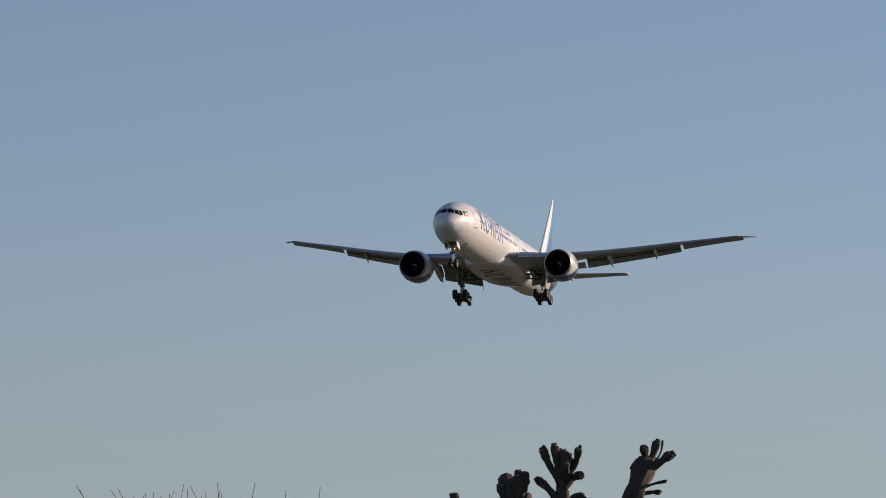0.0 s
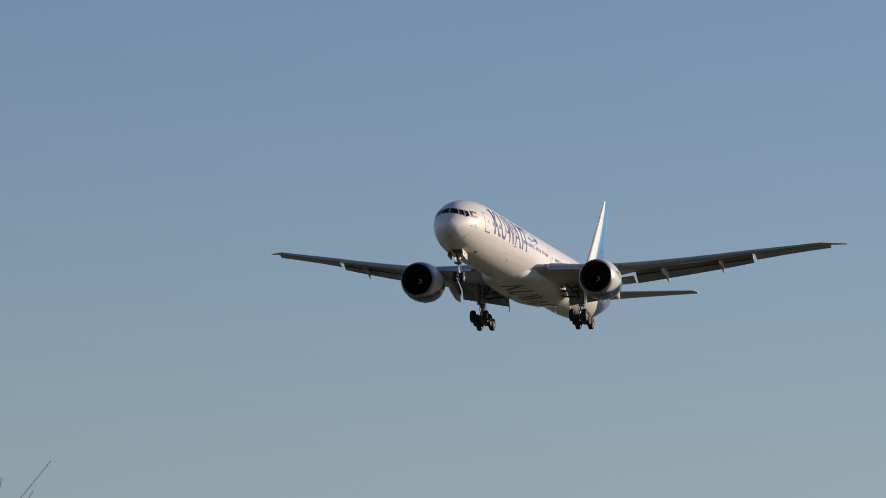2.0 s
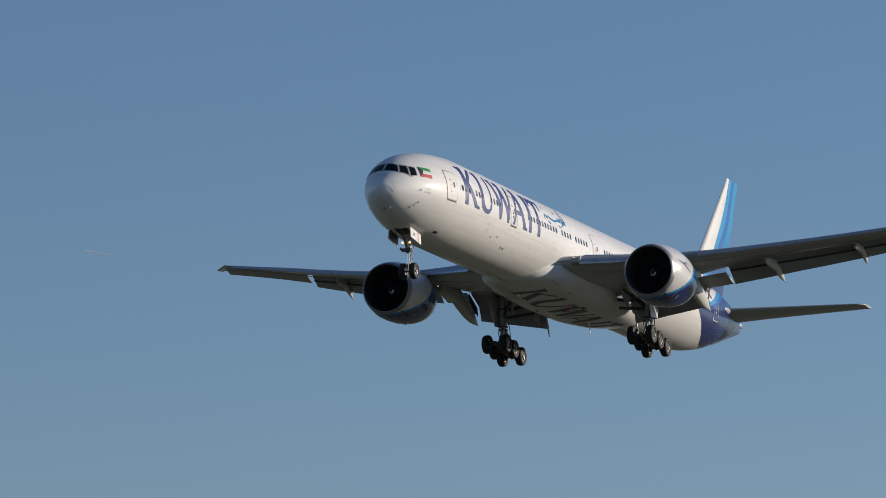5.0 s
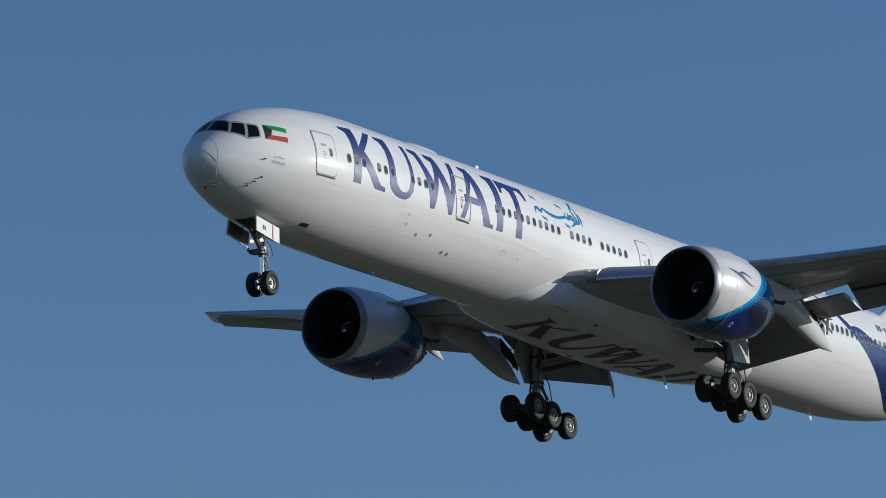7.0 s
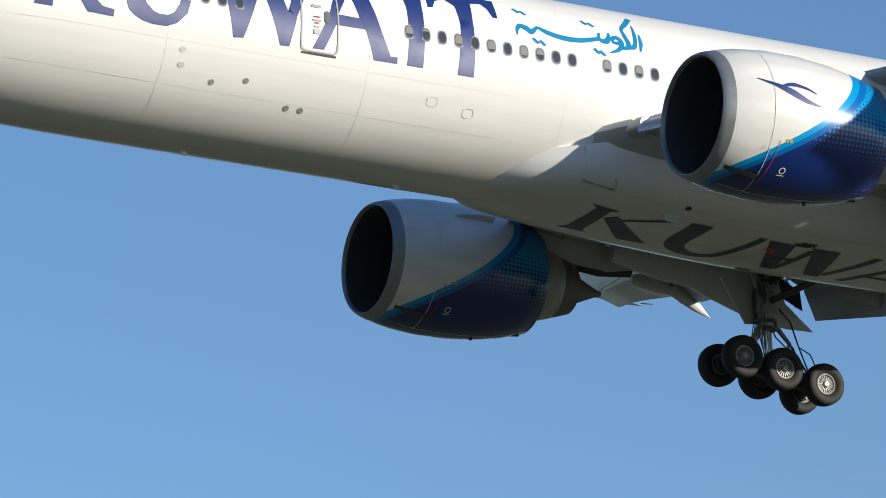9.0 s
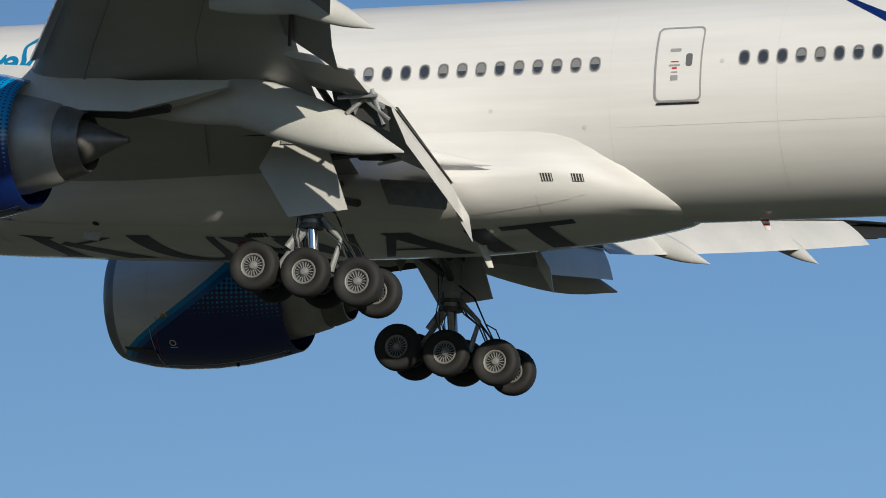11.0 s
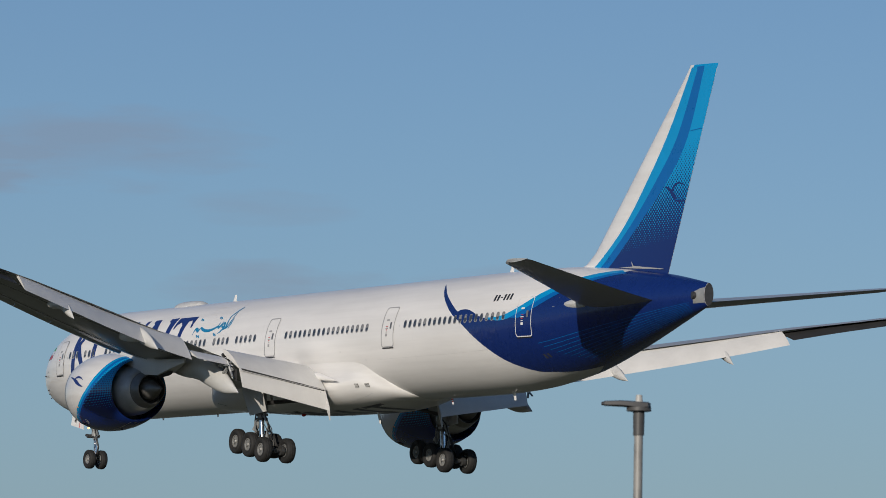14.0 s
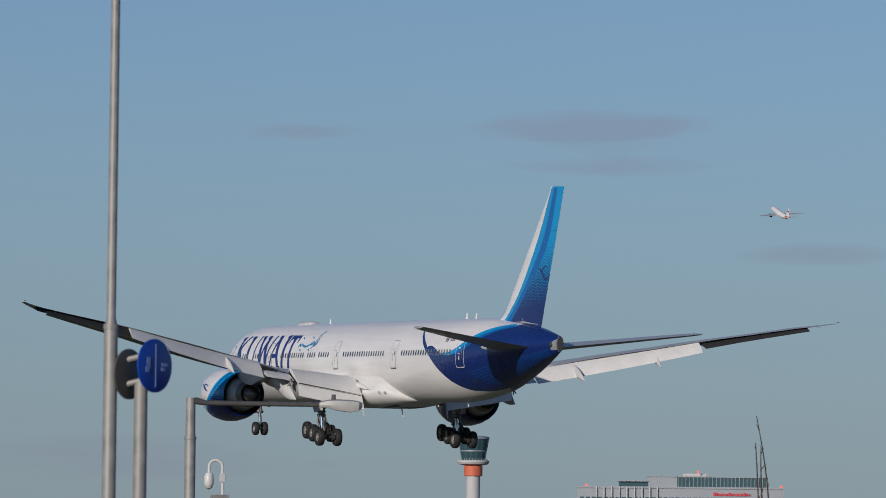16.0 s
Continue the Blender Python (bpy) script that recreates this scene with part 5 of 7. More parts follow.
        for u, d, w, h in ((26.55, -32, 0.1, 3.0), (26.75, -36, 0.12, 3.0)):
            frame_strip(b, [(u, conv(d)), (u + w, conv(d)), (u + w, conv(d - h)), (u, conv(d - h))], 0.012, on_cowl(0.008))
        part("access_mark", b, M_SEAL, cowl, smooth=False)
        b = bmesh.new()
        patch(b, [(25.75, conv(-57)), (26.75, conv(-57)), (26.8, conv(-63)), (25.75, conv(-61))], on_cowl(0.010), 0.5, 4)
        part("access_panel", b, M_GEARDK, cowl, "dark latch panel", smooth=False)
    # strake on the inner side of the pod
    b = bmesh.new()
    s = -side
    aa = radians(38)
    for_r = lambda x, r: Vector((x, yc + s * r * math.cos(aa), ENG_Z + r * math.sin(aa)))
    ring_loft(b, [[for_r(27.2, 1.96), for_r(27.6, 2.2), for_r(28.3, 2.28), for_r(28.75, 2.25), for_r(28.75, 1.9)],
                  [p + Vector((0, 0, 0.03)) for p in (for_r(27.2, 1.96), for_r(27.6, 2.2), for_r(28.3, 2.28), for_r(28.75, 2.25), for_r(28.75, 1.9))]])
    part("strake", b, M_FAIR, cowl, "small grey fin on the pod", smooth=False)
    # drain under the pod
    b = bmesh.new()
    tube(b, [(28.9, yc, ENG_Z - 1.88), (28.95, yc, ENG_Z - 2.08)], [0.07, 0.05], 6)
    tube(b, [(29.2, yc, ENG_Z - 1.83), (30.6, yc, ENG_Z - 1.66)], [0.05, 0.09], 6)
    part("drain_mast", b, M_DARK, cowl)
    # pylon
    b = bmesh.new()
    rings = []
    for x, z0, z1, w in ((26.6, -0.62, -0.58, 0.05), (27.6, -0.72, -0.42, 0.28), (29.0, -0.95, -0.30, 0.34), (30.6, -1.3, -0.42, 0.36), (32.0, -1.75, -0.7, 0.36), (33.6, -1.85, -0.95, 0.34), (35.0, -1.55, -1.0, 0.26), (36.2, -1.25, -1.05, 0.06)):
        rings.append([Vector((x, yc + w * c, (z0 + z1) / 2 + (z1 - z0) / 2 * s)) for c, s in ((-1, -1), (1, -1), (1.05, 0), (0.8, 0.85), (0, 1), (-0.8, 0.85), (-1.05, 0))])
    ring_loft(b, rings)
    part("pylon", b, M_FAIR, cowl, "pale grey pylon to the wing", angle=50)
    b = bmesh.new()
    rings = []
    for x, z, w in ((30.9, -1.2, 0.3), (32.0, -1.62, 0.3), (33.4, -1.75, 0.28), (34.6, -1.62, 0.1)):
        rings.append([Vector((x, yc + w * c, z + 0.22 * s)) for c, s in ((-1, 1), (-1, -0.4), (0, -1), (1, -0.4), (1, 1))])
    ring_loft(b, rings)
    part("pylon_heat_shield", b, M_DARK, cowl, "dark heat shield under the pylon")
    return cowl


for side in (-1, 1):
    engine(side)

# ---- landing gear ----


def wheel_mesh(radius, width):
    b = bmesh.new()
    w = width / 2
    prof = [(-w * 0.62, radius * 0.56), (-w * 0.9, radius * 0.62), (-w, radius * 0.76), (-w * 0.93, radius * 0.90), (-w * 0.7, radius * 0.975), (-w * 0.3, radius), (-w * 0.27, radius * 0.985), (-w * 0.22, radius), (w * 0.22, radius),
            (w * 0.27, radius * 0.985), (w * 0.3, radius), (w * 0.7, radius * 0.975), (w * 0.93, radius * 0.90), (w, radius * 0.76), (w * 0.9, radius * 0.62), (w * 0.62, radius * 0.56)]
    prof = [(p, r if r > radius * 0.6 else radius * 0.5) for p, r in prof]
    lathe(b, prof, (0, 0, 0), "y", 32, 0)
    for s in (-1, 1):
        lathe(b, [(s * w * 0.62, radius * 0.51), (s * w * 0.72, radius * 0.485), (s * w * 0.68, radius * 0.435), (s * w * 0.4, radius * 0.40)], (0, 0, 0), "y", 28, 1)
        lathe(b, [(s * w * 0.4, radius * 0.42), (s * w * 0.34, radius * 0.17)], (0, 0, 0), "y", 28, 2 if radius > 0.6 else 3)
        lathe(b, [(s * w * 0.36, radius * 0.19), (s * w * 0.62, radius * 0.17), (s * w * 0.8, radius * 0.11), (s * w * 0.82, 0.0)], (0, 0, 0), "y", 20, 1)
        for k in range(18 if radius > 0.6 else 0):
            a = 2 * math.pi * k / 18
            d, t = Vector((math.cos(a), 0, math.sin(a))), Vector((-math.sin(a), 0, math.cos(a)))
            p, q = d * radius * 0.17 + Vector((0, s * w * 0.46, 0)), d * radius * 0.41 + Vector((0, s * w * 0.46, 0))
            slab(b, [p - t * 0.007, q - t * 0.009, q + t * 0.009, p + t * 0.007], 0.04, 3)
    return b


def wheel(name, ob, at, parent):
    if ob is None:
        ob = part(name, wheel_mesh(0.665, 0.5) if name == "wheel" else wheel_mesh(0.55, 0.4), [M_TYRE, M_RIM, M_DARK, M_GEAR], parent, "black tyre on a grey spoked rim", angle=40)
    else:
        ob = tagged(new(name, ob.data), "black tyre on a grey spoked rim")
    ob.parent = parent
    ob.location = at
    return ob


first_wheel = None
for side in (-1, 1):
    y = side * 5.485
    b = bmesh.new()
    tube(b, [(36.95, y, -1.5), (37.0, y, -3.6), (37.02, y, -4.05)], [0.3, 0.27, 0.22], 16, 0)
    tube(b, [(37.0, y, -3.3), (37.0, y, -3.55)], [0.33, 0.33], 16, 0)
    gear = part("main_gear", b, M_GEAR, plane, "six-wheel main undercarriage leg, lowered", angle=40)
    b = bmesh.new()
    tube(b, [(37.02, y, -4.0), (37.14, y, -5.15)], 0.145, 14)
    part("oleo", b, M_CHROME, gear, "polished chrome piston")
    b = bmesh.new()
    tube(b, [(35.5, y, -5.2), (36.3, y, -5.32), (37.17, y, -5.44), (38.0, y, -5.6), (38.8, y, -5.75)], [0.14, 0.19, 0.24, 0.19, 0.14], 10)
    for x, z in ((35.73, -5.21), (37.17, -5.42), (38.66, -5.72)):
        tube(b, [(x, y - 0.72, z), (x, y + 0.72, z)], 0.1, 10)
    tube(b, [(37.14, y - 0.25, -5.2), (37.14, y + 0.25, -5.2)], 0.2, 10)
    for x, z in ((35.73, -5.21), (37.17, -5.42), (38.66, -5.72)):
        for s in (-1, 1):
            tube(b, [(x, y + s * 0.28, z), (x, y + s * 0.46, z)], 0.27, 14)
    part("truck_beam", b, M_GEARDK, gear, "dark truck beam with axles and brakes")
    b = bmesh.new()
    tube(b, [(36.85, y, -4.1), (36.1, y, -5.1)], [0.09, 0.07], 8)
    tube(b, [(36.85, y, -3.9), (36.4, y - 0.1, -4.6)], [0.1, 0.12], 8)
    tube(b, [(37.2, y, -3.75), (37.85, y, -4.4), (37.6, y, -5.25)], [0.1, 0.07, 0.09], 8)
    part("torque_link", b, M_GEAR, gear, "grey torque link and positioner")
    b = bmesh.new()
    tube(b, [(37.85, y, -4.4), (38.55, y, -5.3)], 0.035, 6)
    for s in (-1, 1):
        tube(b, [(37.2, y + s * 0.12, -3.8), (37.45, y + s * 0.16, -4.2), (37.9, y + s * 0.15, -4.55), (38.2, y + s * 0.12, -5.2)], 0.025, 5)
    part("hose", b, M_GEARDK, gear, "dark brake hoses")
    b = bmesh.new()
    box(b, (36.78, y - 0.2, -3.1), (37.0, y + 0.2, -2.7), 0, 0.02)
    part("valve_box", b, M_GEARDK, gear, "dark hydraulic valve box", smooth=False)
    for k in range(6):
        s = -1 if k % 2 else 1
        dx = 0.12 * (k // 2)
        b = bmesh.new()
        tube(b, [(36.86 - 0.4 * dx, y + s * 0.2, -2.2), (36.78 - 0.5 * dx, y + s * 0.26, -3.0), (36.82 - 0.5 * dx, y + s * 0.2, -3.7), (36.74 - 0.5 * dx, y + s * 0.22, -4.3), (36.85 + 0.3 * dx, y + s * 0.18, -5.1)], 0.018, 5)
        part("hydraulic_line", b, M_GEARDK if k % 3 else M_GEAR, gear)
    for dz in (-2.5, -3.75, -3.98):
        b = bmesh.new()
        tube(b, [(37.0, y, dz), (37.0, y, dz - 0.1)], [0.34, 0.34], 16)
        part("clamp_band", b, M_GEARDK, gear)
    b = bmesh.new()
    tube(b, [(37.3, y - 0.25, -3.4), (37.75, y - 0.2, -3.75), (38.1, y - 0.15, -4.5), (38.5, y - 0.1, -5.25)], [0.03, 0.03, 0.025, 0.025], 6)
    tube(b, [(38.1, y - 0.15, -4.5), (38.45, y - 0.25, -4.7), (38.75, y - 0.3, -5.3)], 0.02, 6)
    part("brake_hose", b, M_BLACK, gear, "black sagging brake hose")
    for p0, p1, r in (((37.0, y, -3.2), (35.4, side * 4.2, -1.9), 0.11), ((37.0, y, -2.6), (36.9, side * 3.3, -2.4), 0.12), ((37.0, y, -3.2), (37.4, side * 3.2, -2.9), 0.11),
                      ((36.2, side * 4.85, -2.55), (37.0, y, -2.3), 0.07), ((37.1, y, -2.2), (37.9, side * 4.6, -1.9), 0.09)):
        b = bmesh.new()
        tube(b, [p0, p1], r, 8)
        part("brace_strut", b, M_GEARDK, gear, "dark bracing strut")
    b = bmesh.new()
    slab(b, [(36.2, side * 6.0, -1.55), (35.65, side * 6.0, -2.5), (36.5, side * 5.9, -3.85), (38.12, side * 5.8, -3.68), (37.45, side * 5.95, -1.75)], 0.06)
    part("leg_door", b, M_FAIR, gear, "pale grey door fixed to the leg", smooth=False)
    for quad in ([(36.35, side * 6.06, -1.3), (36.25, side * 6.06, -1.9), (37.5, side * 6.02, -1.95), (37.4, side * 6.06, -1.35)],
                 [(35.2, side * 4.0, -1.9), (35.9, side * 4.3, -3.15), (36.1, side * 4.6, -2.4)],
                 [(38.2, side * 3.75, -2.4), (40.2, side * 3.7, -2.6), (40.1, side * 3.75, -3.3), (38.5, side * 3.8, -3.1)]):
        b = bmesh.new()
        slab(b, quad, 0.05)
        part("bay_door", b, M_GEAR, gear, "small grey bay door", smooth=False)
    # Thin dark box set into the wing: its colour stands for the bay's shade.
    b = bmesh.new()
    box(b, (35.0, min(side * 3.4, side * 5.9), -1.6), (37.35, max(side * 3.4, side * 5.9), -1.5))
    part("gear_bay_shade", b, M_DARK, gear, "flat dark surface for the shaded wheel bay", smooth=False)
    for s in (-1, 1):
        for x, z in ((35.73, -5.21), (37.17, -5.42), (38.66, -5.72)):
            ob = wheel("wheel", first_wheel, (x, y + s * 0.70, z), gear)
            first_wheel = first_wheel or ob
# nose gear
b = bmesh.new()
tube(b, [(5.45, 0, -2.4), (5.55, 0, -3.55), (5.58, 0, -3.95)], [0.19, 0.17, 0.14], 14)
tube(b, [(5.56, 0, -3.5), (5.57, 0, -3.75)], [0.22, 0.22], 14)
ngear = part("nose_gear", b, M_GEAR, plane, "twin-wheel nose undercarriage leg, lowered", angle=40)
b = bmesh.new()
tube(b, [(5.58, 0, -3.9), (5.7, 0, -5.1)], 0.095, 12)
part("oleo", b, M_CHROME, ngear, "polished chrome piston")
b = bmesh.new()
tube(b, [(5.7, -0.5, -5.12), (5.7, 0.5, -5.12)], 0.07, 10)
tube(b, [(5.5, 0, -3.6), (4.3, 0.0, -2.5)], 0.08, 8)
tube(b, [(5.3, -0.28, -2.6), (5.55, -0.12, -3.6)], 0.06, 8)
tube(b, [(5.3, 0.28, -2.6), (5.55, 0.12, -3.6)], 0.06, 8)
tube(b, [(5.75, 0, -3.85), (6.05, 0, -4.4), (5.8, 0, -4.95)], [0.06, 0.05, 0.06], 8)
tube(b, [(5.35, -0.38, -3.72), (5.35, 0.38, -3.72)], 0.07, 8)
box(b, (5.1, -0.34, -3.86), (5.4, 0.34, -3.66), 0, 0.02)
tube(b, [(5.7, -0.14, -3.3), (5.95, -0.2, -3.7), (5.78, -0.16, -4.0)], 0.02, 5)
tube(b, [(5.7, -0.14, -4.0), (5.95, -0.18, -4.3), (5.78, -0.14, -4.6)], 0.02, 5)
part("steering_strut", b, M_GEARDK, ngear, "dark struts, steering jacks and hoses")
for s in (-1, 1):
    b = bmesh.new()
    tube(b, [(5.0, s * 0.3, -3.7), (5.5, s * 0.24, -3.78)], 0.085, 10)
    tube(b, [(5.5, s * 0.24, -3.78), (5.72, s * 0.18, -3.82)], 0.04, 8)
    part("steering_jack", b, M_GEARDK, ngear, "dark steering jack")
b = bmesh.new()
tube(b, [(5.72, -0.12, -3.2), (6.0, -0.2, -3.42), (6.12, -0.22, -3.75), (5.92, -0.2, -4.0), (5.7, -0.14, -4.05)], 0.018, 6)
part("hose", b, M_BLACK, ngear, "black looping hose")
b = bmesh.new()
tube(b, [(5.72, 0.0, -4.0), (5.98, 0.0, -4.42)], [0.05, 0.04], 8)
tube(b, [(5.98, 0.0, -4.42), (5.8, 0.0, -4.98)], [0.04, 0.05], 8)
part("torque_link", b, M_GEAR, ngear, "grey torque link")
b = bmesh.new()
box(b, (5.3, -0.2, -3.2), (5.5, 0.2, -2.95), 0, 0.02)
part("junction_box", b, M_GEAR, ngear, "small grey box", smooth=False)
for y in (-0.26, 0.26):
    b = bmesh.new()
    lathe(b, [(-0.05, 0.0), (-0.04, 0.06), (0.0, 0.08), (0.12, 0.05)], (5.16, y, -3.28), "x", 14)
    part("landing_lamp", b, M_LAMP, ngear, "lit landing lamp")
for s in (-1, 1):
    b = bmesh.new()
    slab(b, [(4.05, s * 0.74, -2.45), (5.72, s * 0.80, -2.72), (5.70, s * 0.84, -3.42), (4.0, s * 0.80, -3.12)], 0.05, 0)
    if s == -1:
        slab(b, [(5.20, -0.845, -2.62), (5.24, -0.845, -2.62), (5.24, -0.865, -3.32), (5.20, -0.865, -3.32)], 0.012, 1)
        slab(b, [(4.5, -0.825, -2.78), (4.58, -0.825, -2.79), (4.58, -0.84, -2.98), (4.5, -0.84, -2.97)], 0.012, 2)
        slab(b, [(4.66, -0.825, -2.80), (4.69, -0.825, -2.80), (4.69, -0.84, -2.99), (4.66, -0.84, -2.99)], 0.012, 2)
    part("nose_gear_door", b, [M_WHITE, M_RED, M_BLACK], ngear, "white door panel hanging open", smooth=False)
# Dark patch on the skin; the hollow's shade is only colour here.
b = bmesh.new()
patch(b, [(4.1, -101), (5.8, -101), (5.8, -79), (4.1, -79)], skin(0.02), 0.5, 4)
part("nose_gear_bay_shade", b, M_DARK, ngear, "flat dark surface for the shaded wheel bay")
b = bmesh.new()
slab(b, [(4.1, 0.69, -2.52), (5.66, 0.745, -2.78), (5.64, 0.775, -3.36), (4.05, 0.74, -3.06)], 0.03)
part("door_lining", b, M_GEARDK, ngear, "dull inner face of the bay door", smooth=False)
b = bmesh.new()
for x in (4.5, 5.05):
    tube(b, [(x, 0.69, -2.6), (x, 0.72, -3.05)], 0.025, 5)
tube(b, [(4.3, 0.69, -2.75), (5.4, 0.72, -2.95)], 0.02, 5)
part("door_stiffener", b, M_DARK, ngear)
nw = None
for s in (-1, 1):
    nw = wheel("nose_wheel", nw, (5.7, s * 0.37, -5.12), ngear)

# ---- ground ----


def grass_material():
    n = Nodes("rough_winter_grass")
    big, small = n.noise(0.02, 5.0), n.noise(2.5, 6.0)
    c = n.mix(n.range(big, 0.35, 0.65), (0.058, 0.062, 0.03), (0.09, 0.085, 0.05))
    n.put(n.bsdf.inputs["Base Color"], n.mix(n.range(small, 0.3, 0.7), c, (0.08, 0.082, 0.046)))
    n.bsdf.inputs["Roughness"].default_value = 0.95
    n.bump(small, 0.5, 0.05)
    return n.mat


def bark(name, color):
    n = Nodes(name)
    a, c = n.noise(6.0, 5.0, (1, 1, 0.25)), n.noise(60.0, 3.0, (1, 1, 0.4))
    v = n.math("ADD", n.math("MULTIPLY", a, 0.6), n.math("MULTIPLY", c, 0.4))
    n.put(n.bsdf.inputs["Base Color"], n.mix(n.range(v, 0.3, 0.7), tuple(0.55 * k for k in color), tuple(min(1, 1.35 * k) for k in color)))
    n.bsdf.inputs["Roughness"].default_value = 0.9
    n.bump(a, 0.6, 0.03)
    return n.mat


M_GRASS = grass_material()
M_BARK = bark("dark_pollard_bark", (0.075, 0.055, 0.04))
M_CUT = surface("pale_cut_wood", (0.34, 0.22, 0.12), 0.8, vary=0.25, scale=8)
M_TWIG = bark("reddish_twig_bark", (0.165, 0.095, 0.07))
M_TWIGDK = bark("dark_twig_bark", (0.06, 0.045, 0.035))
M_GALV = surface("galvanised_steel", (0.29, 0.285, 0.27), 0.55, 0.2, vary=0.3, scale=5)
M_LAMPHEAD = surface("pale_grey_lamp_housing", (0.42, 0.42, 0.40), 0.5, vary=0.12, scale=6)
M_LAMPDARK = surface("dark_grey_lamp_housing", (0.07, 0.07, 0.07), 0.5, vary=0.15, scale=6)
M_SIGNBLUE = surface("blue_sign_face", (0.005, 0.05, 0.36), 0.4, vary=0.08)
M_SIGNMARK = surface("pale_sign_marks", (0.2, 0.3, 0.62), 0.4, vary=0.08)
M_CAMWHITE = surface("white_camera_housing", (0.62, 0.62, 0.60), 0.4, vary=0.08)
M_CONCRETE = surface("pale_concrete", (0.50, 0.50, 0.49), 0.8, vary=0.12, scale=0.15)
M_CLAD = surface("silver_grey_cladding", (0.30, 0.33, 0.36), 0.5, 0.1, vary=0.1, scale=0.08)
M_BAND = surface("orange_red_band", (0.62, 0.14, 0.07), 0.6, vary=0.1, scale=0.2)
M_BLUEGLASS = surface("blue_green_glazing", (0.05, 0.11, 0.13), 0.12, 0.2, vary=0.15, scale=0.1, coat=0.5)
M_REDSIGN = glow("red_lit_sign", (0.55, 0.04, 0.05), 0.35)
M_REDLAMP = glow("red_obstruction_lamp", (1.0, 0.08, 0.04), 2.5)


def vapour():
    """White ice crystals that let the sun through."""
    n = Nodes("ice_white_vapour")
    n.put(n.bsdf.inputs["Base Color"], n.mix(n.noise(0.05, 3.0), (0.84, 0.9, 0.96), (0.88, 0.94, 1.0)))
    n.bsdf.inputs["Roughness"].default_value = 1.0
    through_light = n.add("ShaderNodeBsdfTranslucent", Color=(0.9, 0.9, 0.9, 1))
    blend = n.add("ShaderNodeMixShader")
    blend.inputs[0].default_value = 0.5
    n.link(n.bsdf.outputs[0], blend.inputs[1])
    n.link(through_light.outputs[0], blend.inputs[2])
    thin = n.add("ShaderNodeMixShader")
    thin.inputs[0].default_value = 0.55
    n.link(blend.outputs[0], thin.inputs[1])
    n.link(n.add("ShaderNodeBsdfTransparent").outputs[0], thin.inputs[2])
    n.link(thin.outputs[0], n.tree.nodes["Material Output"].inputs["Surface"])
    return n.mat


M_CONTRAIL = vapour()

b = bmesh.new()
rings = [0, 15, 60, 200, 700, 2000, 4600]
prev = None
for r in rings:
    cur = [b.verts.new((r * math.cos(2 * math.pi * k / 48), r * math.sin(2 * math.pi * k / 48), 0.0)) for k in range(48)] if r else [b.verts.new((0, 0, 0))]
    if prev:
        for k in range(48):
            j = (k + 1) % 48
            b.faces.new((prev[0], cur[k], cur[j]) if len(prev) == 1 else (prev[k], cur[k], cur[j], prev[j]))
    prev = cur
ground = part("ground", b, M_GRASS, None, smooth=False)
tagged(ground, "flat rough winter grassland reaching the horizon", "ground", kind="structure")


# ---- pollarded trees: knobbly cut stubs ----
def pollard(label, az, dist, trunk_r, height, stubs, seed):
    """stubs: start height down from the top, side offset, end side offset, end height, radius."""
    rnd = random.Random(seed)
    base = bearing(az, 0, dist)
    tree = thing("pollarded_tree", label, "tree", "pollarded trees", at=(base.x, base.y, 0))
    a = radians(az)
    right = Vector((math.cos(a), -math.sin(a), 0))
    deep = Vector((math.sin(a), math.cos(a), 0))
    b = bmesh.new()
    pts, rad = [], []
    for k in range(9):
        t = k / 8
        pts.append(Vector((0, 0, height * t)) + right * rnd.uniform(-1, 1) * 0.06 * height / 8 * t + deep * rnd.uniform(-1, 1) * 0.05)
        rad.append(trunk_r * (1.45 - 0.55 * t) * rnd.uniform(0.93, 1.07) if k else trunk_r * 1.8)
    tube(b, pts, rad, 12)
    part("trunk", b, M_BARK, tree, "dark furrowed trunk")
    for s0, e0, e1, r in stubs:
        r = r * 0.62
        s0, e0, e1 = [(q[0] * 0.85, q[1] * 0.9 + 0.04) for q in (s0, e0, e1)]
        p0 = right * s0[0] + Vector((0, 0, height + s0[1]))
        p1 = right * e0[0] + Vector((0, 0, height + e0[1])) + deep * rnd.uniform(-0.15, 0.15)
        p2 = right * e1[0] + Vector((0, 0, height + e1[1])) + deep * rnd.uniform(-0.2, 0.2)
        b = bmesh.new()
        line = [Vector(q) for q in smooth_line([tuple(p0), tuple(p1), tuple(p2)], 4)]
        n = len(line)
        tube(b, line, [r * (1.1 - 0.25 * i / n + (0.35 if i >= n - 3 else 0)) * rnd.uniform(0.9, 1.12) for i in range(n)], 9, 0, (True, False))
        d = (line[-1] - line[-2]).normalized()
        c = line[-1]
        for i in range(rnd.randint(2, 4)):
            off = Vector((rnd.uniform(-1, 1), rnd.uniform(-1, 1), rnd.uniform(-0.4, 0.8))) * r * 0.7
            tube(b, [c + off - d * r, c + off + d * r * rnd.uniform(0.2, 0.9)], [r * 0.8, r * rnd.uniform(0.45, 0.7)], 7, 0)
        tube(b, [c - d * 0.02, c + d * r * 0.35], [r * 0.95, r * 0.85], 9, 1)
        part("cut_stub", b, [M_BARK, M_CUT], tree, "short cut limb with a pale end", angle=30)
    return tree


top_h = lambda el: EYE[2] + 90 * math.tan(radians(el))
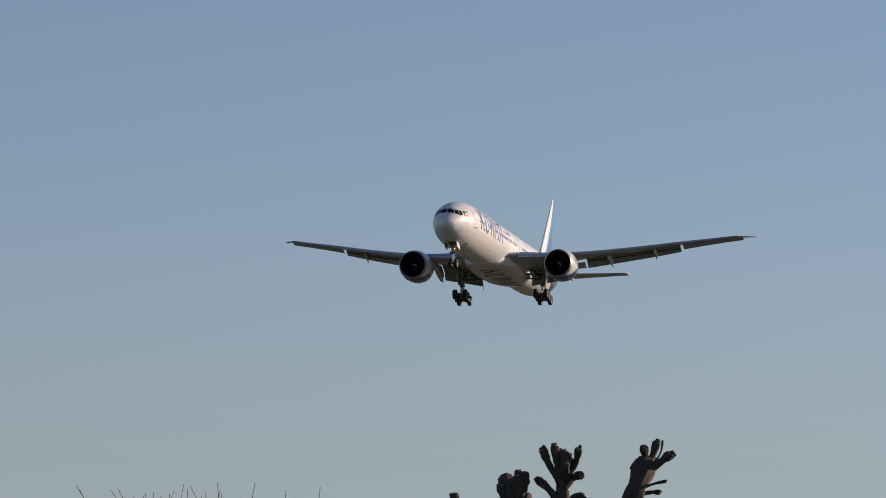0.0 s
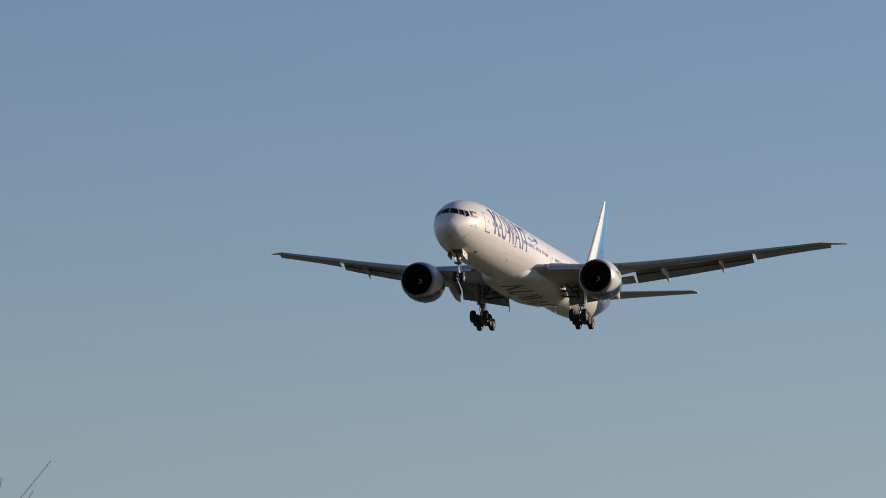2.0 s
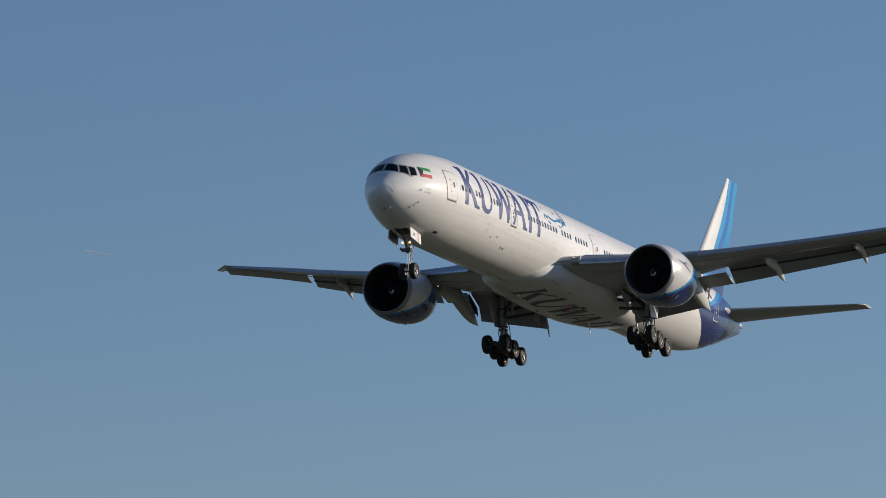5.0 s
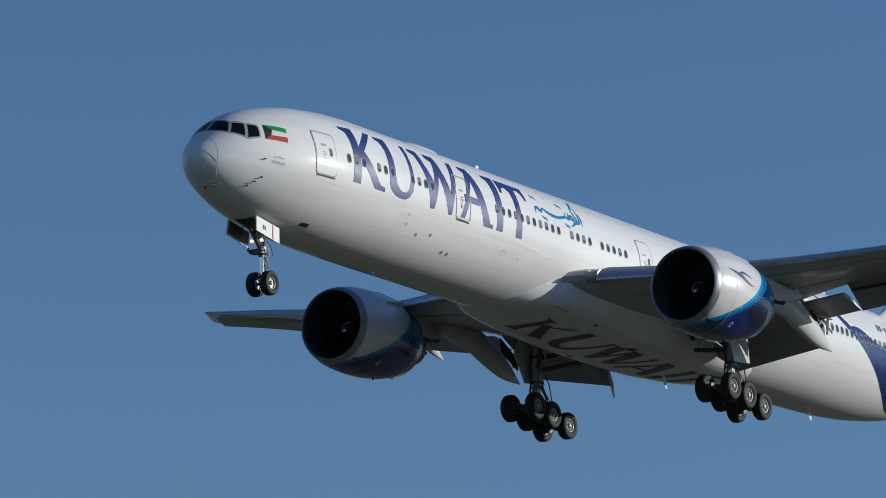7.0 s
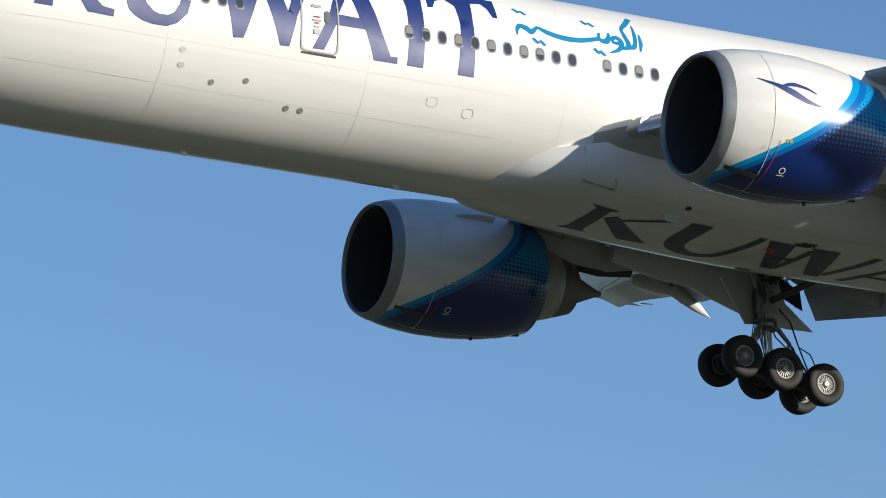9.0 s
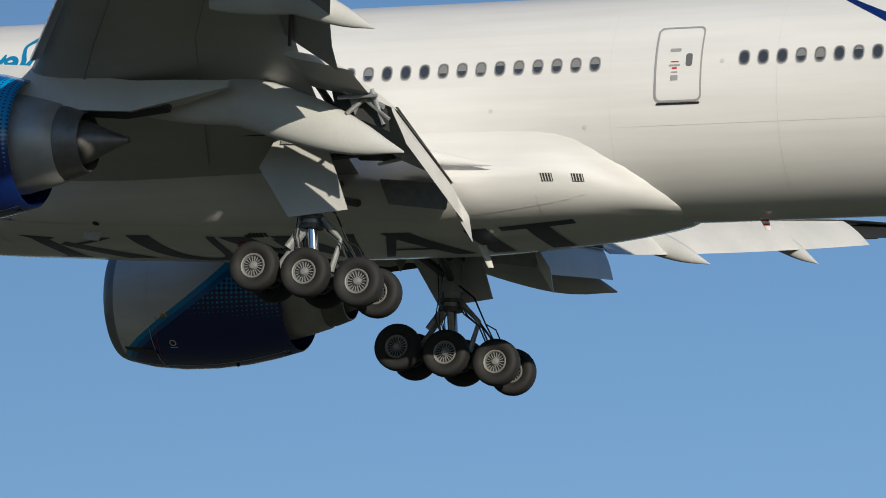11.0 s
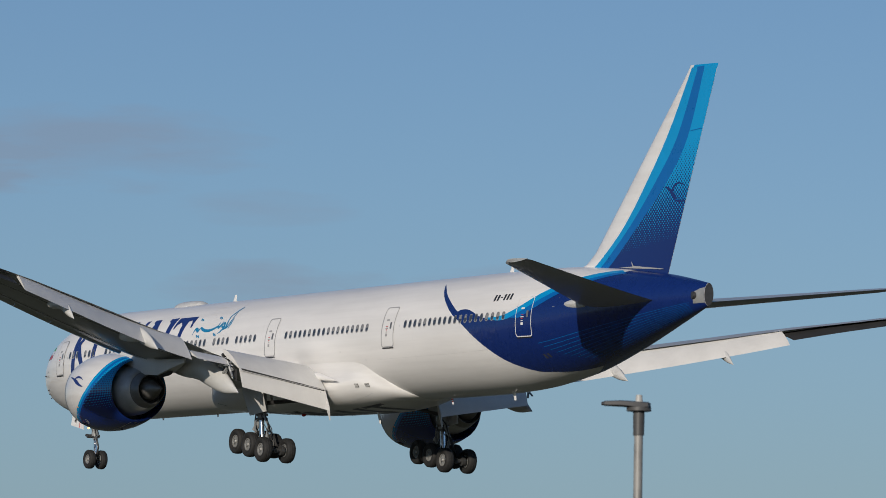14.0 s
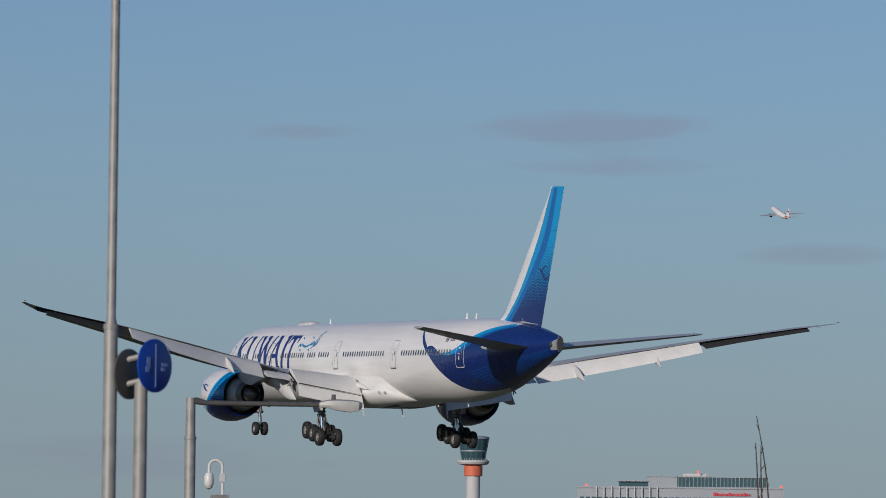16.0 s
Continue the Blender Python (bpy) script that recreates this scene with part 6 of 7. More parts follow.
pollard("dark pollarded tree with many short cut stubs", 79.66, 90, 0.13, top_h(3.5), [
    ((0, -0.1), (0.0, 0.25), (0.10, 0.52), 0.13), ((0, 0.05), (-0.22, 0.38), (-0.36, 0.66), 0.085), ((0, -0.3), (-0.24, -0.02), (-0.42, 0.14), 0.095),
    ((0, 0.2), (-0.1, 0.45), (-0.14, 0.72), 0.09), ((0.1, 0.2), (0.25, 0.45), (0.30, 0.68), 0.08), ((0.05, 0.0), (0.22, 0.2), (0.34, 0.22), 0.085), ((0.1, -0.3), (0.25, -0.12), (0.4, -0.14), 0.075),
    ((0.05, 0.2), (0.05, 0.4), (0.02, 0.6), 0.12)], 3)
pollard("leaning dark pollarded tree with stubs at its head", 80.3, 90, 0.17, top_h(3.3), [
    ((0.02, -0.1), (0.2, 0.4), (0.36, 0.8), 0.24), ((0.34, 0.7), (0.48, 0.95), (0.55, 1.18), 0.085), ((0.34, 0.6), (0.62, 0.82), (0.8, 0.95), 0.1), ((0.3, 0.7), (0.34, 0.9), (0.32, 1.05), 0.09),
    ((0.26, 0.35), (0.5, 0.45), (0.72, 0.48), 0.035), ((0.22, 0.25), (0.45, 0.3), (0.62, 0.3), 0.05), ((0.5, 0.8), (0.63, 1.0), (0.66, 1.2), 0.025)], 5)
pollard("thick dark pollarded tree with a blunt knobbly head", 79.19, 90, 0.15, top_h(3.42), [
    ((0, -0.2), (-0.1, 0.1), (-0.16, 0.28), 0.17), ((0.05, -0.2), (0.08, 0.1), (0.06, 0.3), 0.16), ((0.1, -0.2), (0.16, 0.1), (0.17, 0.34), 0.12), ((0.1, -0.3), (0.2, -0.1), (0.24, 0.0), 0.1), ((0, -0.2), (-0.2, 0.0), (-0.26, 0.16), 0.1)], 7)
pollard("low dark pollarded tree with a single stub", 78.64, 90, 0.12, top_h(3.28), [((0, -0.2), (-0.03, 0.1), (-0.1, 0.26), 0.09), ((0.05, -0.2), (0.12, 0.0), (0.2, 0.05), 0.08)], 9)


# ---- bare shrubs ----
def bare_shrub(label, az, dist, width, height, stems, seed, mat, twig_r=0.006, group="bare shrubs", fan=0.35, levels=2, dense=1.0, wiggle=0.14):
    rnd = random.Random(seed)
    base = bearing(az, 0, dist)
    shrub = thing("bare_shrub", label, "shrub", group, at=(base.x, base.y, 0))
    b = bmesh.new()

    def grow(bm2, p, d, length, r, level):
        n = 5
        pts, rad = [p], [r]
        q, dd = p.copy(), d.copy()
        for k in range(n):
            dd = (dd + Vector((rnd.uniform(-1, 1), rnd.uniform(-1, 1), rnd.uniform(-0.35, 0.6))) * wiggle).normalized()
            q = q + dd * length / n
            pts.append(q.copy())
            rad.append(max(twig_r * 0.55, r * (1 - 0.75 * (k + 1) / n)))
        if pts[-1].z > height:
            return
        tube(bm2, pts, rad, 5 if r > 0.02 else 4)
        if level > 0:
            for _ in range(int((4 + rnd.randint(0, 3)) * dense * (1.0 if level > 1 or levels < 3 else 0.6))):
                i = rnd.randint(1, n - 1)
                t = rnd.random()
                o = pts[i].lerp(pts[i + 1], t)
                side = Vector((rnd.uniform(-1, 1), rnd.uniform(-1, 1), rnd.uniform(0.1, 1.3))).normalized()
                grow(bm2, o, (dd * 0.7 + side * 0.75).normalized(), length * rnd.uniform(0.28, 0.5), max(twig_r, rad[i] * 0.55), level - 1)
    for s in range(stems):
        a = rnd.uniform(0, 2 * math.pi)
        rr = math.sqrt(rnd.random()) * width * 0.5
        foot = Vector((math.cos(a), math.sin(a), 0)) * rr * 0.6
        d = Vector((math.cos(a) * fan * rr / (width * 0.5), math.sin(a) * fan * rr / (width * 0.5), 1)).normalized()
        sub = bmesh.new()
        grow(sub, foot, d, height * rnd.uniform(0.8, 1.02), rnd.uniform(0.012, 0.024), levels)
        part("stem", sub, mat, shrub, angle=60)
    return shrub


def forked_shrub(label, az, dist, width, height, stems, seed, mat):
    """Stems that fork again and again into fine twigs near the top."""
    rnd = random.Random(seed)
    base = bearing(az, 0, dist)
    shrub = thing("bare_shrub", label, "shrub", "bare shrubs", at=(base.x, base.y, 0))
    shrub.scale = (1.35, 1.35, 1.35)

    def grow(bm, p, d, length, r, level):
        pts, rad = [p], [r]
        q, dd = p.copy(), d.copy()
        for k in range(5):
            dd = (dd + Vector((rnd.uniform(-1, 1), rnd.uniform(-1, 1), rnd.uniform(-0.3, 0.7))) * 0.25).normalized()
            q = q + dd * length / 5
            pts.append(q.copy())
            rad.append(max(0.0022, r * (1 - 0.5 * (k + 1) / 5)))
        if pts[-1].z > height or math.hypot(pts[-1].x, pts[-1].y) > (width * 0.8 + 0.5 if width > 0.5 else 0.55):
            return
        tube(bm, pts, rad, 5 if level > 1 else 3)
        if level:
            for _ in range(rnd.randint(4, 6)):
                f = rnd.uniform(1.2, 4.95)
                i = int(f)
                side = Vector((rnd.uniform(-1, 1), rnd.uniform(-1, 1), rnd.uniform(0.0, 0.6)))
                grow(bm, pts[i].lerp(pts[i + 1], f - i), (dd + side * 1.05).normalized(), length * rnd.uniform(0.3, 0.6), max(0.0032, rad[i] * 0.58), level - 1)
    for s in range(stems):
        a, rr = rnd.uniform(0, 2 * math.pi), math.sqrt(rnd.random()) * width * 0.5
        out = Vector((math.cos(a), math.sin(a), 0))
        b = bmesh.new()
        grow(b, out * rr * 0.7, (out * 0.08 * rr / (width * 0.5) + Vector((0, 0, 1))).normalized(), height * rnd.uniform(0.6, 0.8), rnd.uniform(0.014, 0.022), 3)
        if b.faces:
            part("stem", b, mat, shrub, angle=60)
        else:
            b.free()
    return shrub


for az, dist, width, height, stems, seed in ((-45.7, 30.0, 1.5, 5.8, 54, 31), (-44.2, 29.6, 1.3, 5.45, 34, 32), (-47.2, 30.4, 1.2, 5.65, 36, 33), (-42.8, 30.2, 1.2, 5.35, 26, 34), (-48.7, 30.0, 0.9, 5.62, 11, 36), (-49.8, 29.7, 0.8, 5.3, 4, 37), (-49.2, 30.3, 1.0, 5.5, 6, 38)):
    forked_shrub("tall leafless shrub of reddish brown branching twigs", az, dist * 1.35, width, height - 0.44, stems, seed, M_TWIG)
bare_shrub("far leafless shrub with dark upright shoots", 76.2, 110.0, 6.0, 8.5, 60, 21, M_TWIGDK, 0.010, levels=1, fan=0.03, wiggle=0.08)
bare_shrub("leafless shrub with thin dark shoots", 69.1, 60.0, 1.2, 6.9, 16, 22, M_TWIGDK, 0.007, levels=1, fan=0.05, wiggle=0.1)
bare_shrub("leafless shrub with thin dark shoots", 70.2, 60.0, 1.2, 6.6, 14, 25, M_TWIGDK, 0.007, levels=1, fan=0.05, wiggle=0.1)


def sapling(az, dist, shoots):
    """Bare whips that bend a little: (sideways, up) points each."""
    base = bearing(az, 0, dist)
    ob = thing("sapling", "leafless sapling with three thin dark shoots", "sapling", at=(base.x, base.y, 0))
    rnd = random.Random(23)
    a = radians(az)
    right = Vector((math.cos(a), -math.sin(a), 0))
    for pts in shoots:
        line = [right * u + Vector((0, 0, z)) for u, z in smooth_line(pts, 5)]
        b = bmesh.new()
        tube(b, line, [0.022 - 0.016 * k / len(line) for k in range(len(line))], 5)
        for k in range(8, len(line) - 1, 2):
            side = right * rnd.uniform(-0.08, 0.08) + Vector((0, 0, rnd.uniform(0.06, 0.16)))
            tube(b, [line[k], line[k] + side], [0.009, 0.004], 4)
        part("shoot", b, M_TWIGDK, ob, angle=60)


sapling(-66.8, 90.0, [[(0.12, 0.0), (0.16, 2.0), (0.12, 3.5), (0.04, 4.3), (-0.09, 5.02)], [(0.0, 0.0), (0.02, 2.2), (-0.05, 3.7), (-0.1, 4.6)], [(0.05, 0.0), (0.1, 2.2), (0.0, 3.8), (-0.02, 4.5)]])


# ---- street furniture ----
def column(name, label, category, az, dist, height, r0, r1, mat=None, shoulder=None):
    p = bearing(az, 0, dist)
    ob = thing(name, label, category, "street columns", at=(p.x, p.y, 0))
    b = bmesh.new()
    sh = shoulder or height * 0.3
    tube(b, [(0, 0, 0), (0, 0, sh), (0, 0, sh + 0.12), (0, 0, height)], [r0, r0, r1 * 1.05, r1], 16)
    tube(b, [(0, 0, sh), (0, 0, sh + 0.05)], [r0 * 1.12, r0 * 1.12], 16)
    tube(b, [(0, 0, 0), (0, 0, 0.03)], [r0 * 1.9, r0 * 1.9], 12)
    box(b, (-r0 * 1.05, -r0 * 0.45, 0.5), (-r0 * 0.8, r0 * 0.45, 1.2), 0)
    part("column", b, mat or M_GALV, ob, "weathered grey steel column")
    return ob


def local_axes(az):
    a = radians(az)
    return Vector((math.cos(a), -math.sin(a), 0)), Vector((math.sin(a), math.cos(a), 0))


# lamp with a flat dark head
L1 = column("street_lamp", "grey street lamp with a flat dark head", "street lamp", -58.88, 64.0, 6.48, 0.075, 0.05)
R, D = local_axes(-58.88)
b = bmesh.new()
tube(b, [Vector((0, 0, 6.35)), Vector((0, 0, 6.62))], [0.062, 0.066], 14)
tube(b, [Vector((0, 0, 6.62)), Vector((0, 0, 6.66))], [0.14, 0.14], 14)
part("head_socket", b, M_LAMPDARK, L1, "dark socket")
b = bmesh.new()
rings = []
for t, w, h in ((-0.42, 0.05, 0.02), (-0.38, 0.11, 0.035), (-0.2, 0.14, 0.045), (0.0, 0.14, 0.05), (0.1, 0.12, 0.045), (0.13, 0.06, 0.03)):
    rings.append([R * t + D * (w * c) + Vector((0, 0, 6.68 + h * s + 0.015 * (t < 0))) for c, s in ((-1, -0.4), (-0.9, 0.6), (0, 1), (0.9, 0.6), (1, -0.4), (0, -0.6))])
ring_loft(b, rings)
part("lamp_head", b, M_LAMPDARK, L1, "flat dark grey lamp head")
b = bmesh.new()
tube(b, [R * 0.0 + Vector((0, 0, 6.72)), Vector((0, 0, 6.8))], [0.045, 0.035], 10)
part("photocell", b, M_LAMPHEAD, L1, "small photocell on top")

# tall plain column
column("lamp_column", "tall tapered grey steel lamp column", "lamp column", -73.27, 57.0, 10.0, 0.069, 0.044, shoulder=1.7 + 57 * math.tan(radians(2.9)))

# sign post with two round signs
S1 = column("sign_post", "grey post with a round blue path sign and another turned away", "road sign", -72.965, 57.0, 4.07, 0.066, 0.066, shoulder=1.0)
R, D = local_axes(-72.965)


def disc(center, normal, r, name, mats, label, marks=False):
    n = normal.normalized()
    u = n.cross(Vector((0, 0, 1))).normalized()
    v = u.cross(n)
    b = bmesh.new()
    ring_loft(b, [[center + n * o + (u * math.cos(a) + v * math.sin(a)) * r * k for a in [2 * math.pi * i / 32 for i in range(32)]] for o, k in ((-0.012, 0.97), (-0.008, 1.0), (0.008, 1.0), (0.012, 0.97))])
    ob = part(name, b, mats[0], S1, label, angle=60)
    if marks:
        b = bmesh.new()
        e = center + n * 0.018
        slab(b, [e + u * -0.008 - v * r * 0.8, e + u * 0.008 - v * r * 0.8, e + u * 0.008 + v * r * 0.8, e + u * -0.008 + v * r * 0.8], 0.004)
        for du, dv, w, h in ((-0.5, 0.05, 0.34, 0.12), (-0.42, -0.12, 0.2, 0.12), (0.42, 0.1, 0.18, 0.4), (0.5, -0.15, 0.2, 0.2)):
            c = e + u * du * r + v * dv * r
            slab(b, [c - u * w * r / 2 - v * h * r / 2, c + u * w * r / 2 - v * h * r / 2, c + u * w * r / 2 + v * h * r / 2, c - u * w * r / 2 + v * h * r / 2], 0.004)
        part("sign_marks", b, M_SIGNMARK, ob, "pale path symbols as plain bars", smooth=False)
    return ob


sign_z = EYE[2] + 57 * math.tan(radians(2.54))
disc(R * 0.13 - D * 0.1 + Vector((0, 0, sign_z)), -D * 0.63 + R * 0.78, 0.265, "round_sign", [M_SIGNBLUE], "round blue sign face", True)
disc(R * -0.12 + D * 0.04 + Vector((0, 0, sign_z - 0.08)), D * 0.58 - R * 0.8, 0.25, "turned_sign", [M_LAMPDARK], "dark back of a round sign")
for dz in (-0.12, 0.12):
    b = bmesh.new()
    tube(b, [R * 0.1 - D * 0.06 + Vector((0, 0, sign_z + dz)), R * -0.14 + D * 0.02 + Vector((0, 0, sign_z + dz - 0.06))], 0.03, 8)
    part("sign_bracket", b, M_GALV, S1, "grey bracket")

# lamp on a long level arm
d2 = 110.0
L2 = column("arm_lamp", "grey lamp column with a long level arm and a pale head", "street lamp", -72.47, d2, EYE[2] + d2 * math.tan(radians(2.233)), 0.105, 0.09, shoulder=EYE[2] + d2 * math.tan(radians(1.818)))
R, D = local_axes(-72.47)
zt = EYE[2] + d2 * math.tan(radians(2.178))
b = bmesh.new()
tube(b, [R * 0.08 + Vector((0, 0, zt + 0.05)), R * 0.3 + Vector((0, 0, zt + 0.01)), R * 2.5 + Vector((0, 0, zt + 0.0))], [0.07, 0.05, 0.045], 10)
part("arm", b, M_LAMPDARK, L2, "dark level arm")
b = bmesh.new()
rings = []
for t, w, h0, h1 in ((2.45, 0.06, -0.05, 0.05), (2.6, 0.12, -0.06, 0.10), (2.8, 0.15, -0.12, 0.11), (3.05, 0.16, -0.15, 0.10), (3.2, 0.14, -0.12, 0.08), (3.27, 0.06, -0.05, 0.05)):
    rings.append([R * t + D * (w * c) + Vector((0, 0, zt + (h1 if s > 0 else h0) * abs(s))) for c, s in ((-1, -0.2), (-0.7, -0.9), (0.7, -0.9), (1, -0.2), (0.9, 0.7), (0, 1), (-0.9, 0.7))])
ring_loft(b, rings)
part("lamp_head", b, M_LAMPHEAD, L2, "pale grey lamp head")
b = bmesh.new()
tube(b, [R * 2.72 + Vector((0, 0, zt + 0.08)), R * 2.72 + Vector((0, 0, zt + 0.2))], [0.05, 0.04], 8)
part("photocell", b, M_LAMPDARK, L2, "small photocell on top")

# camera on a swan-neck post
d3 = 120.0
R, D = local_axes(-72.2)
p = bearing(-72.17, 0, d3)
C1 = thing("camera_post", "white swan-neck post with a dome camera", "camera post", at=(p.x, p.y, 0))
zt = EYE[2] + d3 * math.tan(radians(1.618))
b = bmesh.new()
tube(b, [Vector((0, 0, 0)), Vector((0, 0, zt - 0.75))], 0.08, 12)
box(b, tuple(Vector((-0.16, -0.16, zt - 0.8))), tuple(Vector((0.16, 0.16, zt - 0.72))), 0, 0.01)
part("post", b, M_GALV, C1, "grey post")
b = bmesh.new()
pts = [R * 0.06 + Vector((0, 0, zt - 0.75)), R * 0.05 + Vector((0, 0, zt - 0.25))]
for k in range(9):
    a = math.pi * k / 8
    pts.append(R * (0.05 - 0.14 + 0.14 * math.cos(a)) + Vector((0, 0, zt - 0.14 + 0.14 * math.sin(a))))
pts.append(R * -0.23 + Vector((0, 0, zt - 0.3)))
tube(b, pts, 0.03, 10)
part("swan_neck", b, M_CAMWHITE, C1, "white bent tube")
b = bmesh.new()
lathe(b, [(0.16, 0.0), (0.15, 0.07), (0.08, 0.1), (-0.08, 0.105), (-0.12, 0.08)], tuple(R * -0.23 + Vector((0, 0, zt - 0.42))), "z", 18)
part("camera_housing", b, M_CAMWHITE, C1, "white camera housing")
b = bmesh.new()
lathe(b, [(-0.11, 0.085), (-0.16, 0.07), (-0.2, 0.0)], tuple(R * -0.23 + Vector((0, 0, zt - 0.42))), "z", 16)
part("camera_dome", b, M_LAMPHEAD, C1, "grey camera dome")
b = bmesh.new()
box(b, tuple(R * 0.05 + Vector((-0.05, -0.05, zt - 0.46))), tuple(R * 0.05 + Vector((0.05, 0.05, zt - 0.28))), 0, 0.01)
part("junction_box", b, M_CAMWHITE, C1, "small white box")

# ---- far airport ----
TD = 2660.0
tp = bearing(-69.66, 0, TD)
tower = thing("control_tower", "far pale airport control tower with a glazed cab and red band", "control tower", at=(tp.x, tp.y, 0))
TE_ = lambda el: EYE[2] + TD * math.tan(radians(el))
b = bmesh.new()
lathe(b, [(0, 4.4), (20, 3.5), (60, 3.2), (TE_(1.515), 3.16)], (0, 0, 0), "z", 24)
part("shaft", b, M_CONCRETE, tower, "pale shaft")
b = bmesh.new()
lathe(b, [(TE_(1.485), 3.24), (TE_(1.490), 4.19), (TE_(1.585), 4.27), (TE_(1.590), 3.32)], (0, 0, 0), "z", 32)
part("red_band", b, M_BAND, tower, "orange-red drum")
b = bmesh.new()
lathe(b, [(TE_(1.590), 3.56), (TE_(1.605), 6.79), (TE_(1.625), 7.35), (TE_(1.640), 7.27), (TE_(1.645), 5.37)], (0, 0, 0), "z", 32)
for k in range(32):
    a = 2 * math.pi * k / 32
    tube(b, [(7.2 * math.cos(a), 7.2 * math.sin(a), TE_(1.635)), (7.2 * math.cos(a), 7.2 * math.sin(a), TE_(1.660))], 0.12, 4)
part("gallery", b, M_CONCRETE, tower, "pale walkway ring with rail")
for name, z0, z1, r0, r1 in (("lower_glazing", 1.645, 1.725, 5.5, 6.05), ("cab_glazing", 1.74, 1.855, 6.15, 7.1)):
    for k in range(16):
        a0, a1 = 2 * math.pi * k / 16 + 0.012, 2 * math.pi * (k + 1) / 16 - 0.012
        b = bmesh.new()
        slab(b, [(r0 * math.cos(a0), r0 * math.sin(a0), TE_(z0)), (r0 * math.cos(a1), r0 * math.sin(a1), TE_(z0)), (r1 * math.cos(a1), r1 * math.sin(a1), TE_(z1)), (r1 * math.cos(a0), r1 * math.sin(a0), TE_(z1))], 0.2)
        part("pane", b, M_BLUEGLASS, tower, "blue-green glass", smooth=False)
b = bmesh.new()
lathe(b, [(TE_(1.640), 5.21), (TE_(1.735), 5.85), (TE_(1.855), 6.79)], (0, 0, 0), "z", 16)
part("cab_core", b, M_CLAD, tower, "grey cab frame")
b = bmesh.new()
lathe(b, [(TE_(1.850), 6.79), (TE_(1.855), 7.35), (TE_(1.875), 7.35), (TE_(1.885), 5.53), (TE_(1.885), 0.00)], (0, 0, 0), "z", 32)
lathe(b, [(TE_(1.725), 5.85), (TE_(1.730), 6.24), (TE_(1.740), 6.24)], (0, 0, 0), "z", 32)
for x, y, h in ((2, 1, 3), (-3, 2, 2.2), (0, -3, 4), (4, -2, 2)):
    tube(b, [(x, y, TE_(1.875)), (x, y, TE_(1.885) + h)], 0.1, 4)
part("roof", b, M_CLAD, tower, "grey roof with aerials")

HD = 1900.0
hp = bearing(-67.65, 0, HD)
R, D = local_axes(-67.65)
hotel = thing("hotel", "far silver-grey hotel block with glazed upper floors", "building", at=(hp.x, hp.y, 0))
hotel.matrix_basis = Matrix.Translation((hp.x, hp.y, 0)) @ Matrix((R, D, Vector((0, 0, 1)))).transposed().to_4x4()
HE = lambda el: EYE[2] + HD * math.tan(radians(el))
HX = lambda u: (u - 1190.0) * HD / 10217
top = HE(1.395)
b = bmesh.new()
box(b, (HX(1015), 0, 0), (HX(1380), 22, top), 0)
box(b, (HX(1014), -0.4, top - 0.35), (HX(1381), 0, top + 0.25), 0)
part("wall", b, M_CLAD, hotel, "silver-grey clad walls", smooth=False)
win = None
for row in range(5):
    for k in range(34):
        x = HX(1024) + k * (HX(1372) - HX(1024)) / 33
        z = top - 4.2 - row * 3.3
        if win is None:
            b = bmesh.new()
            box(b, (-0.65, -0.12, -0.95), (0.65, 0.05, 0.95), 0)
            win = part("window", b, M_BLUEGLASS, hotel, smooth=False)
        else:
            win = new("window", win.data)
            win.parent = hotel
        win.location = (x, 0, z)
b = bmesh.new()
for k in range(9):
    x = HX(1050) + k * 2.5
    tube(b, [(x, -0.5, top - 3.5), (x, -0.5, top + 0.2)], 0.28, 6)
part("fins", b, M_CONCRETE, hotel, "pale upright fins", smooth=False)
for x0, x1, z1 in ((1089, 1141, 2.0), (1141, 1192, 3.6), (1192, 1352, 3.5)):
    b = bmesh.new()
    box(b, (HX(x0), 5 + (x0 == 1089), top), (HX(x1) - 0.05, 18, top + z1), 0)
    part("glazed_floor", b, M_BLUEGLASS if x0 != 1141 else M_CLAD, hotel, "blue-green glazed set-back floor" if x0 != 1141 else "grey clad stair head", smooth=False)
    b = bmesh.new()
    box(b, (HX(x0) - 0.3, 4.6, top + z1), (HX(x1) + 0.2, 18.2, top + z1 + 0.3), 0)
    part("roof_edge", b, M_CLAD, hotel, "thin grey roof edge", smooth=False)
b = bmesh.new()
box(b, (HX(1202), 8, top + 3.8), (HX(1246), 14, top + 4.8), 0, 0.3)
part("roof_plant", b, M_CONCRETE, hotel, "pale rounded plant housing", smooth=False)
for k in range(24):
    x = HX(1194) + k * (HX(1350) - HX(1194)) / 23
    b = bmesh.new()
    box(b, (x - 0.08, 4.8, top), (x + 0.08, 4.96, top + 3.5), 0)
    part("mullion", b, M_CLAD, hotel, smooth=False)
b = bmesh.new()
for k in range(15):
    x = HX(1256) + k * 0.82
    box(b, (x, -0.5, top - 2.6), (x + (0.5 if k % 3 else 0.66), -0.25, top - 1.85 + (0.35 if k in (0, 1, 6, 12) else 0)), 0)
part("sign_bars", b, M_REDSIGN, hotel, "red lit sign as plain bars", smooth=False)
for x, z in ((HX(1032), top), (HX(1229), top + 4.8), (HX(1376), top)):
    b = bmesh.new()
    bmesh.ops.create_icosphere(b, subdivisions=2, radius=0.38)
    for v in b.verts:
        v.co += Vector((x, 6 if z > top else 1, z + 0.6))
    tube(b, [(x, 6 if z > top else 1, z - 0.1), (x, 6 if z > top else 1, z + 0.3)], 0.15, 6)
    part("obstruction_lamp", b, M_REDLAMP, hotel, "small red roof lamp")

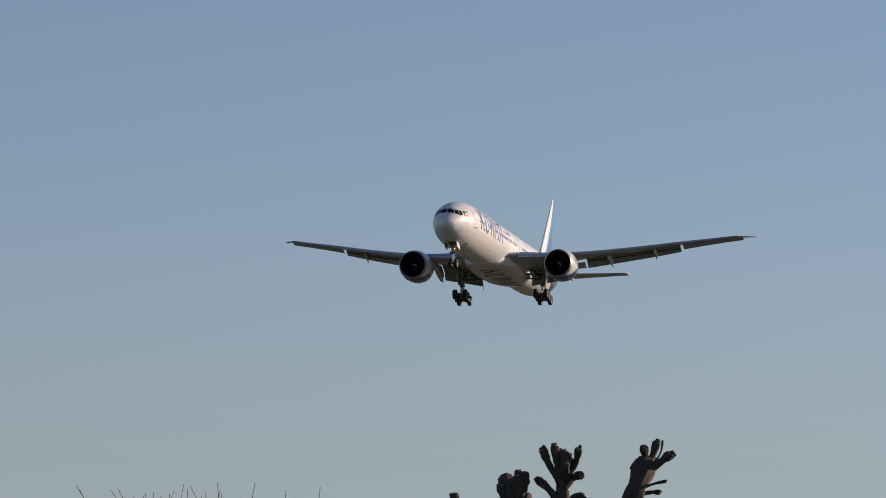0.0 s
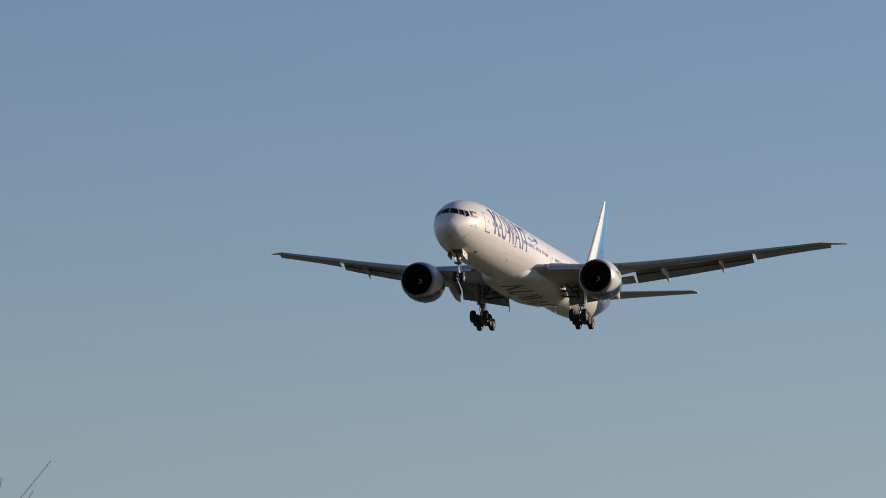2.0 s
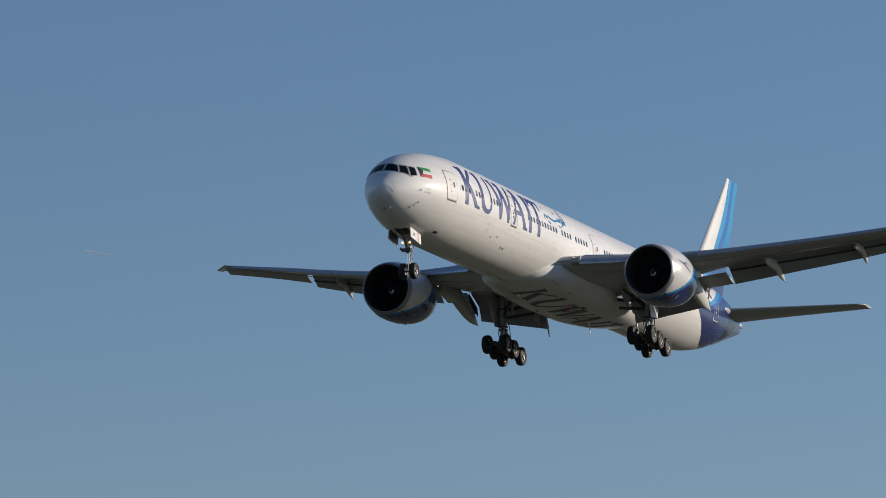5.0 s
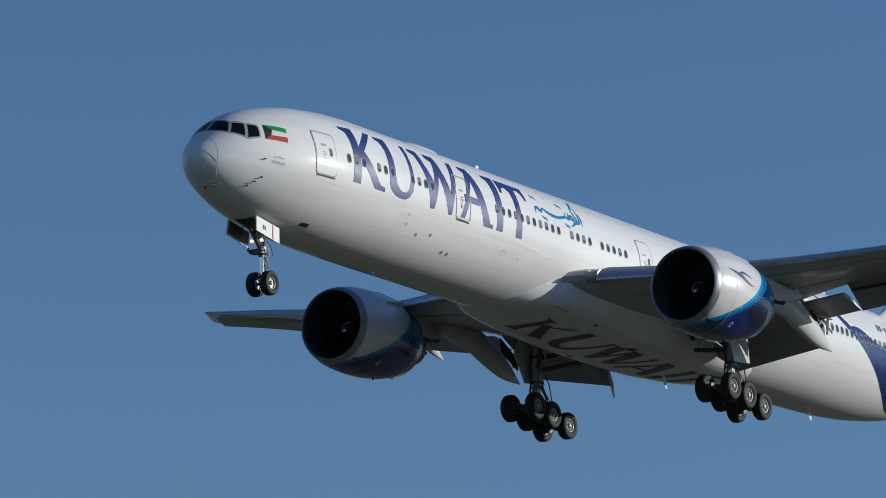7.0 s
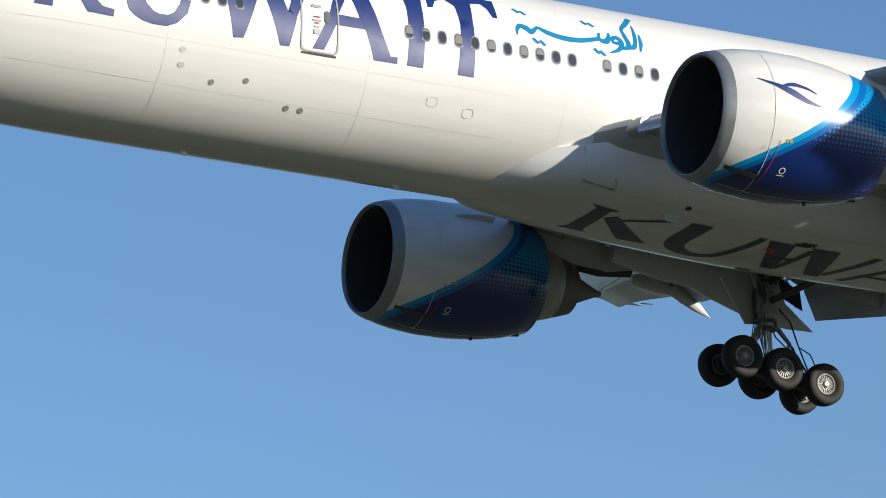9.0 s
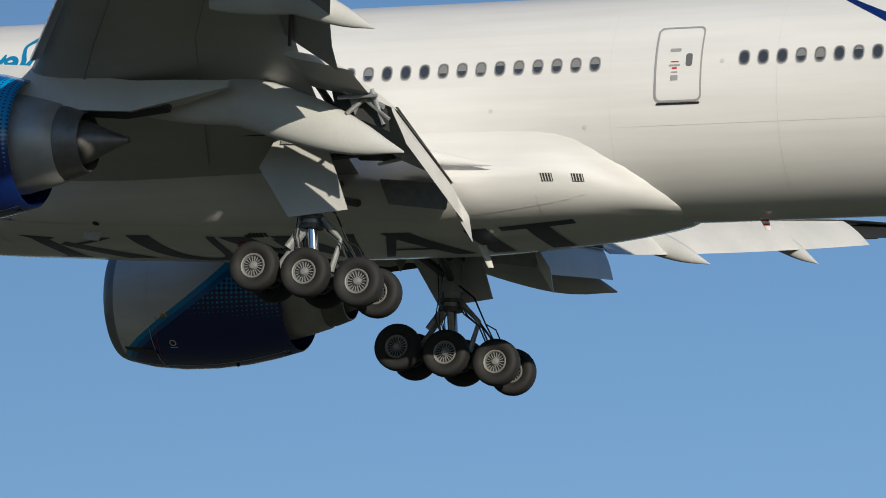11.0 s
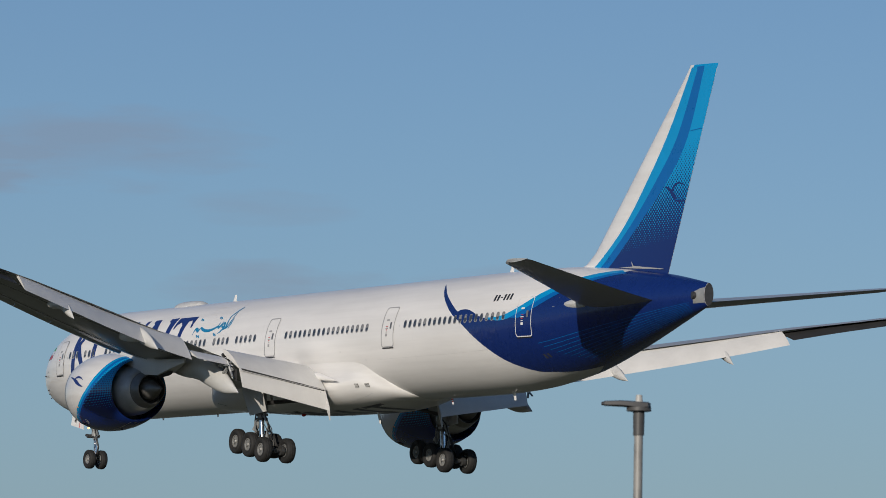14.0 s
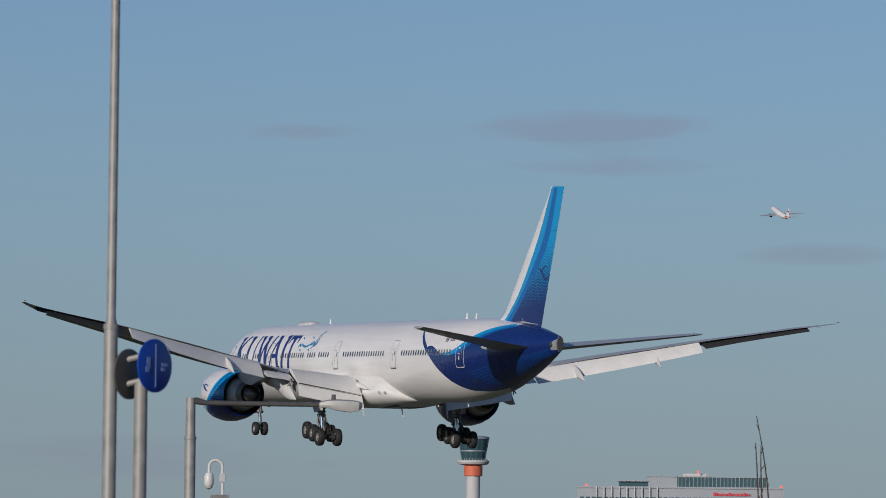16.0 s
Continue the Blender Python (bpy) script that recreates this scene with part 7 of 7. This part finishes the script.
# short vapour trail, far off
b = bmesh.new()
c0, c1 = bearing(64.47, 8.435, 4400), bearing(64.82, 8.375, 4400)
tube(b, [c0.lerp(c1, k / 8) for k in range(9)], [0.6, 0.75, 0.65, 0.58, 0.5, 0.42, 0.34, 0.24, 0.1], 8)
trail = part("contrail", b, M_CONTRAIL, None)
tagged(trail, "short thin white vapour trail in the sky", "contrail")

# ---- the second airliner, climbing away ----
jet = thing("climbing_airliner", "small far white airliner with a red and blue tail, climbing", "airplane")
jetrings = []
b = bmesh.new()
for x, r, z in ((0, 0.05, -0.4), (0.5, 0.9, -0.25), (2, 1.6, -0.1), (5, 1.97, 0), (24, 1.97, 0), (30, 1.5, 0.5), (35, 0.7, 1.1), (37.5, 0.15, 1.4)):
    jetrings.append([Vector((x, r * math.cos(a), z + r * math.sin(a))) for a in [2 * math.pi * k / 20 for k in range(20)]])
ring_loft(b, jetrings)
part("fuselage", b, M_WHITE, jet, "white body")
b = bmesh.new()
ring_loft(b, [[Vector((x, r * math.cos(a), z + r * math.sin(a))) for a in [2 * math.pi * k / 20 for k in range(20)]] for x, r, z in ((31, 1.4, 0.6), (33, 1.1, 0.85), (35, 0.73, 1.1))], (False, False))
part("rear_band", b, M_RED, jet, "red rear body")
for side in (-1, 1):
    b = bmesh.new()
    ring_loft(b, [span_ring(side * y, 12 + y * 0.55, -1.2 + y * 0.09, 7.2 - y * 0.33, 0.11) for y in (1, 4, 8, 12, 17)])
    part("wing", b, M_GREY, jet, "grey wing")
    b = bmesh.new()
    ring_loft(b, [span_ring(side * y, 32 + y * 0.6, 1.2 + y * 0.1, 3.6 - y * 0.35, 0.1) for y in (0.4, 3, 6.2)])
    part("tailplane", b, M_GREY, jet, "grey tailplane")
    b = bmesh.new()
    lathe(b, [(11.5, 0.85), (12, 1.1), (13.5, 1.15), (15.2, 0.9), (15.3, 0.3)], (0, side * 5.75, -2.2), "x", 18)
    lathe(b, [(11.7, 0.85), (12.2, 0.0)], (0, side * 5.75, -2.2), "x", 18)
    part("engine", b, M_NAVY, jet, "dark blue engine pod")
b = bmesh.new()
for z, le, ch in ((1.2, 29, 6.4), (4, 31.4, 4.8), (8, 34.6, 2.6)):
    jetrings.append([Vector((le + c * ch, t * ch, z)) for c, t in foil(8, 0.1, 0)])
ring_loft(b, jetrings[-3:])
part("tail_fin", b, M_WHITE, jet, "white tail fin")
b = bmesh.new()
for z0, z1 in ((5.4, 6.6),):
    q = lambda z, f: Vector((29 + (z - 1.2) * 0.82 + f * (6.4 - (z - 1.2) * 0.56), 0, z))
    for s in (-1, 1):
        slab(b, [q(z0, 0.2) + Vector((0, s * 0.3, 0)), q(z0, 0.95) + Vector((0, s * 0.12, 0)), q(z1, 0.95) + Vector((0, s * 0.1, 0)), q(z1, 0.2) + Vector((0, s * 0.25, 0))], 0.05)
part("tail_stripes", b, M_RED, jet, "red fin stripes", smooth=False)

# ---- movement ----
FLIGHT = [
    (0.0, 713.89, 145.68, 80.84, -0.02, 1.84, -0.69),
    (0.5, 676.15, 145.27, 78.86, -0.01, 1.83, -0.57),
    (1.0, 638.58, 144.89, 76.89, 0.01, 1.80, -0.44),
    (1.5, 601.17, 144.54, 74.92, 0.05, 1.62, -0.36),
    (2.0, 563.92, 144.22, 72.97, 0.09, 1.49, -0.35),
    (2.5, 526.82, 143.92, 71.01, 0.09, 1.39, -0.22),
    (3.0, 489.85, 143.66, 69.07, 0.07, 1.41, -0.09),
    (3.5, 453.00, 143.43, 67.13, 0.05, 1.40, -0.00),
    (4.0, 416.28, 143.23, 65.21, 0.00, 1.49, 0.06),
    (4.5, 379.66, 143.06, 63.29, -0.05, 1.57, 0.15),
    (5.0, 343.15, 142.92, 61.38, -0.10, 1.64, 0.24),
    (5.2, 328.57, 142.87, 60.62, -0.12, 1.66, 0.24),
    (5.8, 284.91, 142.76, 58.35, -0.03, 1.55, 0.20),
    (6.5, 234.11, 142.68, 55.72, 0.07, 1.44, 0.15),
    (7.3, 176.20, 142.66, 52.75, 0.18, 1.30, 0.09),
    (7.5, 161.74, 142.67, 52.01, 0.18, 1.32, 0.07),
    (8.0, 125.63, 142.71, 50.17, 0.13, 1.40, 0.05),
    (8.5, 89.56, 142.78, 48.34, 0.11, 1.42, 0.13),
    (9.0, 53.51, 142.88, 46.53, 0.13, 1.40, 0.32),
    (9.5, 17.47, 143.01, 44.74, 0.20, 1.46, 0.19),
    (10.0, -18.55, 143.17, 42.96, 0.27, 1.56, -0.07),
    (10.6, -61.78, 143.40, 40.84, 0.08, 1.37, 0.00),
    (11.2, -105.03, 143.67, 38.75, -0.12, 1.19, 0.08),
    (11.8, -148.31, 143.99, 36.68, -0.31, 1.01, 0.15),
    (12.3, -184.42, 144.29, 34.97, -0.48, 0.86, 0.22),
    (12.5, -198.87, 144.42, 34.30, -0.48, 0.85, 0.23),
    (13.0, -235.04, 144.76, 32.62, -0.42, 0.94, 0.10),
    (13.5, -271.27, 145.13, 30.95, -0.35, 1.03, 0.10),
    (14.0, -307.56, 145.53, 29.31, -0.12, 1.46, 0.11),
    (14.5, -343.92, 145.96, 27.69, 0.04, 1.78, 0.06),
    (15.0, -380.37, 146.42, 26.09, 0.16, 1.98, 0.11),
    (15.5, -416.91, 146.91, 24.51, 0.20, 2.01, 0.14),
    (16.0, -453.56, 147.43, 22.95, 0.19, 1.90, 0.21),
]


def motions():
    walk(plane, [(t, pose(x, y, z, rx, ry, rz)) for t, x, y, z, rx, ry, rz in FLIGHT])
    for ob, side in FANS:
        walk(ob, [(0.1 * k, pose(26.9, side * 9.72, ENG_Z, 75.0 * k, 0, 0)) for k in range(161)])
    rows = []
    for t in range(0, 17, 2):
        p = bearing(-66.61 - 0.43 * (t - 15.75), 4.135 + 0.168 * (t - 15.75), 4150)
        rows.append((float(t), Matrix.Translation(p) @ pose(0, 0, 0, 0, 18, 0) @ pose(0, 0, 0, 6, 0, -3)))
    walk(jet, rows)


motions()
